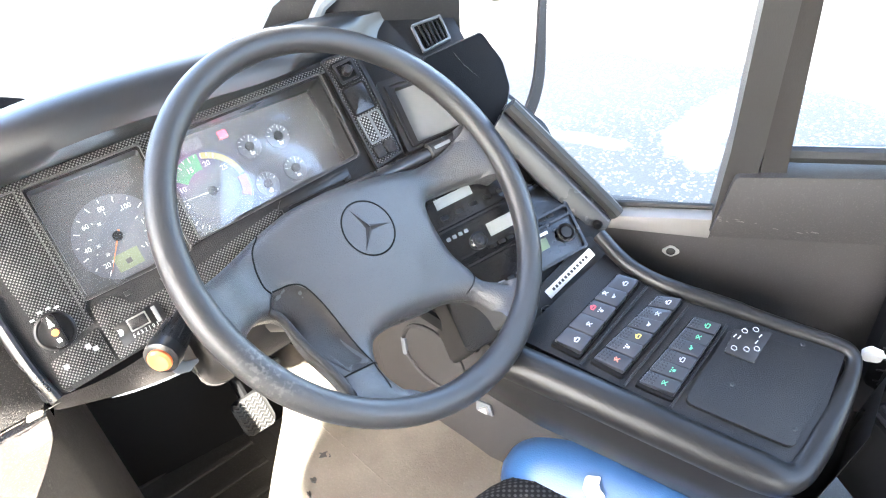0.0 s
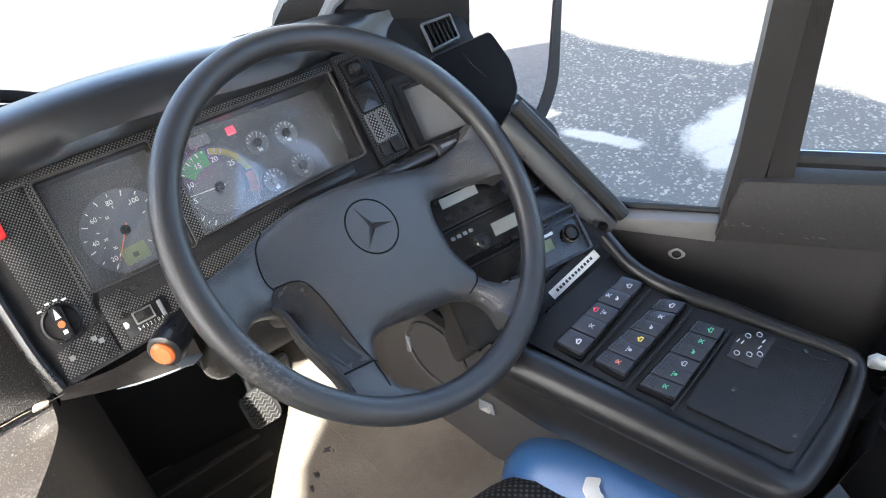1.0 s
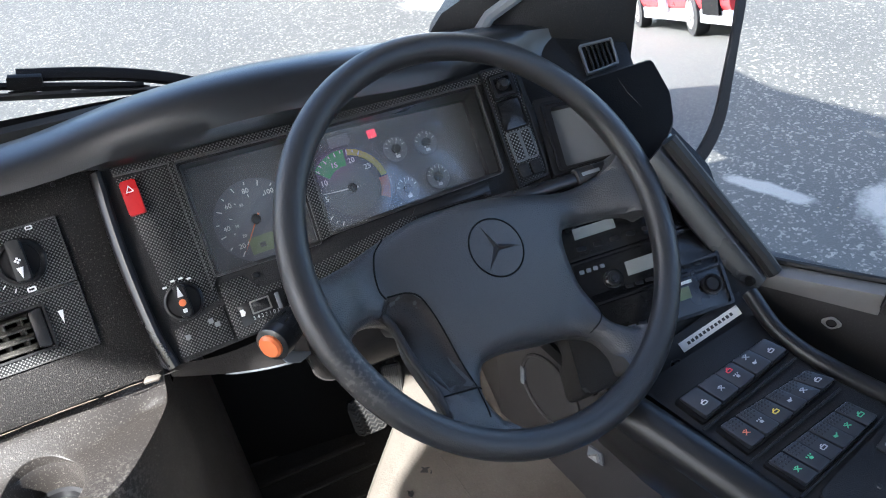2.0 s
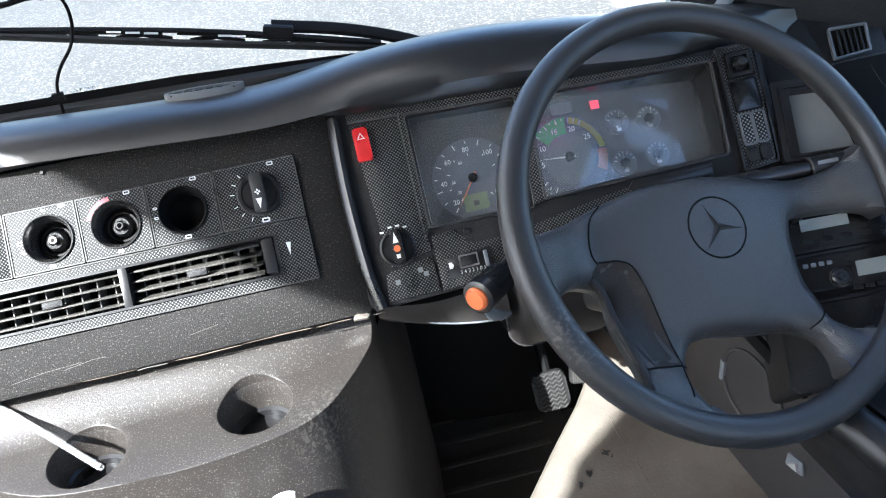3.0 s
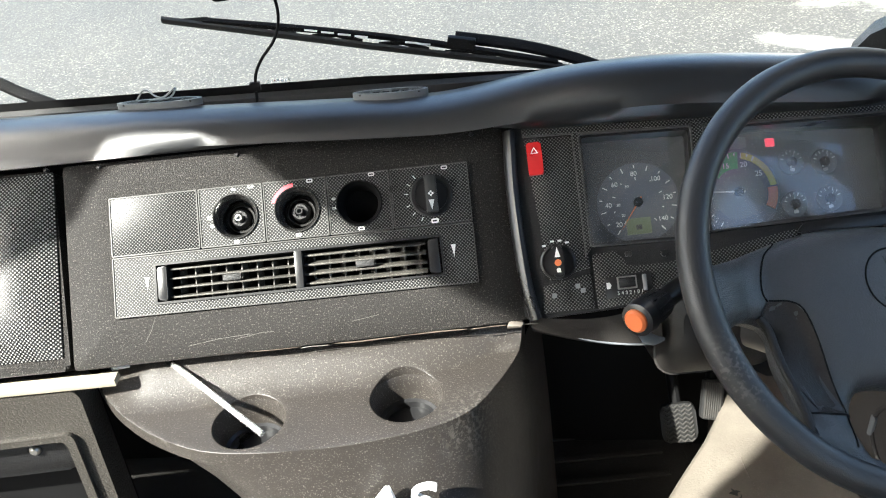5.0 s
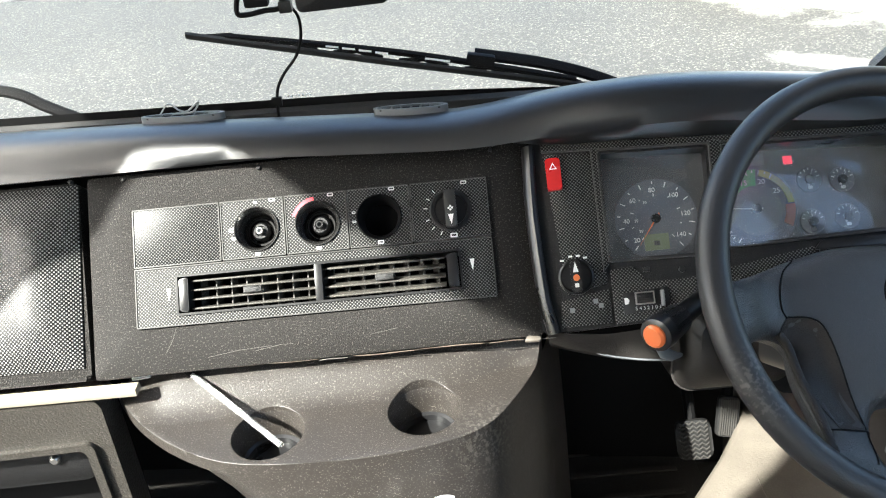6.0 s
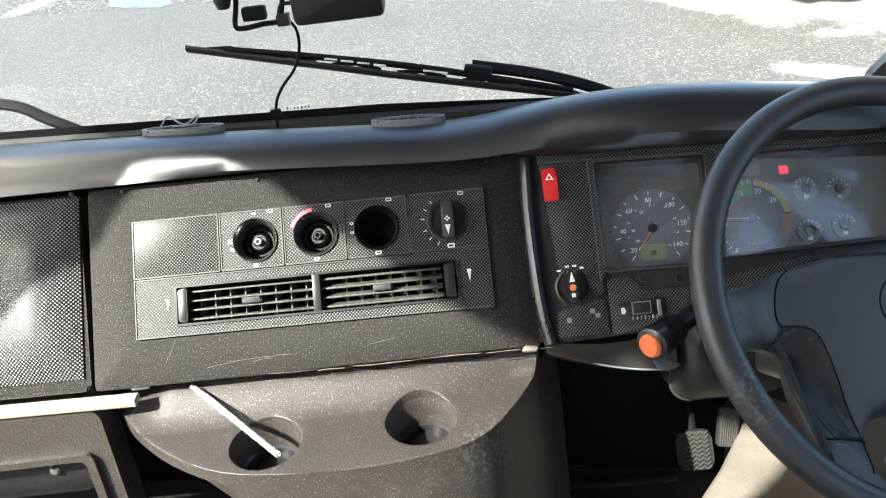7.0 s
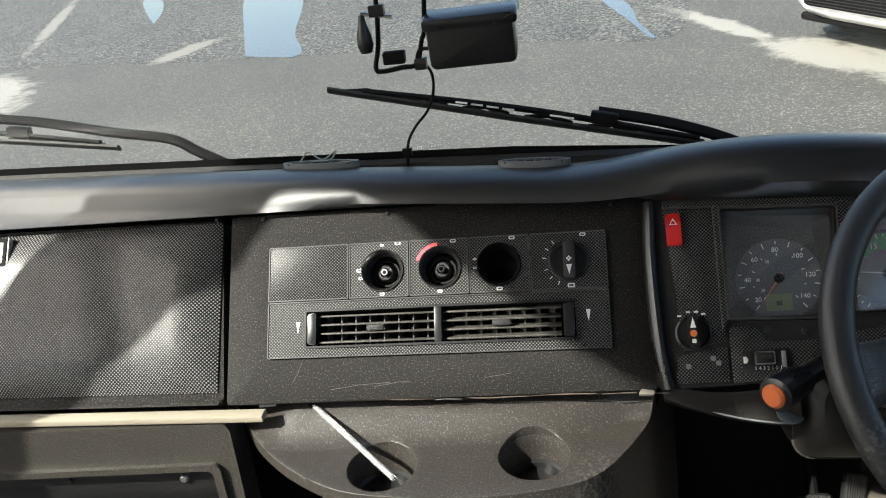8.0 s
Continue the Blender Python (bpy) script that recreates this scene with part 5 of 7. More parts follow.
                bmesh.ops.bisect_plane(bm, geom=bm.verts[:] + bm.edges[:] + bm.faces[:], dist=1e-6, plane_co=(q, q, 0), plane_no=axis_)

    bm = prism(outline, -0.030, 0.0)
    for w in (0.0012, 0.0025, 0.004):
        top = max((q for q in bm.faces if len(q.verts) > 20), key=lambda q: q.calc_center_median().z)
        bmesh.ops.inset_region(bm, faces=[top], thickness=w, use_even_offset=True)
    grid_cut(bm, 0.0065, -0.22, 0.22, -0.22, 0.07)
    for v in bm.verts:
        v.co.z = web_height(v.co.x, v.co.y) if v.co.z > -0.015 else web_base(v.co.x, v.co.y) - 0.034
    bmesh.ops.triangulate(bm, faces=bm.faces[:])
    part("hub_pad", bm, HUB, wheel, "grained hub pad with four arms", smooth=70)
    part("hub_base", lathe([(0.0, -0.16), (0.05, -0.16), (0.07, -0.10), (0.078, -0.064), (0, -0.064)], 28, cx=-0.01, cy=-0.03), SMOOTH, wheel)
    # brown grained thumb grip laid in the scoop
    bm = prism(grip_shape, -0.006, 0.0)
    grid_cut(bm, 0.005, -0.152, -0.10, -0.127, 0.006)
    for v in bm.verts:
        v.co.z += web_height(v.co.x, v.co.y) + 0.0006
    bmesh.ops.triangulate(bm, faces=bm.faces[:])
    part("thumb_grip", bm, GRIP, wheel, "brown grained thumb grip", smooth=80)
    part("ridge", tube(smooth_path([(x, y, web_base(x, y) - 0.008) for x, y in ((-0.150, -0.010), (-0.1445, -0.026), (-0.149, -0.060), (-0.153, -0.100), (-0.160, -0.135))], 4), 0.0048, 10), GRIP, wheel, smooth=80)
    for pts in ([(-0.100, -0.131), (-0.109, -0.126), (-0.125, -0.121), (-0.143, -0.115), (-0.153, -0.112)], [(-0.095, 0.060), (-0.116, 0.050), (-0.129, 0.034), (-0.137, 0.014), (-0.136, 0.002)], [(0.085, -0.142), (0.072, -0.148), (0.056, -0.154)],
                [(-0.134, 0.003), (-0.112, -0.005), (-0.1025, -0.022), (-0.102, -0.075), (-0.1075, -0.125)], [(-0.1075, -0.127), (-0.114, -0.140), (-0.124, -0.155)]):
        line = smooth_path([(x, y, 0) for x, y in pts], 5)
        part("seam", tube([(p.x, p.y, web_height(p.x, p.y) + 0.0002) for p in line], 0.0010, 6), MATTE, wheel)
    ex, ey = 0.006, -0.014
    ring = []
    for i in range(56):
        c, q = math.cos(2 * math.pi * i / 56), math.sin(2 * math.pi * i / 56)
        ring.append([(ex + r * c, ey + r * q, web_height(ex + r * c, ey + r * q) + h) for r, h in ((0.0355, -0.0004), (0.0350, 0.0006), (0.0338, 0.0008), (0.0330, -0.0002))])
    em = part("emblem", loft(ring + ring[:1]), MATTE, wheel, "dark ring emblem with a three-pointed star", smooth=60)
    bm = bmesh.new()
    for a in (97, 217, 337):
        c, q = math.cos(radians(a)), math.sin(radians(a))
        base = [(ex - 0.0042 * q, ey + 0.0042 * c), (ex + 0.031 * c, ey + 0.031 * q), (ex + 0.0042 * q, ey - 0.0042 * c)]
        vs = [bm.verts.new((*p, web_height(*p) + 0.0001)) for p in base]
        pk = bm.verts.new((ex, ey, web_height(ex, ey) + 0.0030))
        for i, j in ((0, 1), (1, 2), (2, 0)):
            bm.faces.new((vs[i], vs[j], pk))
    part("star", bm, SMOOTH, em, smooth=10)


steering_wheel()

# column, stalk and shroud
column = thing("steering_column", "black steering column with shroud and pleated gaiter", "steering column")
hubp = at(WHEEL, -0.02, -0.05, -0.09)
axis = (WHEEL.to_3x3() @ Vector((0, 0, -1))).normalized()
secs = []
for y, lo, hi, w in ((0.04, 1.185, 1.33, 0.070), (-0.07, 1.203, 1.345, 0.074), (-0.125, 1.222, 1.36, 0.074), (-0.155, 1.250, 1.368, 0.070), (-0.178, 1.300, 1.365, 0.056)):
    secs.append([(0.762 + px, y + 0.25 * (pz - lo), pz) for px, pz in rect(-w, lo, w, hi, 0.026, 5)])
part("shroud", loft(secs, closed=True), SHROUD, column, "dark brown plastic column shroud", smooth=60)
# lower edge drawn in a lighter colour where it catches light
part("shroud_lit_edge", tube([(q[0], q[1], q[2]) for q in secs[2][-8:] + secs[2][:3]], 0.0022, 6), COVER, column)
part("steering_lock", tube([(0.80, -0.16, 1.345), hubp + axis * 0.03], [0.050, 0.046], 18), SMOOTH, column)
part("shaft", tube([hubp + axis * 0.16, Vector((0.88, 0.12, 1.12))], [0.035, 0.03], 14), MATTE, column)

stalk = thing("indicator_stalk", "black column stalk with ribbed collar and orange push button", "stalk")
s_tip = Vector((0.634, -0.216, 1.387))
s_root = s_tip + Vector((0.66, 0.66, -0.10)).normalized() * 0.13
sd = (s_root - s_tip).normalized()
part("button", tube([s_tip - sd * 0.002, s_tip + sd * 0.001, s_tip + sd * 0.012], [0.0110, 0.0140, 0.0145], 20), ORANGE, stalk, "orange push button")
part("ring", tube([s_tip + sd * 0.004, s_tip + sd * 0.006, s_tip + sd * 0.020], [0.0165, 0.0200, 0.0210], 20), SMOOTH, stalk)
part("collar", tube([s_tip + sd * 0.02, s_tip + sd * 0.03, s_tip + sd * 0.058, s_tip + sd * 0.062], [0.0185, 0.0195, 0.017, 0.014], 20), BLACK, stalk)
for i in range(12):
    a = 2 * math.pi * i / 12
    side = sd.orthogonal().normalized()
    off = (side * math.cos(a) + sd.cross(side) * math.sin(a)) * 0.0185
    part("rib", tube([s_tip + sd * 0.027 + off, s_tip + sd * 0.056 + off * 0.9], 0.0014, 6), SMOOTH, stalk)
part("arm", tube([s_tip + sd * 0.055, s_root, s_root + Vector((0.06, 0.02, 0.0))], [0.0135, 0.0125, 0.014], 14), SMOOTH, stalk)
part("mark", prism(rect(-0.004, -0.0015, 0.004, 0.0015), 0, 0.0006), WHITE, stalk, m=plane_frame(s_tip + sd * 0.066 + Vector((0, -0.011, 0.0085)), sd, (0, 0.6, 0.8)))
part("lower_lever", tube([s_tip + Vector((0.010, 0.025, -0.034)), s_tip + Vector((0.020, 0.028, -0.046)), s_tip + Vector((0.034, 0.034, -0.058)), s_tip + Vector((0.048, 0.042, -0.064))], [0.002, 0.0075, 0.0065, 0.002], 12, flat=0.35), DIAL2, stalk, "small worn metal lever under the stalk")

retarder = thing("retarder_stalk", "black column lever with ribbed grey-marked end collar", "stalk")
r_root, r_tip = Vector((0.90, -0.165, 1.432)), Vector((1.104, -0.182, 1.4375))
rd = (r_tip - r_root).normalized()
part("arm", tube([r_root, r_root.lerp(r_tip, 0.4), r_tip - rd * 0.052], [0.012, 0.0105, 0.0085], 14), SMOOTH, retarder)
part("collar", tube([r_tip - rd * 0.054, r_tip - rd * 0.052, r_tip - rd * 0.030, r_tip - rd * 0.028], [0.0105, 0.0125, 0.0125, 0.0110], 18), SHROUD, retarder, "ribbed dark collar")
part("end", tube([r_tip - rd * 0.028, r_tip - rd * 0.026, r_tip - rd * 0.002, r_tip], [0.0110, 0.0122, 0.0118, 0.0095], 18), SMOOTH, retarder)
part("mark", prism(rect(-0.012, -0.0022, 0.012, 0.0022, 0.001), 0.0, 0.0006), DIAL2, retarder, "grey printed mark", m=plane_frame(r_tip - rd * 0.036 + Vector((0, -0.008, 0.0095)), rd, (0, 0.75, 0.66)))

# under-dash lip with bright edge
solo("knee_trim", loft([[at(CL, u, -0.208 - 0.010 * math.sin(math.pi * f), 0.002), at(CL, u, -0.222 - 0.034 * math.sin(math.pi * 0.5 * f), -0.012), at(CL, u, -0.228 - 0.032 * math.sin(math.pi * 0.5 * f), -0.08)]
                        for u, f in [(-0.03 + 0.16 * i / 12, i / 12) for i in range(13)]]), KNEE, "dark grey trim under the instrument panel", "trim", kind="structure", smooth=60)


lip = [at(CL, -0.03 + 0.16 * f, -0.222 - 0.034 * math.sin(math.pi * 0.5 * f) - 0.001, -0.012) for f in [0.36 + 0.60 * i / 8 for i in range(9)]]
solo("trim", tube(lip, [0.0004] + [0.0014] * 7 + [0.0006], 6), GAUGE2, "pale lower edge of the under-dash trim", "trim", kind="structure")

# ---- foot well ----
def pedal(name, m, w, h, label, ribs):
    p = thing(name, label, "pedal", m)
    outline = [(-w / 2, -h / 2), (w / 2, -h / 2), (w / 2, h / 2), (-w / 2, h / 2)]
    part("pad", prism(rounded(outline, 0.014 if ribs == "zigzag" else 0.005), -0.012, 0.0, 0.003), RUBBER, p)
    bm = bmesh.new()
    if ribs == "zigzag":
        for i in range(9):
            y = -h / 2 + h * (i + 0.5) / 9
            q = (w - 0.012) / 16
            for k in range(8):
                x, d = -w / 2 + 0.006 + q * (2 * k + 1), 0.0022 * (1 if k % 2 else -1)
                prism([(x - q, y - d - 0.0010), (x + q, y + d - 0.0010), (x + q, y + d + 0.0010), (x - q, y - d + 0.0010)], 0.0, 0.003, bm=bm)
    else:
        for i in range(8):
            x = -w / 2 + 0.003 + (w - 0.006) * (i + 0.5) / 8
            prism(rect(x - 0.0011, -h / 2 + 0.003, x + 0.0011, h / 2 - 0.003), 0.0, 0.003, bm=bm)
    part("tread", bm, RUBBERG, p, "worn grey tread")
    part("arm", tube([(0, 0.0, -0.012), (0, 0.09, -0.03), (0, 0.28, 0.02)], 0.010, 10), MATTE, p)
    return p


RUBBERG = mat("worn_grey_rubber", (0.034, 0.032, 0.029), 0.65, grain=0.5, grain_size=0.003)
pedal("brake_pedal", plane_frame((0.779, 0.035, 0.966), (0.97, -0.1, 0.1), (0.05, 0.45, 0.89)), 0.058, 0.066, "black brake pedal with zigzag rubber tread", "zigzag")
pedal("accelerator_pedal", plane_frame((0.835, 0.045, 1.001), (0.96, -0.1, -0.12), (0.16, 0.43, 0.88)), 0.034, 0.066, "black accelerator pedal with lengthwise rubber ribs", "long")
mat_ob = thing("floor_mat", "dark rubber floor mat with raised ribs", "floor mat", pose(0, 0, FLOOR_Z))
part("sheet", box(0.52, -0.45, 0.001, 0.82, 0.34, 0.010, 0.003), MAT_FLOOR, mat_ob)
for i in range(9):
    part("rib", box(0.56, 0.28 - i * 0.055, 0.010, 0.78, 0.295 - i * 0.055, 0.017, 0.003), MAT_FLOOR, mat_ob)
# sheet added behind the pedals, its black paints the deep shade there
solo("firewall", box(0.51, 0.36, FLOOR_Z, 1.5, 0.39, 1.38, 0.0), MATTE, "added bulkhead behind the pedals, blackened for foot well shade", "wall", kind="structure")
knee = thing("knee_cover", "beige moulded cover beside the pedals, stained and lit by sun", "cover")
secs = []
for y, x0, lift in ((0.30, 0.872, 0.0), (0.10, 0.855, 0.0), (0.03, 0.836, 0.0), (-0.02, 0.798, -0.008), (-0.09, 0.738, -0.012), (-0.17, 0.674, -0.015), (-0.28, 0.592, -0.035), (-0.40, 0.53, -0.06)):
    z = 1.0 + lift
    secs.append([(x0 + 0.012, y, FLOOR_Z + 0.001), (x0 + 0.006, y, z - 0.07), (x0 + 0.004, y, z - 0.018), (x0 + 0.02, y, z + 0.002), (x0 + 0.09, y, z + 0.015), (1.10, y, z + 0.05)])
part("hump", loft(secs), BEIGE, knee, smooth=60)
for x, y, r in ((0.806, -0.148, 0.009), (0.814, -0.158, 0.006), (0.770, -0.175, 0.006), (0.752, -0.19, 0.004)):
    part("dirt_spot", prism([(x + r * (0.6 + 0.4 * math.sin(2.7 * k + 40 * x)) * math.cos(0.7 * k), y + r * (0.6 + 0.4 * math.cos(1.9 * k)) * math.sin(0.7 * k)) for k in range(9)], 0.985, 1.0045), INK, knee, "small dark dirt spot")
bead = smooth_path([(0.836, -0.083, 1.0036), (0.835, -0.119, 1.0050), (0.837, -0.156, 1.0064), (0.840, -0.189, 1.0048), (0.843, -0.22, 1.0010), (0.848, -0.268, 0.9945)], 14)
part("bead", tube(bead, [0.0016 if i % 2 else 0.0006 for i in range(len(bead))], 6), BEIGE, knee, "beaded seam across the cover")
part("crease", tube(smooth_path([(0.756, -0.095, 0.972), (0.775, -0.098, 0.990), (0.80, -0.088, 0.995), (0.82, -0.082, 0.998)], 4), 0.0018, 6), INK, knee)

# ---- switch stack to the right of the wheel ----
stack = thing("radio_console", "black console with vent, monitor recess and radio slots", "console", STK)


def stack_body():
    pts = rounded([(-0.155, -0.150), (0.086, -0.128), (0.090, 0.10), (0.055, 0.17), (0.037, 0.25), (0.034, 0.34), (-0.06, 0.345), (-0.150, 0.24)], 0.01)
    part("face", prism(pts, -0.09, 0.0, 0.006), BLACK, stack)
    # corner air vent
    v = part("corner_vent", holed(rounded([(-0.031, 0.256), (0.016, 0.264), (0.017, 0.304), (-0.031, 0.301)], 0.003), [rounded([(-0.028, 0.259), (0.013, 0.2665), (0.0145, 0.3015), (-0.0285, 0.2985)], 0.002)], 0.0, 0.006), GAUGE2, stack, "square vent with thin grey frame")
    part("back", prism(rounded([(-0.028, 0.259), (0.013, 0.2665), (0.0145, 0.3015), (-0.0285, 0.2985)], 0.002), 0.0, 0.0015), MATTE, v)
    for i in range(5):
        x = -0.020 + i * 0.0068
        part("fin", box(-0.0012, 0.263, 0.0015, 0.0012, 0.298, 0.0055, 0.0004), BLACK, v, m=Matrix.Translation((x, 0, 0)))
    # monitor and its hood
    m = part("monitor", holed(rounded([(-0.118, 0.122), (0.03, 0.130), (0.03, 0.232), (-0.118, 0.229)], 0.005), [rounded([(-0.099, 0.131), (0.014, 0.138), (0.014, 0.216), (-0.098, 0.214)], 0.003)], 0.0, 0.016), SMOOTH, stack, "recessed monitor with stepped frame")
    part("step", holed(rounded([(-0.110, 0.126), (0.022, 0.133), (0.022, 0.225), (-0.110, 0.222)], 0.004), [rounded([(-0.106, 0.128), (0.018, 0.135), (0.018, 0.221), (-0.106, 0.218)], 0.004)], 0.015, 0.019), BLACK, m)
    part("display", prism(rounded([(-0.099, 0.131), (0.014, 0.138), (0.014, 0.216), (-0.098, 0.214)], 0.003), 0.0, 0.004), SCREEN, m, "grey blank screen")
    # three radio units
    for y0, y1, x0, x1, kind in ((0.020, 0.062, -0.135, 0.045, 0), (-0.040, 0.012, -0.128, 0.052, 1), (-0.090, -0.030, -0.118, 0.052, 2)):
        sl = 0.10
        q = lambda x, y: (x, y + sl * (x + 0.03))
        r = part("radio", prism(rounded([q(x0, y0), q(x1, y0), q(x1, y1), q(x0, y1)], 0.004), 0.0, 0.012, 0.002), RADIO, stack, ("black tachograph unit with grey display", "black radio with knob and lit display", "black radio with display and round knob")[kind])
        part("frame", holed(rounded([q(x0 - 0.004, y0 - 0.003), q(x1 + 0.004, y0 - 0.003), q(x1 + 0.004, y1 + 0.003), q(x0 - 0.004, y1 + 0.003)], 0.004), [rounded([q(x0, y0), q(x1, y0), q(x1, y1), q(x0, y1)], 0.004)], 0.0, 0.015), RADIO, r)
        ym = (y0 + y1) / 2
        if kind == 0:
            part("display", prism([q(x0 + 0.02, ym + 0.002), q(x0 + 0.075, ym + 0.002), q(x0 + 0.075, y1 - 0.005), q(x0 + 0.02, y1 - 0.005)], 0.012, 0.0128), LCD2, r)
            for i in range(6):
                c = q(x0 + 0.025 + i * 0.022, y0 + 0.010)
                part("key", prism(rect(c[0] - 0.006, c[1] - 0.003, c[0] + 0.006, c[1] + 0.003, 0.002), 0.012, 0.0145, 0.001), BLACK, r)
        if kind == 1:
            c = q(-0.0835, -0.018)
            k = part("knob", lathe([(0.0115, 0.012), (0.0115, 0.021), (0.009, 0.023), (0.008, 0.020), (0, 0.020)], 24, cx=c[0], cy=c[1]), SMOOTH, r)
            part("knob_centre", lathe([(0.005, 0.020), (0.005, 0.0215), (0.003, 0.022), (0, 0.0205)], 14, cx=c[0], cy=c[1]), SMOOTH, k)
            part("display", prism([q(-0.063, ym - 0.006), q(0.005, ym - 0.006), q(0.005, ym + 0.012), q(-0.063, ym + 0.012)], 0.012, 0.0128), LCD2, r, "pale lit display")
            for i in range(8):
                c = q(-0.065 + i * 0.013, y0 + 0.008)
                part("key", prism(rect(c[0] - 0.005, c[1] - 0.0025, c[0] + 0.005, c[1] + 0.0025, 0.001), 0.012, 0.0135, 0.0006), BLACK, r)
            for i in range(4):
                c = q(-0.118 + i * 0.009, y1 - 0.010)
                part("key", prism(rect(c[0] - 0.003, c[1] - 0.0025, c[0] + 0.003, c[1] + 0.0025, 0.001), 0.012, 0.0135, 0.0006), DIAL2, r)
        if kind == 2:
            c = q(0.0345, -0.0625)
            k = part("knob", lathe([(0.0125, 0.012), (0.0125, 0.016), (0.0105, 0.0175), (0.0085, 0.014), (0.0075, 0.018), (0, 0.0185)], 26, cx=c[0], cy=c[1]), BLACK, r)
            part("knob_ring", lathe([(0.0128, 0.012), (0.0128, 0.0165), (0.0118, 0.017), (0.0118, 0.012)], 26, cx=c[0], cy=c[1]), SMOOTH, k)
            part("display", prism([q(-0.03, ym - 0.010), q(0.006, ym - 0.010), q(0.006, ym + 0.005), q(-0.03, ym + 0.005)], 0.012, 0.0128), LCD, r, "green display")
            for i in range(7):
                c = q(-0.105 + i * 0.014, y0 + 0.010)
                part("key", prism(rect(c[0] - 0.005, c[1] - 0.0025, c[0] + 0.005, c[1] + 0.0025, 0.001), 0.012, 0.0135, 0.0006), DIAL2 if i % 3 else BLACK, r)
            part("disc_slot", prism([q(-0.09, y1 - 0.012), q(0.01, y1 - 0.012), q(0.01, y1 - 0.008), q(-0.09, y1 - 0.008)], 0.012, 0.0125), MATTE, r)
            part("print", prism([q(-0.005, y1 - 0.022), q(0.012, y1 - 0.022), q(0.012, y1 - 0.018), q(-0.005, y1 - 0.018)], 0.012, 0.0125), WHITE, r)


stack_body()

hood = thing("monitor_hood", "black leather-look sun hood beside the monitor", "hood", STK)
face = rounded([(-0.056, 0.228), (0.040, 0.240), (0.049, 0.190), (0.041, 0.150), (0.003, 0.096), (-0.03, 0.104)], 0.007)
foot = [(x * 1.12 + 0.012, (y - 0.17) * 1.06 + 0.186) for x, y in face]
soft = [(x * 0.97, (y - 0.17) * 0.965 + 0.17) for x, y in face]
part("shell", loft([[(x, y, -0.02) for x, y in foot], [(x, y, 0.046) for x, y in face], [(x, y, 0.050) for x, y in soft]], closed=True), HOOD, hood, smooth=50)
part("piping", tube([(x, y, 0.0462) for x, y in face + face[:1]], 0.0011, 6), SHROUD, hood, "thin edge piping")
part("scratch", tube([(-0.012, 0.222, 0.0500), (-0.006, 0.200, 0.0502), (0.006, 0.176, 0.0500)], [0.0001, 0.0003, 0.0001], 5), PALE, hood)

# added box, stops outside light leaking between padded top and radio console
solo("trim", box(1.03, -0.015, 1.36, 1.25, 0.13, 1.535, 0.01), MATTE, "black filler added to block light at the dashboard corner", "trim", kind="structure")

# strip panel with label and plug
strip = thing("label_panel", "black panel with a white paper label strip", "panel", STK)
part("plate", prism(rounded([(-0.075, -0.175), (0.085, -0.128), (0.070, -0.070), (-0.045, -0.113), (-0.085, -0.120)], 0.006), -0.02, 0.008, 0.002), BLACK, strip)
fr = STK @ plane_frame((-0.0235, -0.1285, 0.008), (0.0855, 0.030, 0), (-0.03, 0.0855, 0))
lb = part("paper_label", prism(rect(0.0, 0.0, 0.0905, 0.0125, 0.0005), 0.0, 0.0006), PAPER, strip, "white paper label with small dark print", m=STK.inverted() @ fr)
for i in range(12):
    part("print_bar", prism(rect(0.010 + i * 0.006, 0.0045, 0.0138 + i * 0.006, 0.0085), 0.0006, 0.0009), INK, lb)
part("plug", lathe([(0.0085, 0.008), (0.0085, 0.011), (0.0065, 0.013), (0.005, 0.0115), (0.003, 0.0145), (0, 0.0145)], 20, cx=-0.037, cy=-0.142), SMOOTH, strip, "round black socket")

# ---- switch console ----
console = thing("switch_console", "black padded driver's console with rocker switches and vinyl edge", "console", CON)


def con_edge():
    part("bed", prism(rounded([(-0.195, 0.170), (-0.012, 0.185), (0.004, 0.092), (0.094, -0.11), (-0.08, -0.165)], 0.006), -0.20, -0.004, 0.003), BLACK, console)
    # padded roll on the driver's side and round the rear end
    path = smooth_path([(-0.222, 0.165, -0.016), (-0.195, 0.095, -0.014), (-0.158, -0.005, -0.013), (-0.112, -0.125, -0.013), (-0.092, -0.156, -0.014), (-0.060, -0.160, -0.014), (0.020, -0.146, -0.012),
                        (0.080, -0.130, -0.009), (0.097, -0.114, -0.006), (0.091, -0.090, -0.005), (0.066, -0.038, -0.004), (0.037, 0.025, -0.002), (0.004, 0.092, 0.0), (-0.011, 0.150, 0.002), (-0.008, 0.205, 0.010)], 5)
    rad = [0.024 if p.x < -0.07 and p.y > -0.15 else 0.010 if p.x > 0.03 or p.y > 0.06 and p.x > -0.05 else 0.017 for p in path]
    rad = [sum(rad[max(0, i - 3):i + 4]) / len(rad[max(0, i - 3):i + 4]) for i in range(len(rad))]
    part("padded_edge", tube(path, rad, 14), VINYL, console, "shiny black vinyl padded edge", smooth=80)
    # side of the padding falling to the brown panel
    secs = []
    for x, y in ((-0.232, 0.19), (-0.210, 0.10), (-0.172, 0.0), (-0.126, -0.125), (-0.10, -0.19), (0.02, -0.19), (0.115, -0.16)):
        secs.append([(x, y, -0.012), (x - 0.012, y - 0.002, -0.05), (x - 0.010, y - 0.004, -0.10), (x + 0.004, y, -0.125), (x + 0.03, y + 0.02, -0.13)])
    part("padded_side", loft(secs), VINYL, console, "black vinyl padded side", smooth=70)


con_edge()


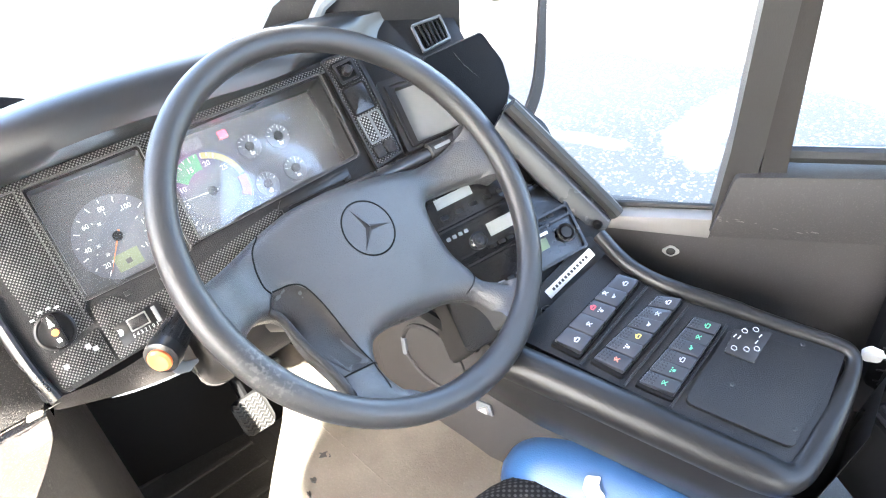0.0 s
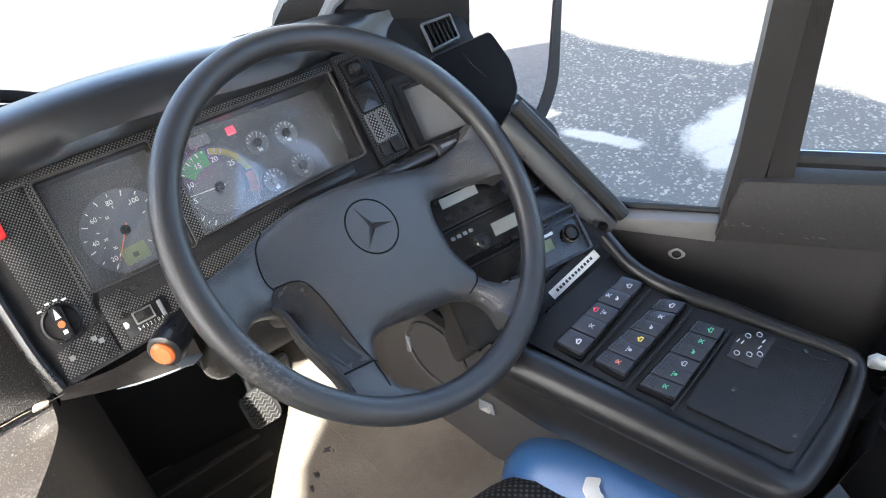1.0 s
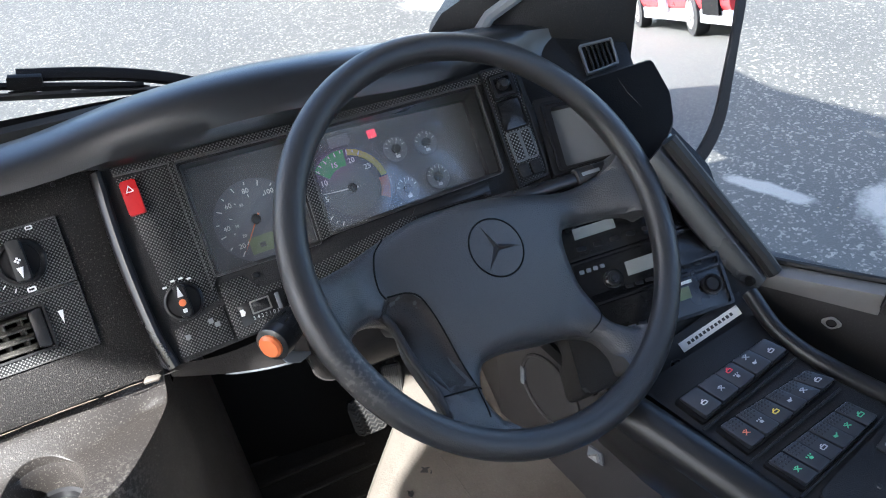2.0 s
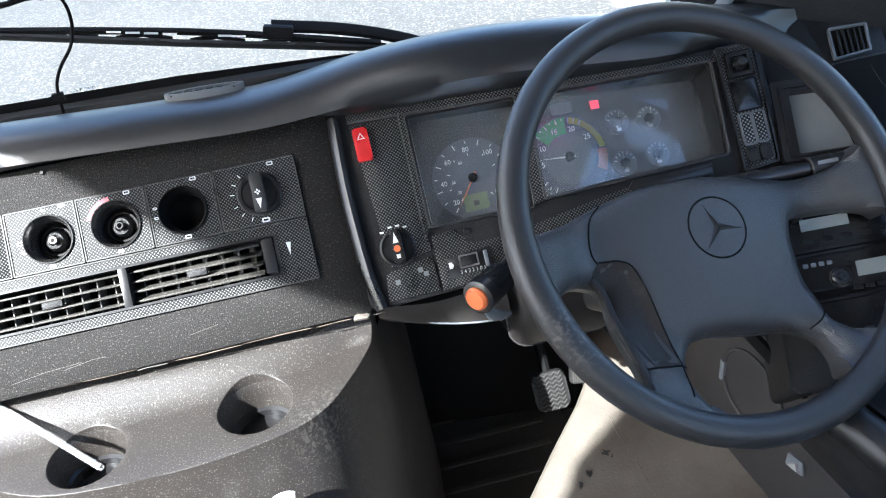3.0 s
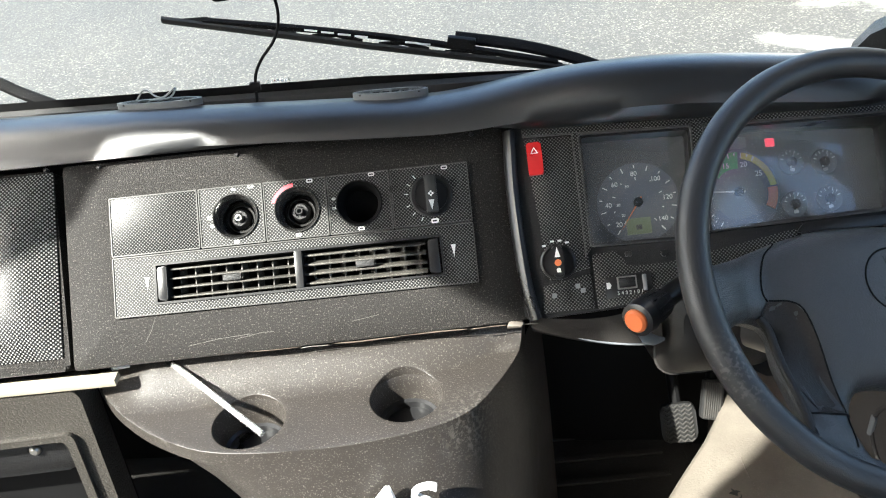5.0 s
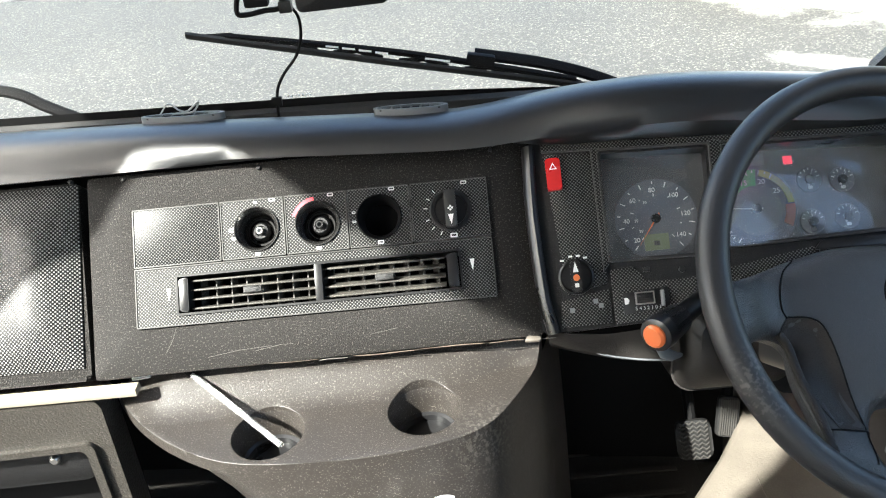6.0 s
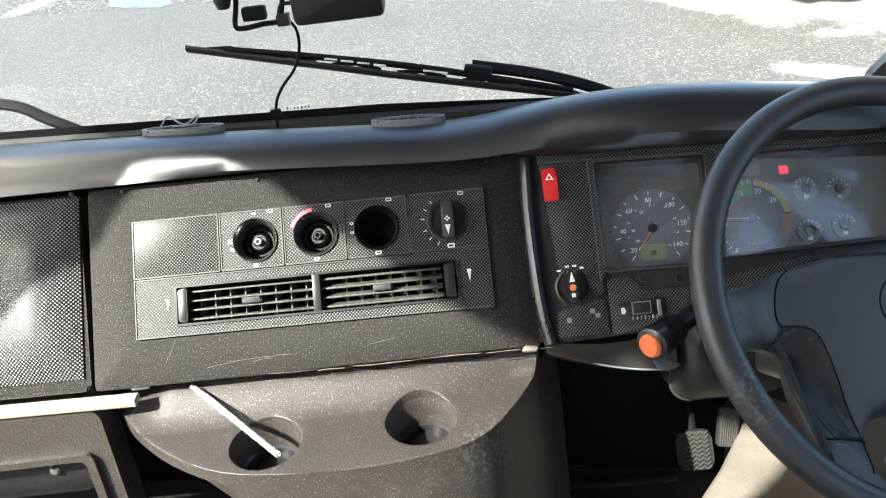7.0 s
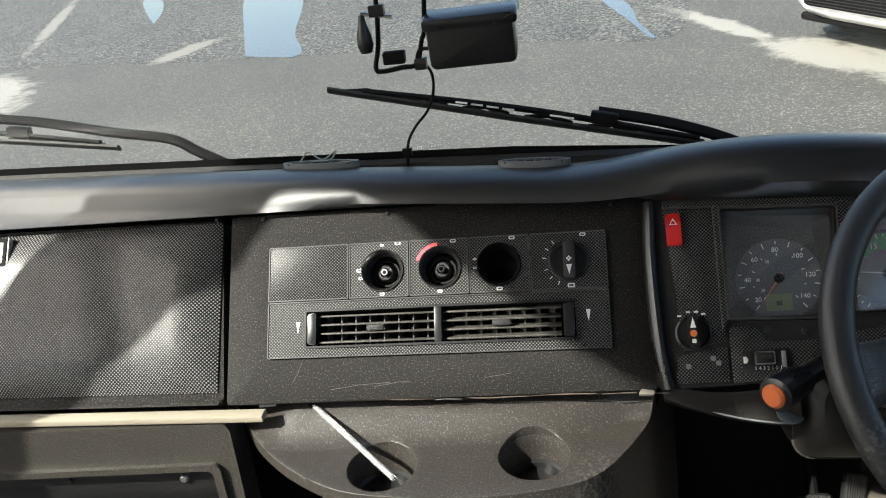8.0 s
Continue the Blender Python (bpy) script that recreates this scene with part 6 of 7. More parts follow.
PICTO = itertools.cycle((0, 1, 2, 0, 3, 1))


def pictogram(o, uu, vv, z):
    """Small printed sign: a frame, a cross, a lamp with rays or a house shape."""
    kind = next(PICTO)
    q = lambda a, b: tuple(o + uu * a + vv * b)
    bm = bmesh.new()
    lo, hi = z - 0.0008, z + 0.0007

    def stroke(a, b, w=0.16):
        d = Vector((b[0] - a[0], b[1] - a[1])).normalized() * w
        prism([q(a[0] - d.y, a[1] + d.x), q(b[0] - d.y, b[1] + d.x), q(b[0] + d.y, b[1] - d.x), q(a[0] + d.y, a[1] - d.x)], lo, hi, bm=bm)
    if kind == 0:
        for a, b in (((-1, -0.8), (1, -0.8)), ((-1, -0.8), (-1, 0.3)), ((1, -0.8), (1, 0.3)), ((-1, 0.3), (1, 0.3)), ((-0.4, 0.3), (-0.1, 0.9)), ((-0.1, 0.9), (0.5, 0.9))):
            stroke(a, b)
    elif kind == 1:
        stroke((-0.9, -0.8), (0.9, 0.8))
        stroke((-0.9, 0.8), (0.9, -0.8))
        stroke((-0.3, 0.9), (0.3, 0.9))
    elif kind == 2:
        prism([q(-0.5, -0.7), q(0.5, -0.7), q(0.6, 0.1), q(0, 0.5), q(-0.6, 0.1)], lo, hi, bm=bm)
        for a in (-0.8, 0.0, 0.8):
            stroke((a, 0.65), (a * 1.3, 1.1))
    else:
        prism([q(-0.9, -0.5), q(0.2, -0.8), q(0.3, 0.2), q(-0.8, 0.4)], lo, hi, bm=bm)
        stroke((0.3, -0.2), (1.0, 0.5))
    return bm


TIP = 0.0022
FADED = mat("faded_print", (0.40, 0.40, 0.41), 0.6)
SWITCH = mat("rocker_plastic", (0.020, 0.021, 0.025), 0.33, grain=0.3, grain_size=0.0015)


def rocker(parent, quad, symbol=None, raised=0.008, second=None):
    """Rocker switch filling a four-sided cell; symbol: material of its printed mark."""
    q = [Vector(p) for p in quad]
    c = sum(q, Vector((0, 0))) / 4
    pts = [tuple(c + (p - c) * 0.945) for p in q]
    bm = prism(rounded(pts, 0.0022, 2), -0.004, raised, 0.0016)
    across, half = (q[3] - q[0]).normalized(), (q[3] - q[0]).length / 2
    for w in bm.verts:
        if w.co.z > 0:
            w.co.z -= TIP * ((Vector((w.co.x, w.co.y)) - c).dot(across) / half)
    r = part("rocker", bm, SWITCH, parent)
    u, v = (q[1] - q[0]), (q[3] - q[0])
    for k, mt in enumerate((symbol, second)):
        if mt is None:
            continue
        o = q[0] + u * 0.5 + v * (0.40 if k == 0 else 0.74)
        uu, vv = u.normalized() * 0.0033, v.normalized() * 0.0032
        dip = TIP * ((o - c).dot(across) / half)
        part("symbol", pictogram(o, uu, vv, raised - dip), FADED if mt is WHITE else mt, r)
    return r


def switch_row(name, p00, p10, p11, p01, n, syms, label, ribbed=False):
    """Row of n rockers from the driver's side (p00, p01) to the window side (p10, p11)."""
    a, b, c, d = (Vector(p) for p in (p00, p10, p11, p01))
    out = [tuple(p) for p in (a, b, c, d)]
    mid = sum((a, b, c, d), Vector((0, 0))) / 4
    frame_pts = [tuple(mid + (Vector(p) - mid) * 1.06) for p in out]
    bank = part(name, prism(rounded(frame_pts, 0.004), -0.006, 0.002, 0.001), MATTE, console, label)
    for i in range(n):
        f0, f1 = i / n, (i + 1) / n
        quad = [a.lerp(b, f0), a.lerp(b, f1), d.lerp(c, f1), d.lerp(c, f0)]
        s = syms[i]
        first, second = s if isinstance(s, tuple) else (s, None)
        r = rocker(bank, quad, first, 0.0085 + 0.0015 * (i % 2), second)
        if ribbed:
            bm = bmesh.new()
            e0, e1 = quad[3].lerp(quad[0], 0.05), quad[2].lerp(quad[1], 0.05)
            for g in range(4):
                for h in range(3):
                    c0 = e0.lerp(e1, (g + 0.8) / 4.6) + (quad[0] - quad[3]) * (0.08 + 0.10 * h)
                    prism(circle(c0.x, c0.y, 0.0013, 6), 0.004, 0.0080 + 0.0015 * (i % 2), bm=bm)
            part("grip_dots", bm, BLACK, r)


W_ = WHITE
# each row is given by its front and rear edge, from the driver outward
switch_row("switch_bank", (-0.1585, 0.0985), (-0.0235, 0.1215), (-0.034, 0.1490), (-0.1690, 0.1340), 5, [PAPER, (W_, None), (W_, REDSYM), (W_, W_), (W_, None)], "bank of black rocker switches with white and red symbols")
switch_row("switch_bank", (-0.1400, 0.0470), (-0.0055, 0.0660), (-0.0240, 0.0925), (-0.1510, 0.0860), 6, [CORAL, W_, AMBER, W_, W_, W_], "bank of black rocker switches with amber and white symbols", True)
switch_row("switch_bank", (-0.1185, -0.0120), (0.0010, 0.0105), (-0.0130, 0.0420), (-0.1345, 0.0295), 6, [GREENSYM, GREENSYM, W_, GREENSYM, GREENSYM, GREENSYM], "bank of black rocker switches with green symbols", True)
for p, q in (((-0.168, 0.0905), (-0.020, 0.1110)), ((-0.150, 0.0370), (-0.004, 0.0570)), ((-0.130, -0.0170), (0.010, 0.0080))):
    part("divider", tube([(*p, 0.002), (*q, 0.002)], 0.0018, 8), BLACK, console, "raised ridge between switch rows")
lid = part("storage_lid", prism(rounded([(-0.112, -0.022), (0.010, 0.003), (0.077, -0.112), (-0.066, -0.140)], 0.010), -0.004, 0.0015, 0.001), BLACK, console, "flat black lid")
kp = part("keypad", prism(rounded([(-0.024, -0.013), (0.012, -0.002), (0.043, -0.036), (-0.010, -0.046)], 0.002), 0.0015, 0.004, 0.0008), SMOOTH, console, "small keypad with ringed buttons")
for x, y in ((0.018, -0.012), (0.030, -0.020), (-0.012, -0.018), (-0.002, -0.029), (0.008, -0.037)):
    part("button", lathe([(0.0042, 0.004), (0.0042, 0.0050), (0.0034, 0.0052), (0.0030, 0.0046), (0, 0.0050)], 14, cx=x, cy=y), SMOOTH, kp)
    part("button_ring", holed(circle(x, y, 0.0036, 16), [circle(x, y, 0.0029, 16)], 0.0042, 0.0054), FADED, kp)
for x, y in ((0.004, -0.008), (0.006, -0.013), (0.027, -0.029), (0.016, -0.031)):
    part("print_bar", prism(rect(x - 0.003, y - 0.0007, x + 0.003, y + 0.0007), 0.004, 0.0045), FADED, kp)
for x, y in ((-0.052, -0.046), (0.058, -0.07), (-0.045, -0.128)):
    part("screw", lathe([(0.0, 0.0026), (0.0022, 0.0024), (0.003, 0.0015)], 10, cx=x, cy=y), SMOOTH, console)

# brown panel under the console, bent outward beside the seat
bend = [(1.030, 0.30, 1.29), (0.952, -0.12, 1.275), (0.988, -0.324, 1.245), (1.085, -0.56, 1.09), (1.110, -0.80, 1.02)]
solo("console_side_panel", loft([[(x, y, 0.801), (x, y, z), (x + 0.03, y, z), (x + 0.03, y, 0.801)] for x, y, z in bend], closed=True), COVER, "brown grey side panel below the console", "panel", kind="structure", smooth=20)
solo("trim", loft([[(x - 0.006, y, z - 0.024), (x - 0.006, y, z - 0.004), (x + 0.01, y, z - 0.004), (x + 0.01, y, z - 0.024)] for x, y, z in bend[:3]], closed=True), MATTE, "dark recessed joint along the brown panel", "trim", kind="structure", smooth=20)
fr = plane_frame((0.952, -0.12, 1.15), (0.036, -0.204, 0), (0, 0, 1))
spk = thing("speaker_ring", "round recessed ring in the brown side panel", "ring", fr @ Matrix.Translation((0.118, 0.005, 0.0)))
part("ring", lathe([(0.060, 0.0), (0.060, 0.003), (0.057, 0.004), (0.054, 0.002), (0.054, 0.0)], 36), COVER, spk)
part("clip", prism(rounded([(-0.004, -0.018), (0.004, -0.016), (0.005, 0.016), (-0.003, 0.018)], 0.002), 0.0, 0.004, 0.001), GAUGE2, spk, "small grey clip", m=Matrix.Translation((-0.056, -0.006, 0.0)))
latch = thing("panel_latch", "small metal latch on the brown side panel", "latch", fr @ Matrix.Translation((0.206, -0.043, 0.0)))
part("plate", prism(rounded([(-0.014, -0.012), (0.016, -0.007), (0.012, 0.014), (-0.012, 0.010)], 0.002), 0, 0.003, 0.001), GAUGE2, latch)
part("pull", prism(rounded([(-0.008, -0.004), (0.010, -0.002), (0.006, 0.009)], 0.001), 0.003, 0.008, 0.001), ZINC, latch)

# ---- driver's side ----
solo("wall_side", prism(rounded([(-0.20, -0.40), (0.75, -0.40), (0.75, 0.075), (0.05, 0.045), (-0.085, 0.052), (-0.14, 0.05)], 0.004), -0.05, 0.0, 0.003), COVER, "brown grey lower wall beside the driver", "wall", m=SIDE, kind="structure")
cap = thing("key_socket", "bright oval ring round a dark socket", "socket", SIDE)
part("flange", holed(rounded([(-0.014, 0.0), (0.0, -0.0105), (0.014, 0.0), (0.0, 0.0105)], 0.006), [circle(0, 0, 0.0065, 20)], 0.0, 0.003), ZINC, cap)
part("socket", lathe([(0.0065, 0.002), (0.0060, -0.004), (0, -0.004)], 20), MATTE, cap)
# ledge colour is lightened for the light falling in through the quarter window
solo("window_ledge", prism([(-0.093, 0.035), (0.046, 0.030), (0.054, 0.062), (-0.086, 0.056)], -0.03, 0.006, 0.002), SILL, "grey ledge under the quarter window, paled for window light", "ledge", m=SIDE, kind="structure")
sidep2 = thing("window_side_panel", "brown grey raised panel under the side window with pale scratches", "panel", SIDE)
part("body", prism(rounded([(0.046, 0.042), (0.75, 0.066), (0.75, 0.178), (0.069, 0.138)], 0.006), -0.06, 0.018, 0.005), COVER, sidep2)
rnd = random.Random(11)
for i in range(16):
    x = 0.052 + rnd.random() ** 2 * 0.12
    y = 0.074 - 0.014 * (x - 0.05) / 0.1 + rnd.uniform(-0.004, 0.005)
    part("scratch", prism([(x, y), (x + rnd.uniform(0.003, 0.008), y - 0.0012), (x + 0.002, y + rnd.uniform(0.0005, 0.0012))], 0.0175, 0.0184), PALE, sidep2)

# pillar post and side window frames
solo("window_post", loft([[at(SIDE, x - 0.012, y, z) for z in (-0.05, 0.008)] + [at(SIDE, x + 0.026, y, z) for z in (0.008, -0.05)] for x, y in ((0.058, 0.045), (0.072, 0.17), (0.084, 0.36), (0.140, 1.15))], closed=True),
     SHROUD, "black upright post between the side windows", "post", kind="structure")
solo("window_post", loft([[at(SIDE, x - 0.014, y, z) for z in (-0.05, 0.006)] + [at(SIDE, x + 0.016, y, z) for z in (0.006, -0.05)] for x, y in ((0.112, 0.14), (0.116, 0.36), (0.165, 1.15))], closed=True),
     KNEE, "dark grey sliding window frame upright", "post", kind="structure")
solo("window_frame", tube([at(SIDE, 0.10, 0.158, -0.01), at(SIDE, 0.75, 0.178, -0.01)], 0.011, 8), RUBBER, "black rubber lower window channel", "frame", kind="structure")
solo("window_frame", tube([at(SIDE, -0.092, 0.060, -0.02), at(SIDE, 0.055, 0.064, -0.02)], 0.005, 8), RUBBER, "black rubber seal of the quarter window", "seal", kind="structure")
pane = bmesh.new()
pane.faces.new([pane.verts.new((x, y, -0.032)) for x, y in ((-0.09, 0.03), (0.07, 0.05), (0.16, 1.1), (-0.25, 1.1), (-0.25, 0.30), (-0.20, 0.18))])
q = solo("window_2", pane, GLASS, "clear front quarter window", "window", m=SIDE, kind="structure")
q.visible_shadow = False
q = solo("window_3", prism([(0.10, 0.15), (0.75, 0.17), (0.80, 1.1), (0.20, 1.1)], -0.044, -0.040), GLASS, "clear sliding driver's window", "window", m=SIDE, kind="structure")
q.visible_shadow = False
rail_out = [(-0.2235, 0.210), (-0.154, 0.133), (-0.098, 0.070), (-0.082, 0.050)]
rail_in = [(-0.240, 0.184), (-0.184, 0.112), (-0.118, 0.046), (-0.097, 0.022)]
solo("dash_end_rail", loft([[at(SIDE, *b, -0.02), at(SIDE, *b, 0.016), at(SIDE, *(Vector(b).lerp(Vector(a), 0.15)), 0.021), at(SIDE, *(Vector(b).lerp(Vector(a), 0.85)), 0.012), at(SIDE, *a, 0.006), at(SIDE, *a, -0.03)]
                            for a, b in zip(rail_out, rail_in)], closed=True), STRIP, "shiny blue-grey strip at the dashboard end", "rail", kind="structure", smooth=60)
solo("trim", tube([at(SIDE, a[0] + 0.007, a[1] + 0.008, 0.002) for a in rail_out], 0.0105, 10), RUBBER, "black rubber seal along the strip", "seal", kind="structure")
solo("screw", lathe([(0, 0.006), (0.005, 0.005), (0.007, 0.0)], 14), MATTE, "dark screw in the rail", "screw", m=SIDE @ Matrix.Translation((-0.099, 0.049, 0.018)))

# outside mirror
mirror = thing("side_mirror", "tall outside mirror with dark housing", "mirror")


def outside_mirror():
    """Tall mirror on the driver's corner; it looks back along the vehicle."""
    eye = Vector((0.57, -0.916, 1.953))
    way = MIRROR_WAY.normalized()
    c = eye + way * 1.90
    k = 1.90 / 1.42
    out = Vector((0.235, -0.966, -0.10)).normalized()
    n = (out - way).normalized()
    up = (Vector((0, 0, 1)) - n * n.z).normalized()
    fr = plane_frame(c, up.cross(n), up)
    mirror.matrix_world = fr
    shape = rounded([(x * k, y * k) for x, y in ((-0.20, -0.17), (0.045, -0.200), (0.092, -0.13), (0.130, 0.05), (0.148, 0.26), (-0.20, 0.26))], 0.06)
    part("glass", prism(shape, 0.0, 0.002), MIRRORM, mirror, "flat mirror glass")
    big = [(x * 1.0 + (0.022 if x > 0 else -0.016), y + (0.016 if y > 0 else -0.020)) for x, y in shape]
    part("housing", holed(big, [shape], -0.03, 0.008), RUBBER, mirror, "black mirror rim")
    part("back", prism(big, -0.07, -0.004, 0.02), RUBBER, mirror)
    part("bracket", tube([(-0.15, 0.30, -0.05), (-0.30, 0.42, -0.04), (-0.52, 0.55, -0.10)], 0.020, 10), RUBBER, mirror)


MIRRORM = bpy.data.materials.new("mirror_glass")
MIRRORM.use_nodes = True
MIRRORM.node_tree.nodes["Principled BSDF"].inputs["Metallic"].default_value = 1.0
MIRRORM.node_tree.nodes["Principled BSDF"].inputs["Roughness"].default_value = 0.01
MIRRORM.node_tree.nodes["Principled BSDF"].inputs["Base Color"].default_value = (0.86, 0.87, 0.88, 1)
MIRROR_WAY = Vector((0.585, 0.714, -0.387))
outside_mirror()

# ---- driver's seat ----
seat = thing("driver_seat", "blue leather driver seat with black patterned fabric centre", "seat")


def seat_parts():
    x0, x1, y0, y1, z = 0.58, 1.015, -0.95, -0.385, 1.054
    secs = []
    for f, dz in ((1.0, -0.12), (1.0, -0.03), (0.97, 0.0), (0.9, 0.015), (0.6, 0.02), (0.2, 0.02)):
        cx, cy = (x0 + x1) / 2, (y0 + y1) / 2
        secs.append([(cx + (x - cx) * f, cy + (y - cy) * f, z + dz) for x, y in rounded([(x0, y0), (x1, y0), (x1, y1), (x0, y1)], 0.11, 8)])
    part("cushion", loft(secs, closed=True), FABRIC, seat, "black patterned fabric cushion", smooth=70)
    for x, k in ((1.022, 1), (0.600, -1)):
        path = smooth_path([(x + 0.050 * k, -0.95, 1.035), (x + 0.048 * k, -0.70, 1.042), (x + 0.028 * k, -0.55, 1.046), (x, -0.465, 1.042), (x - 0.026 * k, -0.420, 1.022), (x - 0.036 * k, -0.405, 0.985)], 6)
        part("bolster", tube(path, [0.064] * (len(path) - 8) + [0.063, 0.062, 0.060, 0.058, 0.055, 0.051, 0.046, 0.04], 18, flat=0.82), BLUE, seat, "blue leather bolster", smooth=80)
    part("tag", prism(rounded([(-0.010, -0.014), (0.012, -0.010), (0.006, 0.004), (0.014, 0.018), (-0.006, 0.022), (-0.014, 0.006)], 0.003), 0, 0.004, 0.001), PAPER, seat, "torn white tag", m=pose(1.000, -0.515, 1.093, 12, 10, -30))
    part("base", box(0.66, -0.92, FLOOR_Z, 1.04, -0.48, 0.92, 0.02), MATTE, seat)


seat_parts()

# ribbed box and net behind the console
bx = thing("ribbed_box", "black ribbed plastic box behind the console", "box", plane_frame(at(CON, 0.10, -0.17, -0.06), (0.9, -0.35, 0), (0.35, 0.9, 0.1)))
part("body", box(-0.02, -0.30, -0.15, 0.30, 0.0, 0.0, 0.01), MATTE, bx)
for i in range(22):
    part("rib", box(-0.012 + i * 0.0138, -0.29, 0.0, -0.006 + i * 0.0138, -0.008, 0.003, 0.001), BLACK, bx)
clip = thing("cable_clip", "small white torn plastic clip", "clip", SIDE @ Matrix.Translation((0.27, -0.105, 0.05)))
part("tab", prism(rounded([(-0.012, -0.010), (0.010, -0.012), (0.014, 0.004), (-0.004, 0.012), (-0.014, 0.004)], 0.003), 0, 0.008, 0.002), PAPER, clip)
part("hook", tube([(0.008, 0.0, 0.006), (0.020, 0.004, 0.010), (0.026, -0.008, 0.010)], 0.0028, 8), PAPER, clip)
net = thing("storage_net", "black elastic storage net hanging at the seat side", "net", SIDE @ Matrix.Translation((0.27, -0.08, 0.045)))
part("panel", prism(rounded([(0.0, -0.10), (0.30, -0.12), (0.30, 0.16), (0.015, 0.13)], 0.02), -0.04, 0.0, 0.006), MATTE, net)
for i in range(9):
    part("cord", tube([(0.02 + i * 0.022, -0.09, 0.002), (0.05 + i * 0.022, 0.11, 0.002)], 0.0016, 6), BLACK, net)
    part("cord", tube([(0.012, -0.08 + i * 0.021, 0.003), (0.22, -0.10 + i * 0.023, 0.003)], 0.0016, 6), BLACK, net)

# ---- on the dashboard and windscreen ----
for x, y, z, wide in ((0.060, 0.114, 1.5825, 0.060), (0.376, 0.072, 1.5775, 0.050)):
    dv = thing("demister_vent", "oval grey defroster outlet on the dashboard", "vent", plane_frame((x, y, z), (1, -0.09, 0), (0, 1, -0.16)), "demister vents")
    oval = [(wide * math.cos(2 * math.pi * i / 36), 0.015 * math.sin(2 * math.pi * i / 36)) for i in range(36)]
    inner = [(a * 0.9, b * 0.75) for a, b in oval]
    part("rim", holed(oval, [inner], -0.004, 0.005), DIAL, dv)
    part("well", prism(inner, -0.004, 0.002), MATTE, dv)
    for i in range(7):
        part("slat", box((i - 3) * wide * 0.26 - 0.0012, -0.010, 0.002, (i - 3) * wide * 0.26 + 0.0012, 0.010, 0.004), BLACK, dv)
wire = thing("loose_wire", "thin grey wire lying in a loop", "wire")
part("strand", tube(smooth_path([(0.028, 0.118, 1.5885), (0.040, 0.126, 1.600), (0.056, 0.120, 1.591), (0.066, 0.122, 1.589), (0.082, 0.126, 1.599), (0.074, 0.118, 1.5885), (0.046, 0.116, 1.5885)], 6), 0.0013, 6), DIAL2, wire)

cable = thing("camera_cable", "thin black cable taped to the windscreen with a square clip", "cable")
part("lead", tube(smooth_path([(0.232, 0.115, 1.722), (0.240, 0.13, 1.70), (0.238, 0.135, 1.672), (0.226, 0.138, 1.645), (0.205, 0.140, 1.622), (0.192, 0.142, 1.602), (0.187, 0.142, 1.582), (0.184, 0.143, 1.556)], 6), 0.0021, 8), MATTE, cable)
part("clip", box(-0.007, -0.003, -0.0065, 0.007, 0.004, 0.0065, 0.0015), MATTE, cable, m=Matrix.Translation((0.187, 0.140, 1.583)))
for i in range(7):
    part("print_bar", box(-0.0012, -0.0003, -0.0016, 0.0012, 0.0003, 0.0016), WHITE, cable, m=Matrix.Translation((0.199 + i * 0.0052, screen_line(0.2) - 0.013, 1.580 - i * 0.0001)))

dashcam = thing("dash_camera", "black box camera hanging on a bent wire bracket at the windscreen", "camera")
fr = plane_frame((0.306, 0.095, 1.752), (1, -0.02, 0.02), (0, -0.12, 1))
part("body", prism(rect(-0.058, -0.034, 0.058, 0.026, 0.008), -0.022, 0.022, 0.006, both=True), BLACK, dashcam, m=fr)
part("lid", prism(rect(-0.062, 0.020, 0.064, 0.036, 0.005), -0.025, 0.025, 0.004, both=True), SMOOTH, dashcam, m=fr)
part("bracket", tube(smooth_path([(0.186, 0.10, 2.10), (0.184, 0.10, 1.85), (0.178, 0.10, 1.760), (0.169, 0.10, 1.722), (0.178, 0.10, 1.716), (0.205, 0.10, 1.719), (0.226, 0.10, 1.722), (0.236, 0.10, 1.75), (0.247, 0.10, 1.805), (0.27, 0.10, 2.10)], 5), 0.0034, 8), MATTE, dashcam, "bent black wire bracket")
part("clamp", box(-0.010, -0.006, -0.008, 0.010, 0.006, 0.008, 0.002), BLACK, dashcam, m=Matrix.Translation((0.182, 0.098, 1.798)))
part("clamp_bolt", tube([(0.160, 0.098, 1.796), (0.202, 0.098, 1.788)], 0.003, 8), METAL, dashcam)
part("plug", box(-0.015, -0.006, -0.009, 0.015, 0.006, 0.009, 0.003), MATTE, dashcam, m=Matrix.Translation((0.197, 0.098, 1.734)))
part("joint", box(-0.008, -0.006, -0.008, 0.008, 0.006, 0.008, 0.002), BLACK, dashcam, m=Matrix.Translation((0.232, 0.10, 1.722)))
part("lead", tube(smooth_path([(0.226, 0.10, 1.724), (0.232, 0.10, 1.740), (0.248, 0.095, 1.742), (0.262, 0.09, 1.740)], 4), 0.0025, 8), MATTE, dashcam)
part("bulb", lathe([(0, -0.030), (0.008, -0.028), (0.0115, -0.018), (0.0105, -0.004), (0.006, 0.010), (0.004, 0.022), (0, 0.024)], 18), SMOOTH, dashcam, "drop-shaped black weight", m=Matrix.Translation((0.160, 0.098, 1.772)))


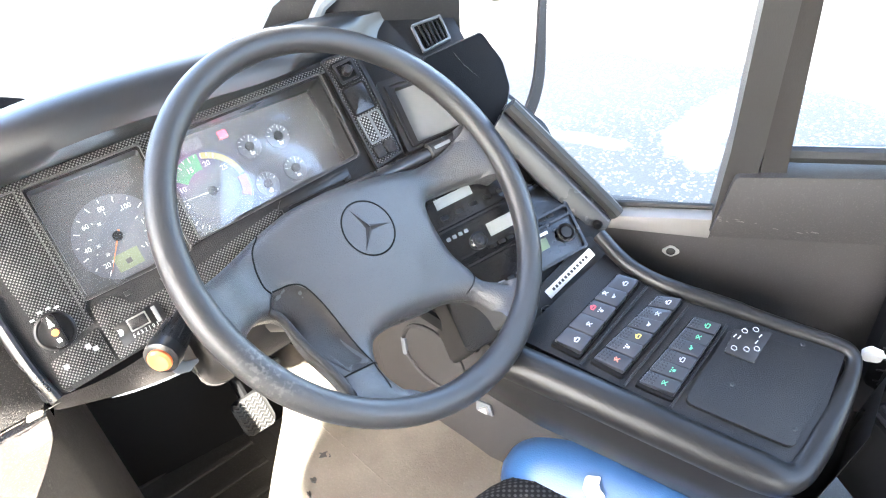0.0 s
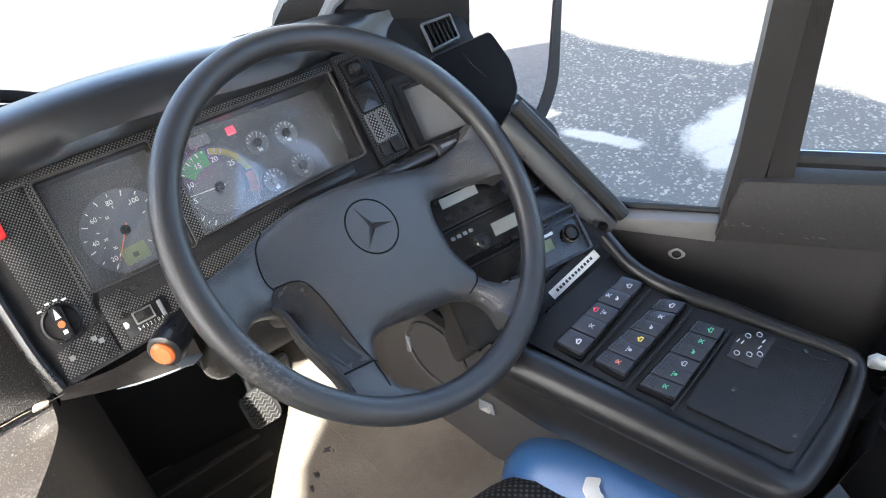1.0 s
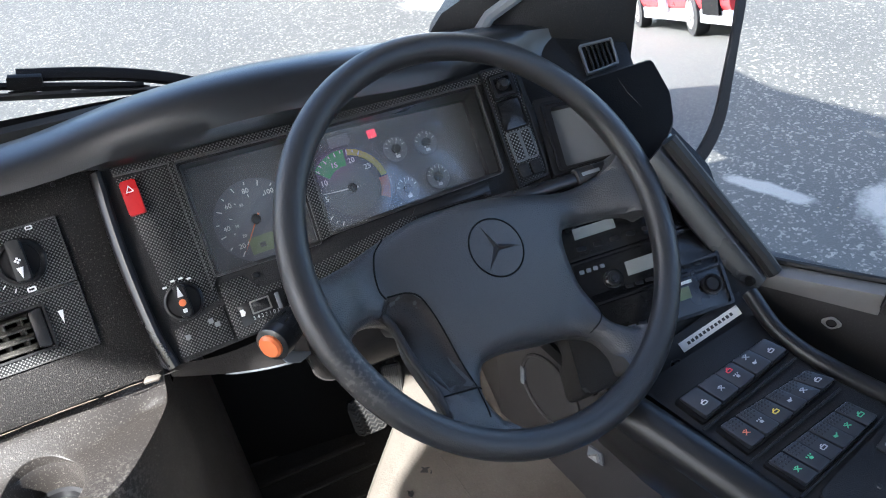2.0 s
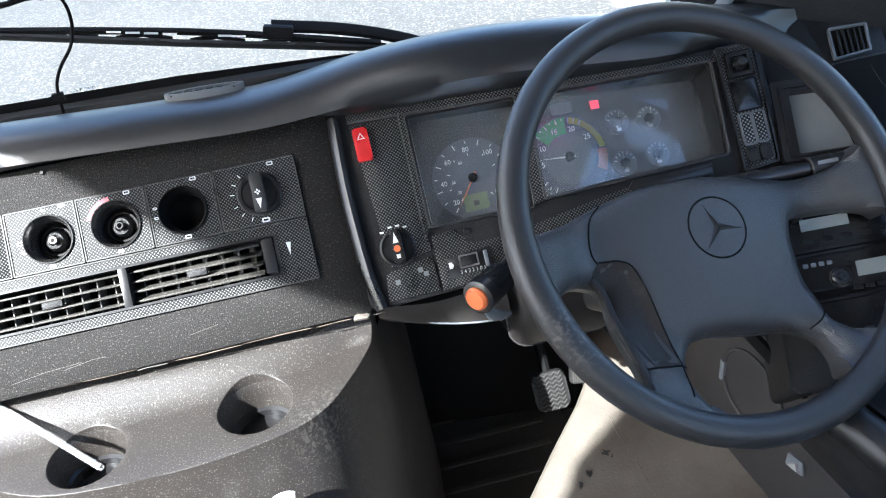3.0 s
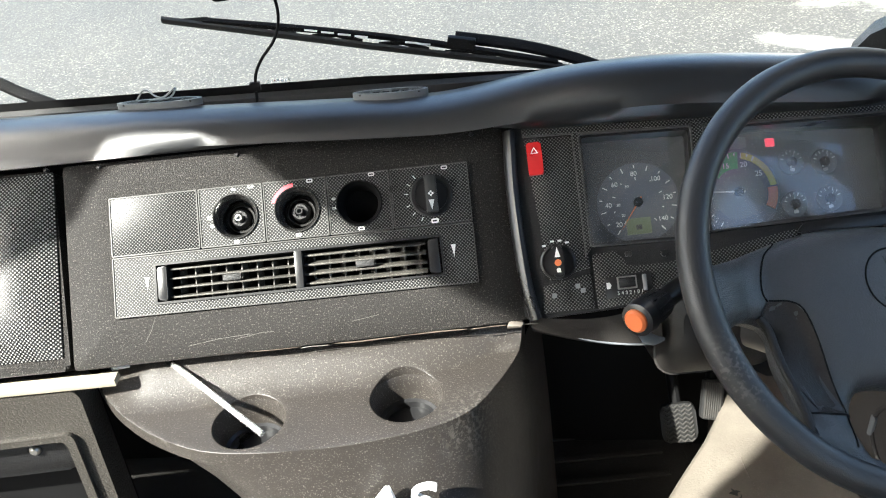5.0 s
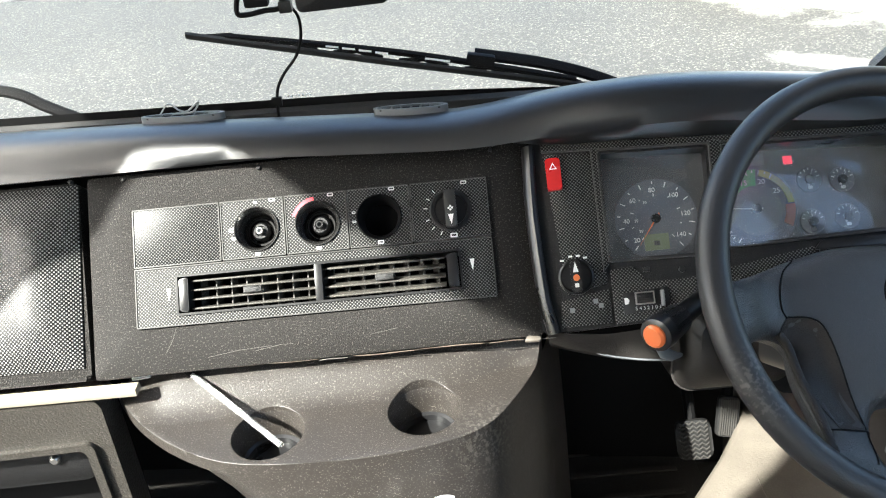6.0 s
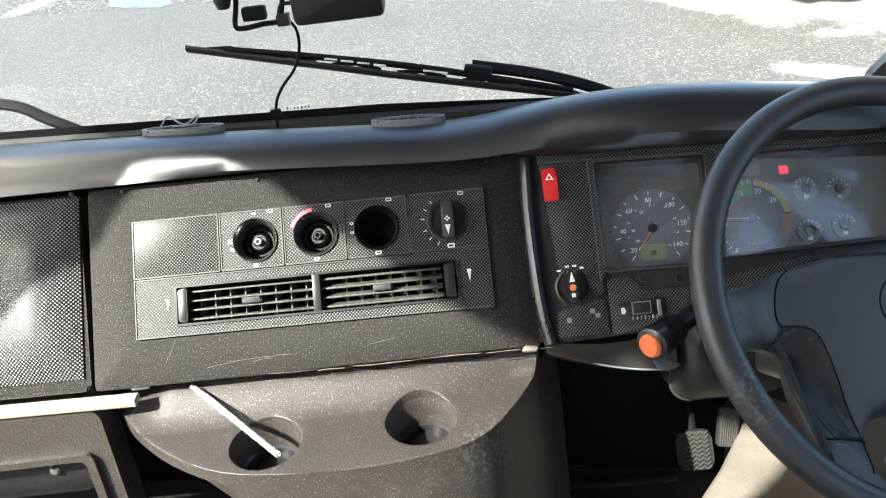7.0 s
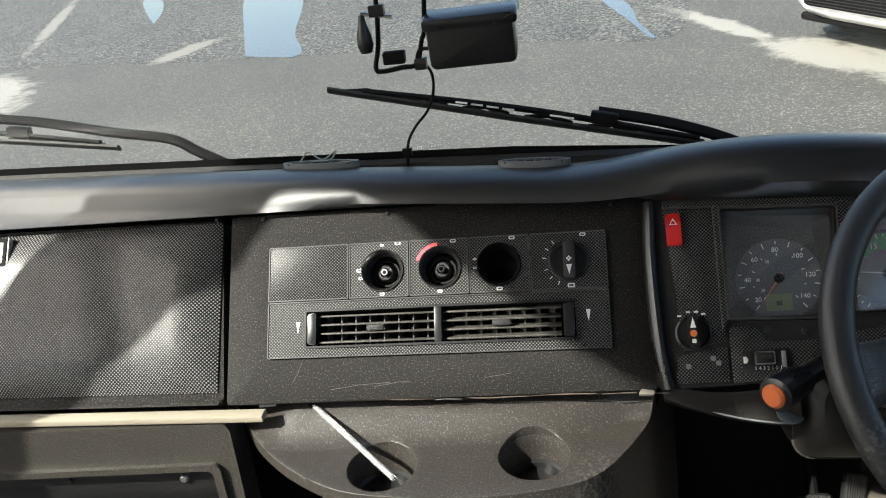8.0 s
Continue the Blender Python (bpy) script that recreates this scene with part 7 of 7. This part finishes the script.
# ---- wipers outside ----
def wiper(name_pts, arm_pts, m_label):
    """Blade with bridge and rubber lip on an arm; points run from tip to root."""
    w = thing("wiper", m_label, "wiper", group="windscreen wipers")
    a, b = Vector(name_pts[0]), Vector(name_pts[1])
    d = (b - a).normalized()
    up = Vector((0, 0, 1))
    part("rubber", tube([a, a.lerp(b, 0.5) + Vector((0, 0, -0.002)), b], 0.0042, 6, flat=2.0), RUBBER, w)
    part("bridge", tube(smooth_path([a.lerp(b, 0.10) + up * 0.006, a.lerp(b, 0.35) + up * 0.012, a.lerp(b, 0.6) + up * 0.014, a.lerp(b, 0.95) + up * 0.007], 5), 0.0050, 6, flat=1.3), MATTE, w)
    for f in (0.05, 0.2, 0.36, 0.52, 0.68, 0.84):
        part("claw", tube([a.lerp(b, f) + up * 0.002, a.lerp(b, f + 0.06) + up * 0.009, a.lerp(b, f + 0.12) + up * 0.003], 0.0040, 6), MATTE, w)
    for f in (0.36, 0.40, 0.44, 0.48, 0.60, 0.63):
        part("slot", box(-0.009, -0.0068, -0.0013, 0.009, -0.0062, 0.0013), PAPER, w, m=Matrix.Translation(a.lerp(b, f) + up * 0.0125) @ Matrix.Rotation(math.atan2(-d.z, d.x), 4, "Y"))
    part("clip", box(-0.020, -0.007, -0.009, 0.020, 0.007, 0.009, 0.003), MATTE, w, m=plane_frame(a.lerp(b, 0.72) + up * 0.018, d, (0, 1, 0)))
    part("arm", tube(smooth_path(arm_pts, 5), 0.0095, 8, flat=0.6), MATTE, w)


yw = lambda x: screen_line(x) + 0.028
wiper([(0.060, yw(0.06) , 1.667), (0.64, yw(0.64), 1.548)], [(0.47, yw(0.47) + 0.01, 1.606), (0.56, yw(0.56) + 0.012, 1.586), (0.64, yw(0.64) + 0.012, 1.560), (0.70, yw(0.70) + 0.012, 1.53), (0.76, yw(0.76) + 0.015, 1.49)], "black windscreen wiper with slotted blade, parked")
wiper([(-0.98, yw(-0.98), 1.668), (-0.334, yw(-0.334), 1.591)], [(x, yw(x) + 0.012, z) for x, z in ((-0.68, 1.667), (-0.558, 1.651), (-0.471, 1.639), (-0.345, 1.615), (-0.241, 1.5985), (-0.195, 1.574), (-0.149, 1.550), (-0.10, 1.525))], "black windscreen wiper with angled arm, parked")
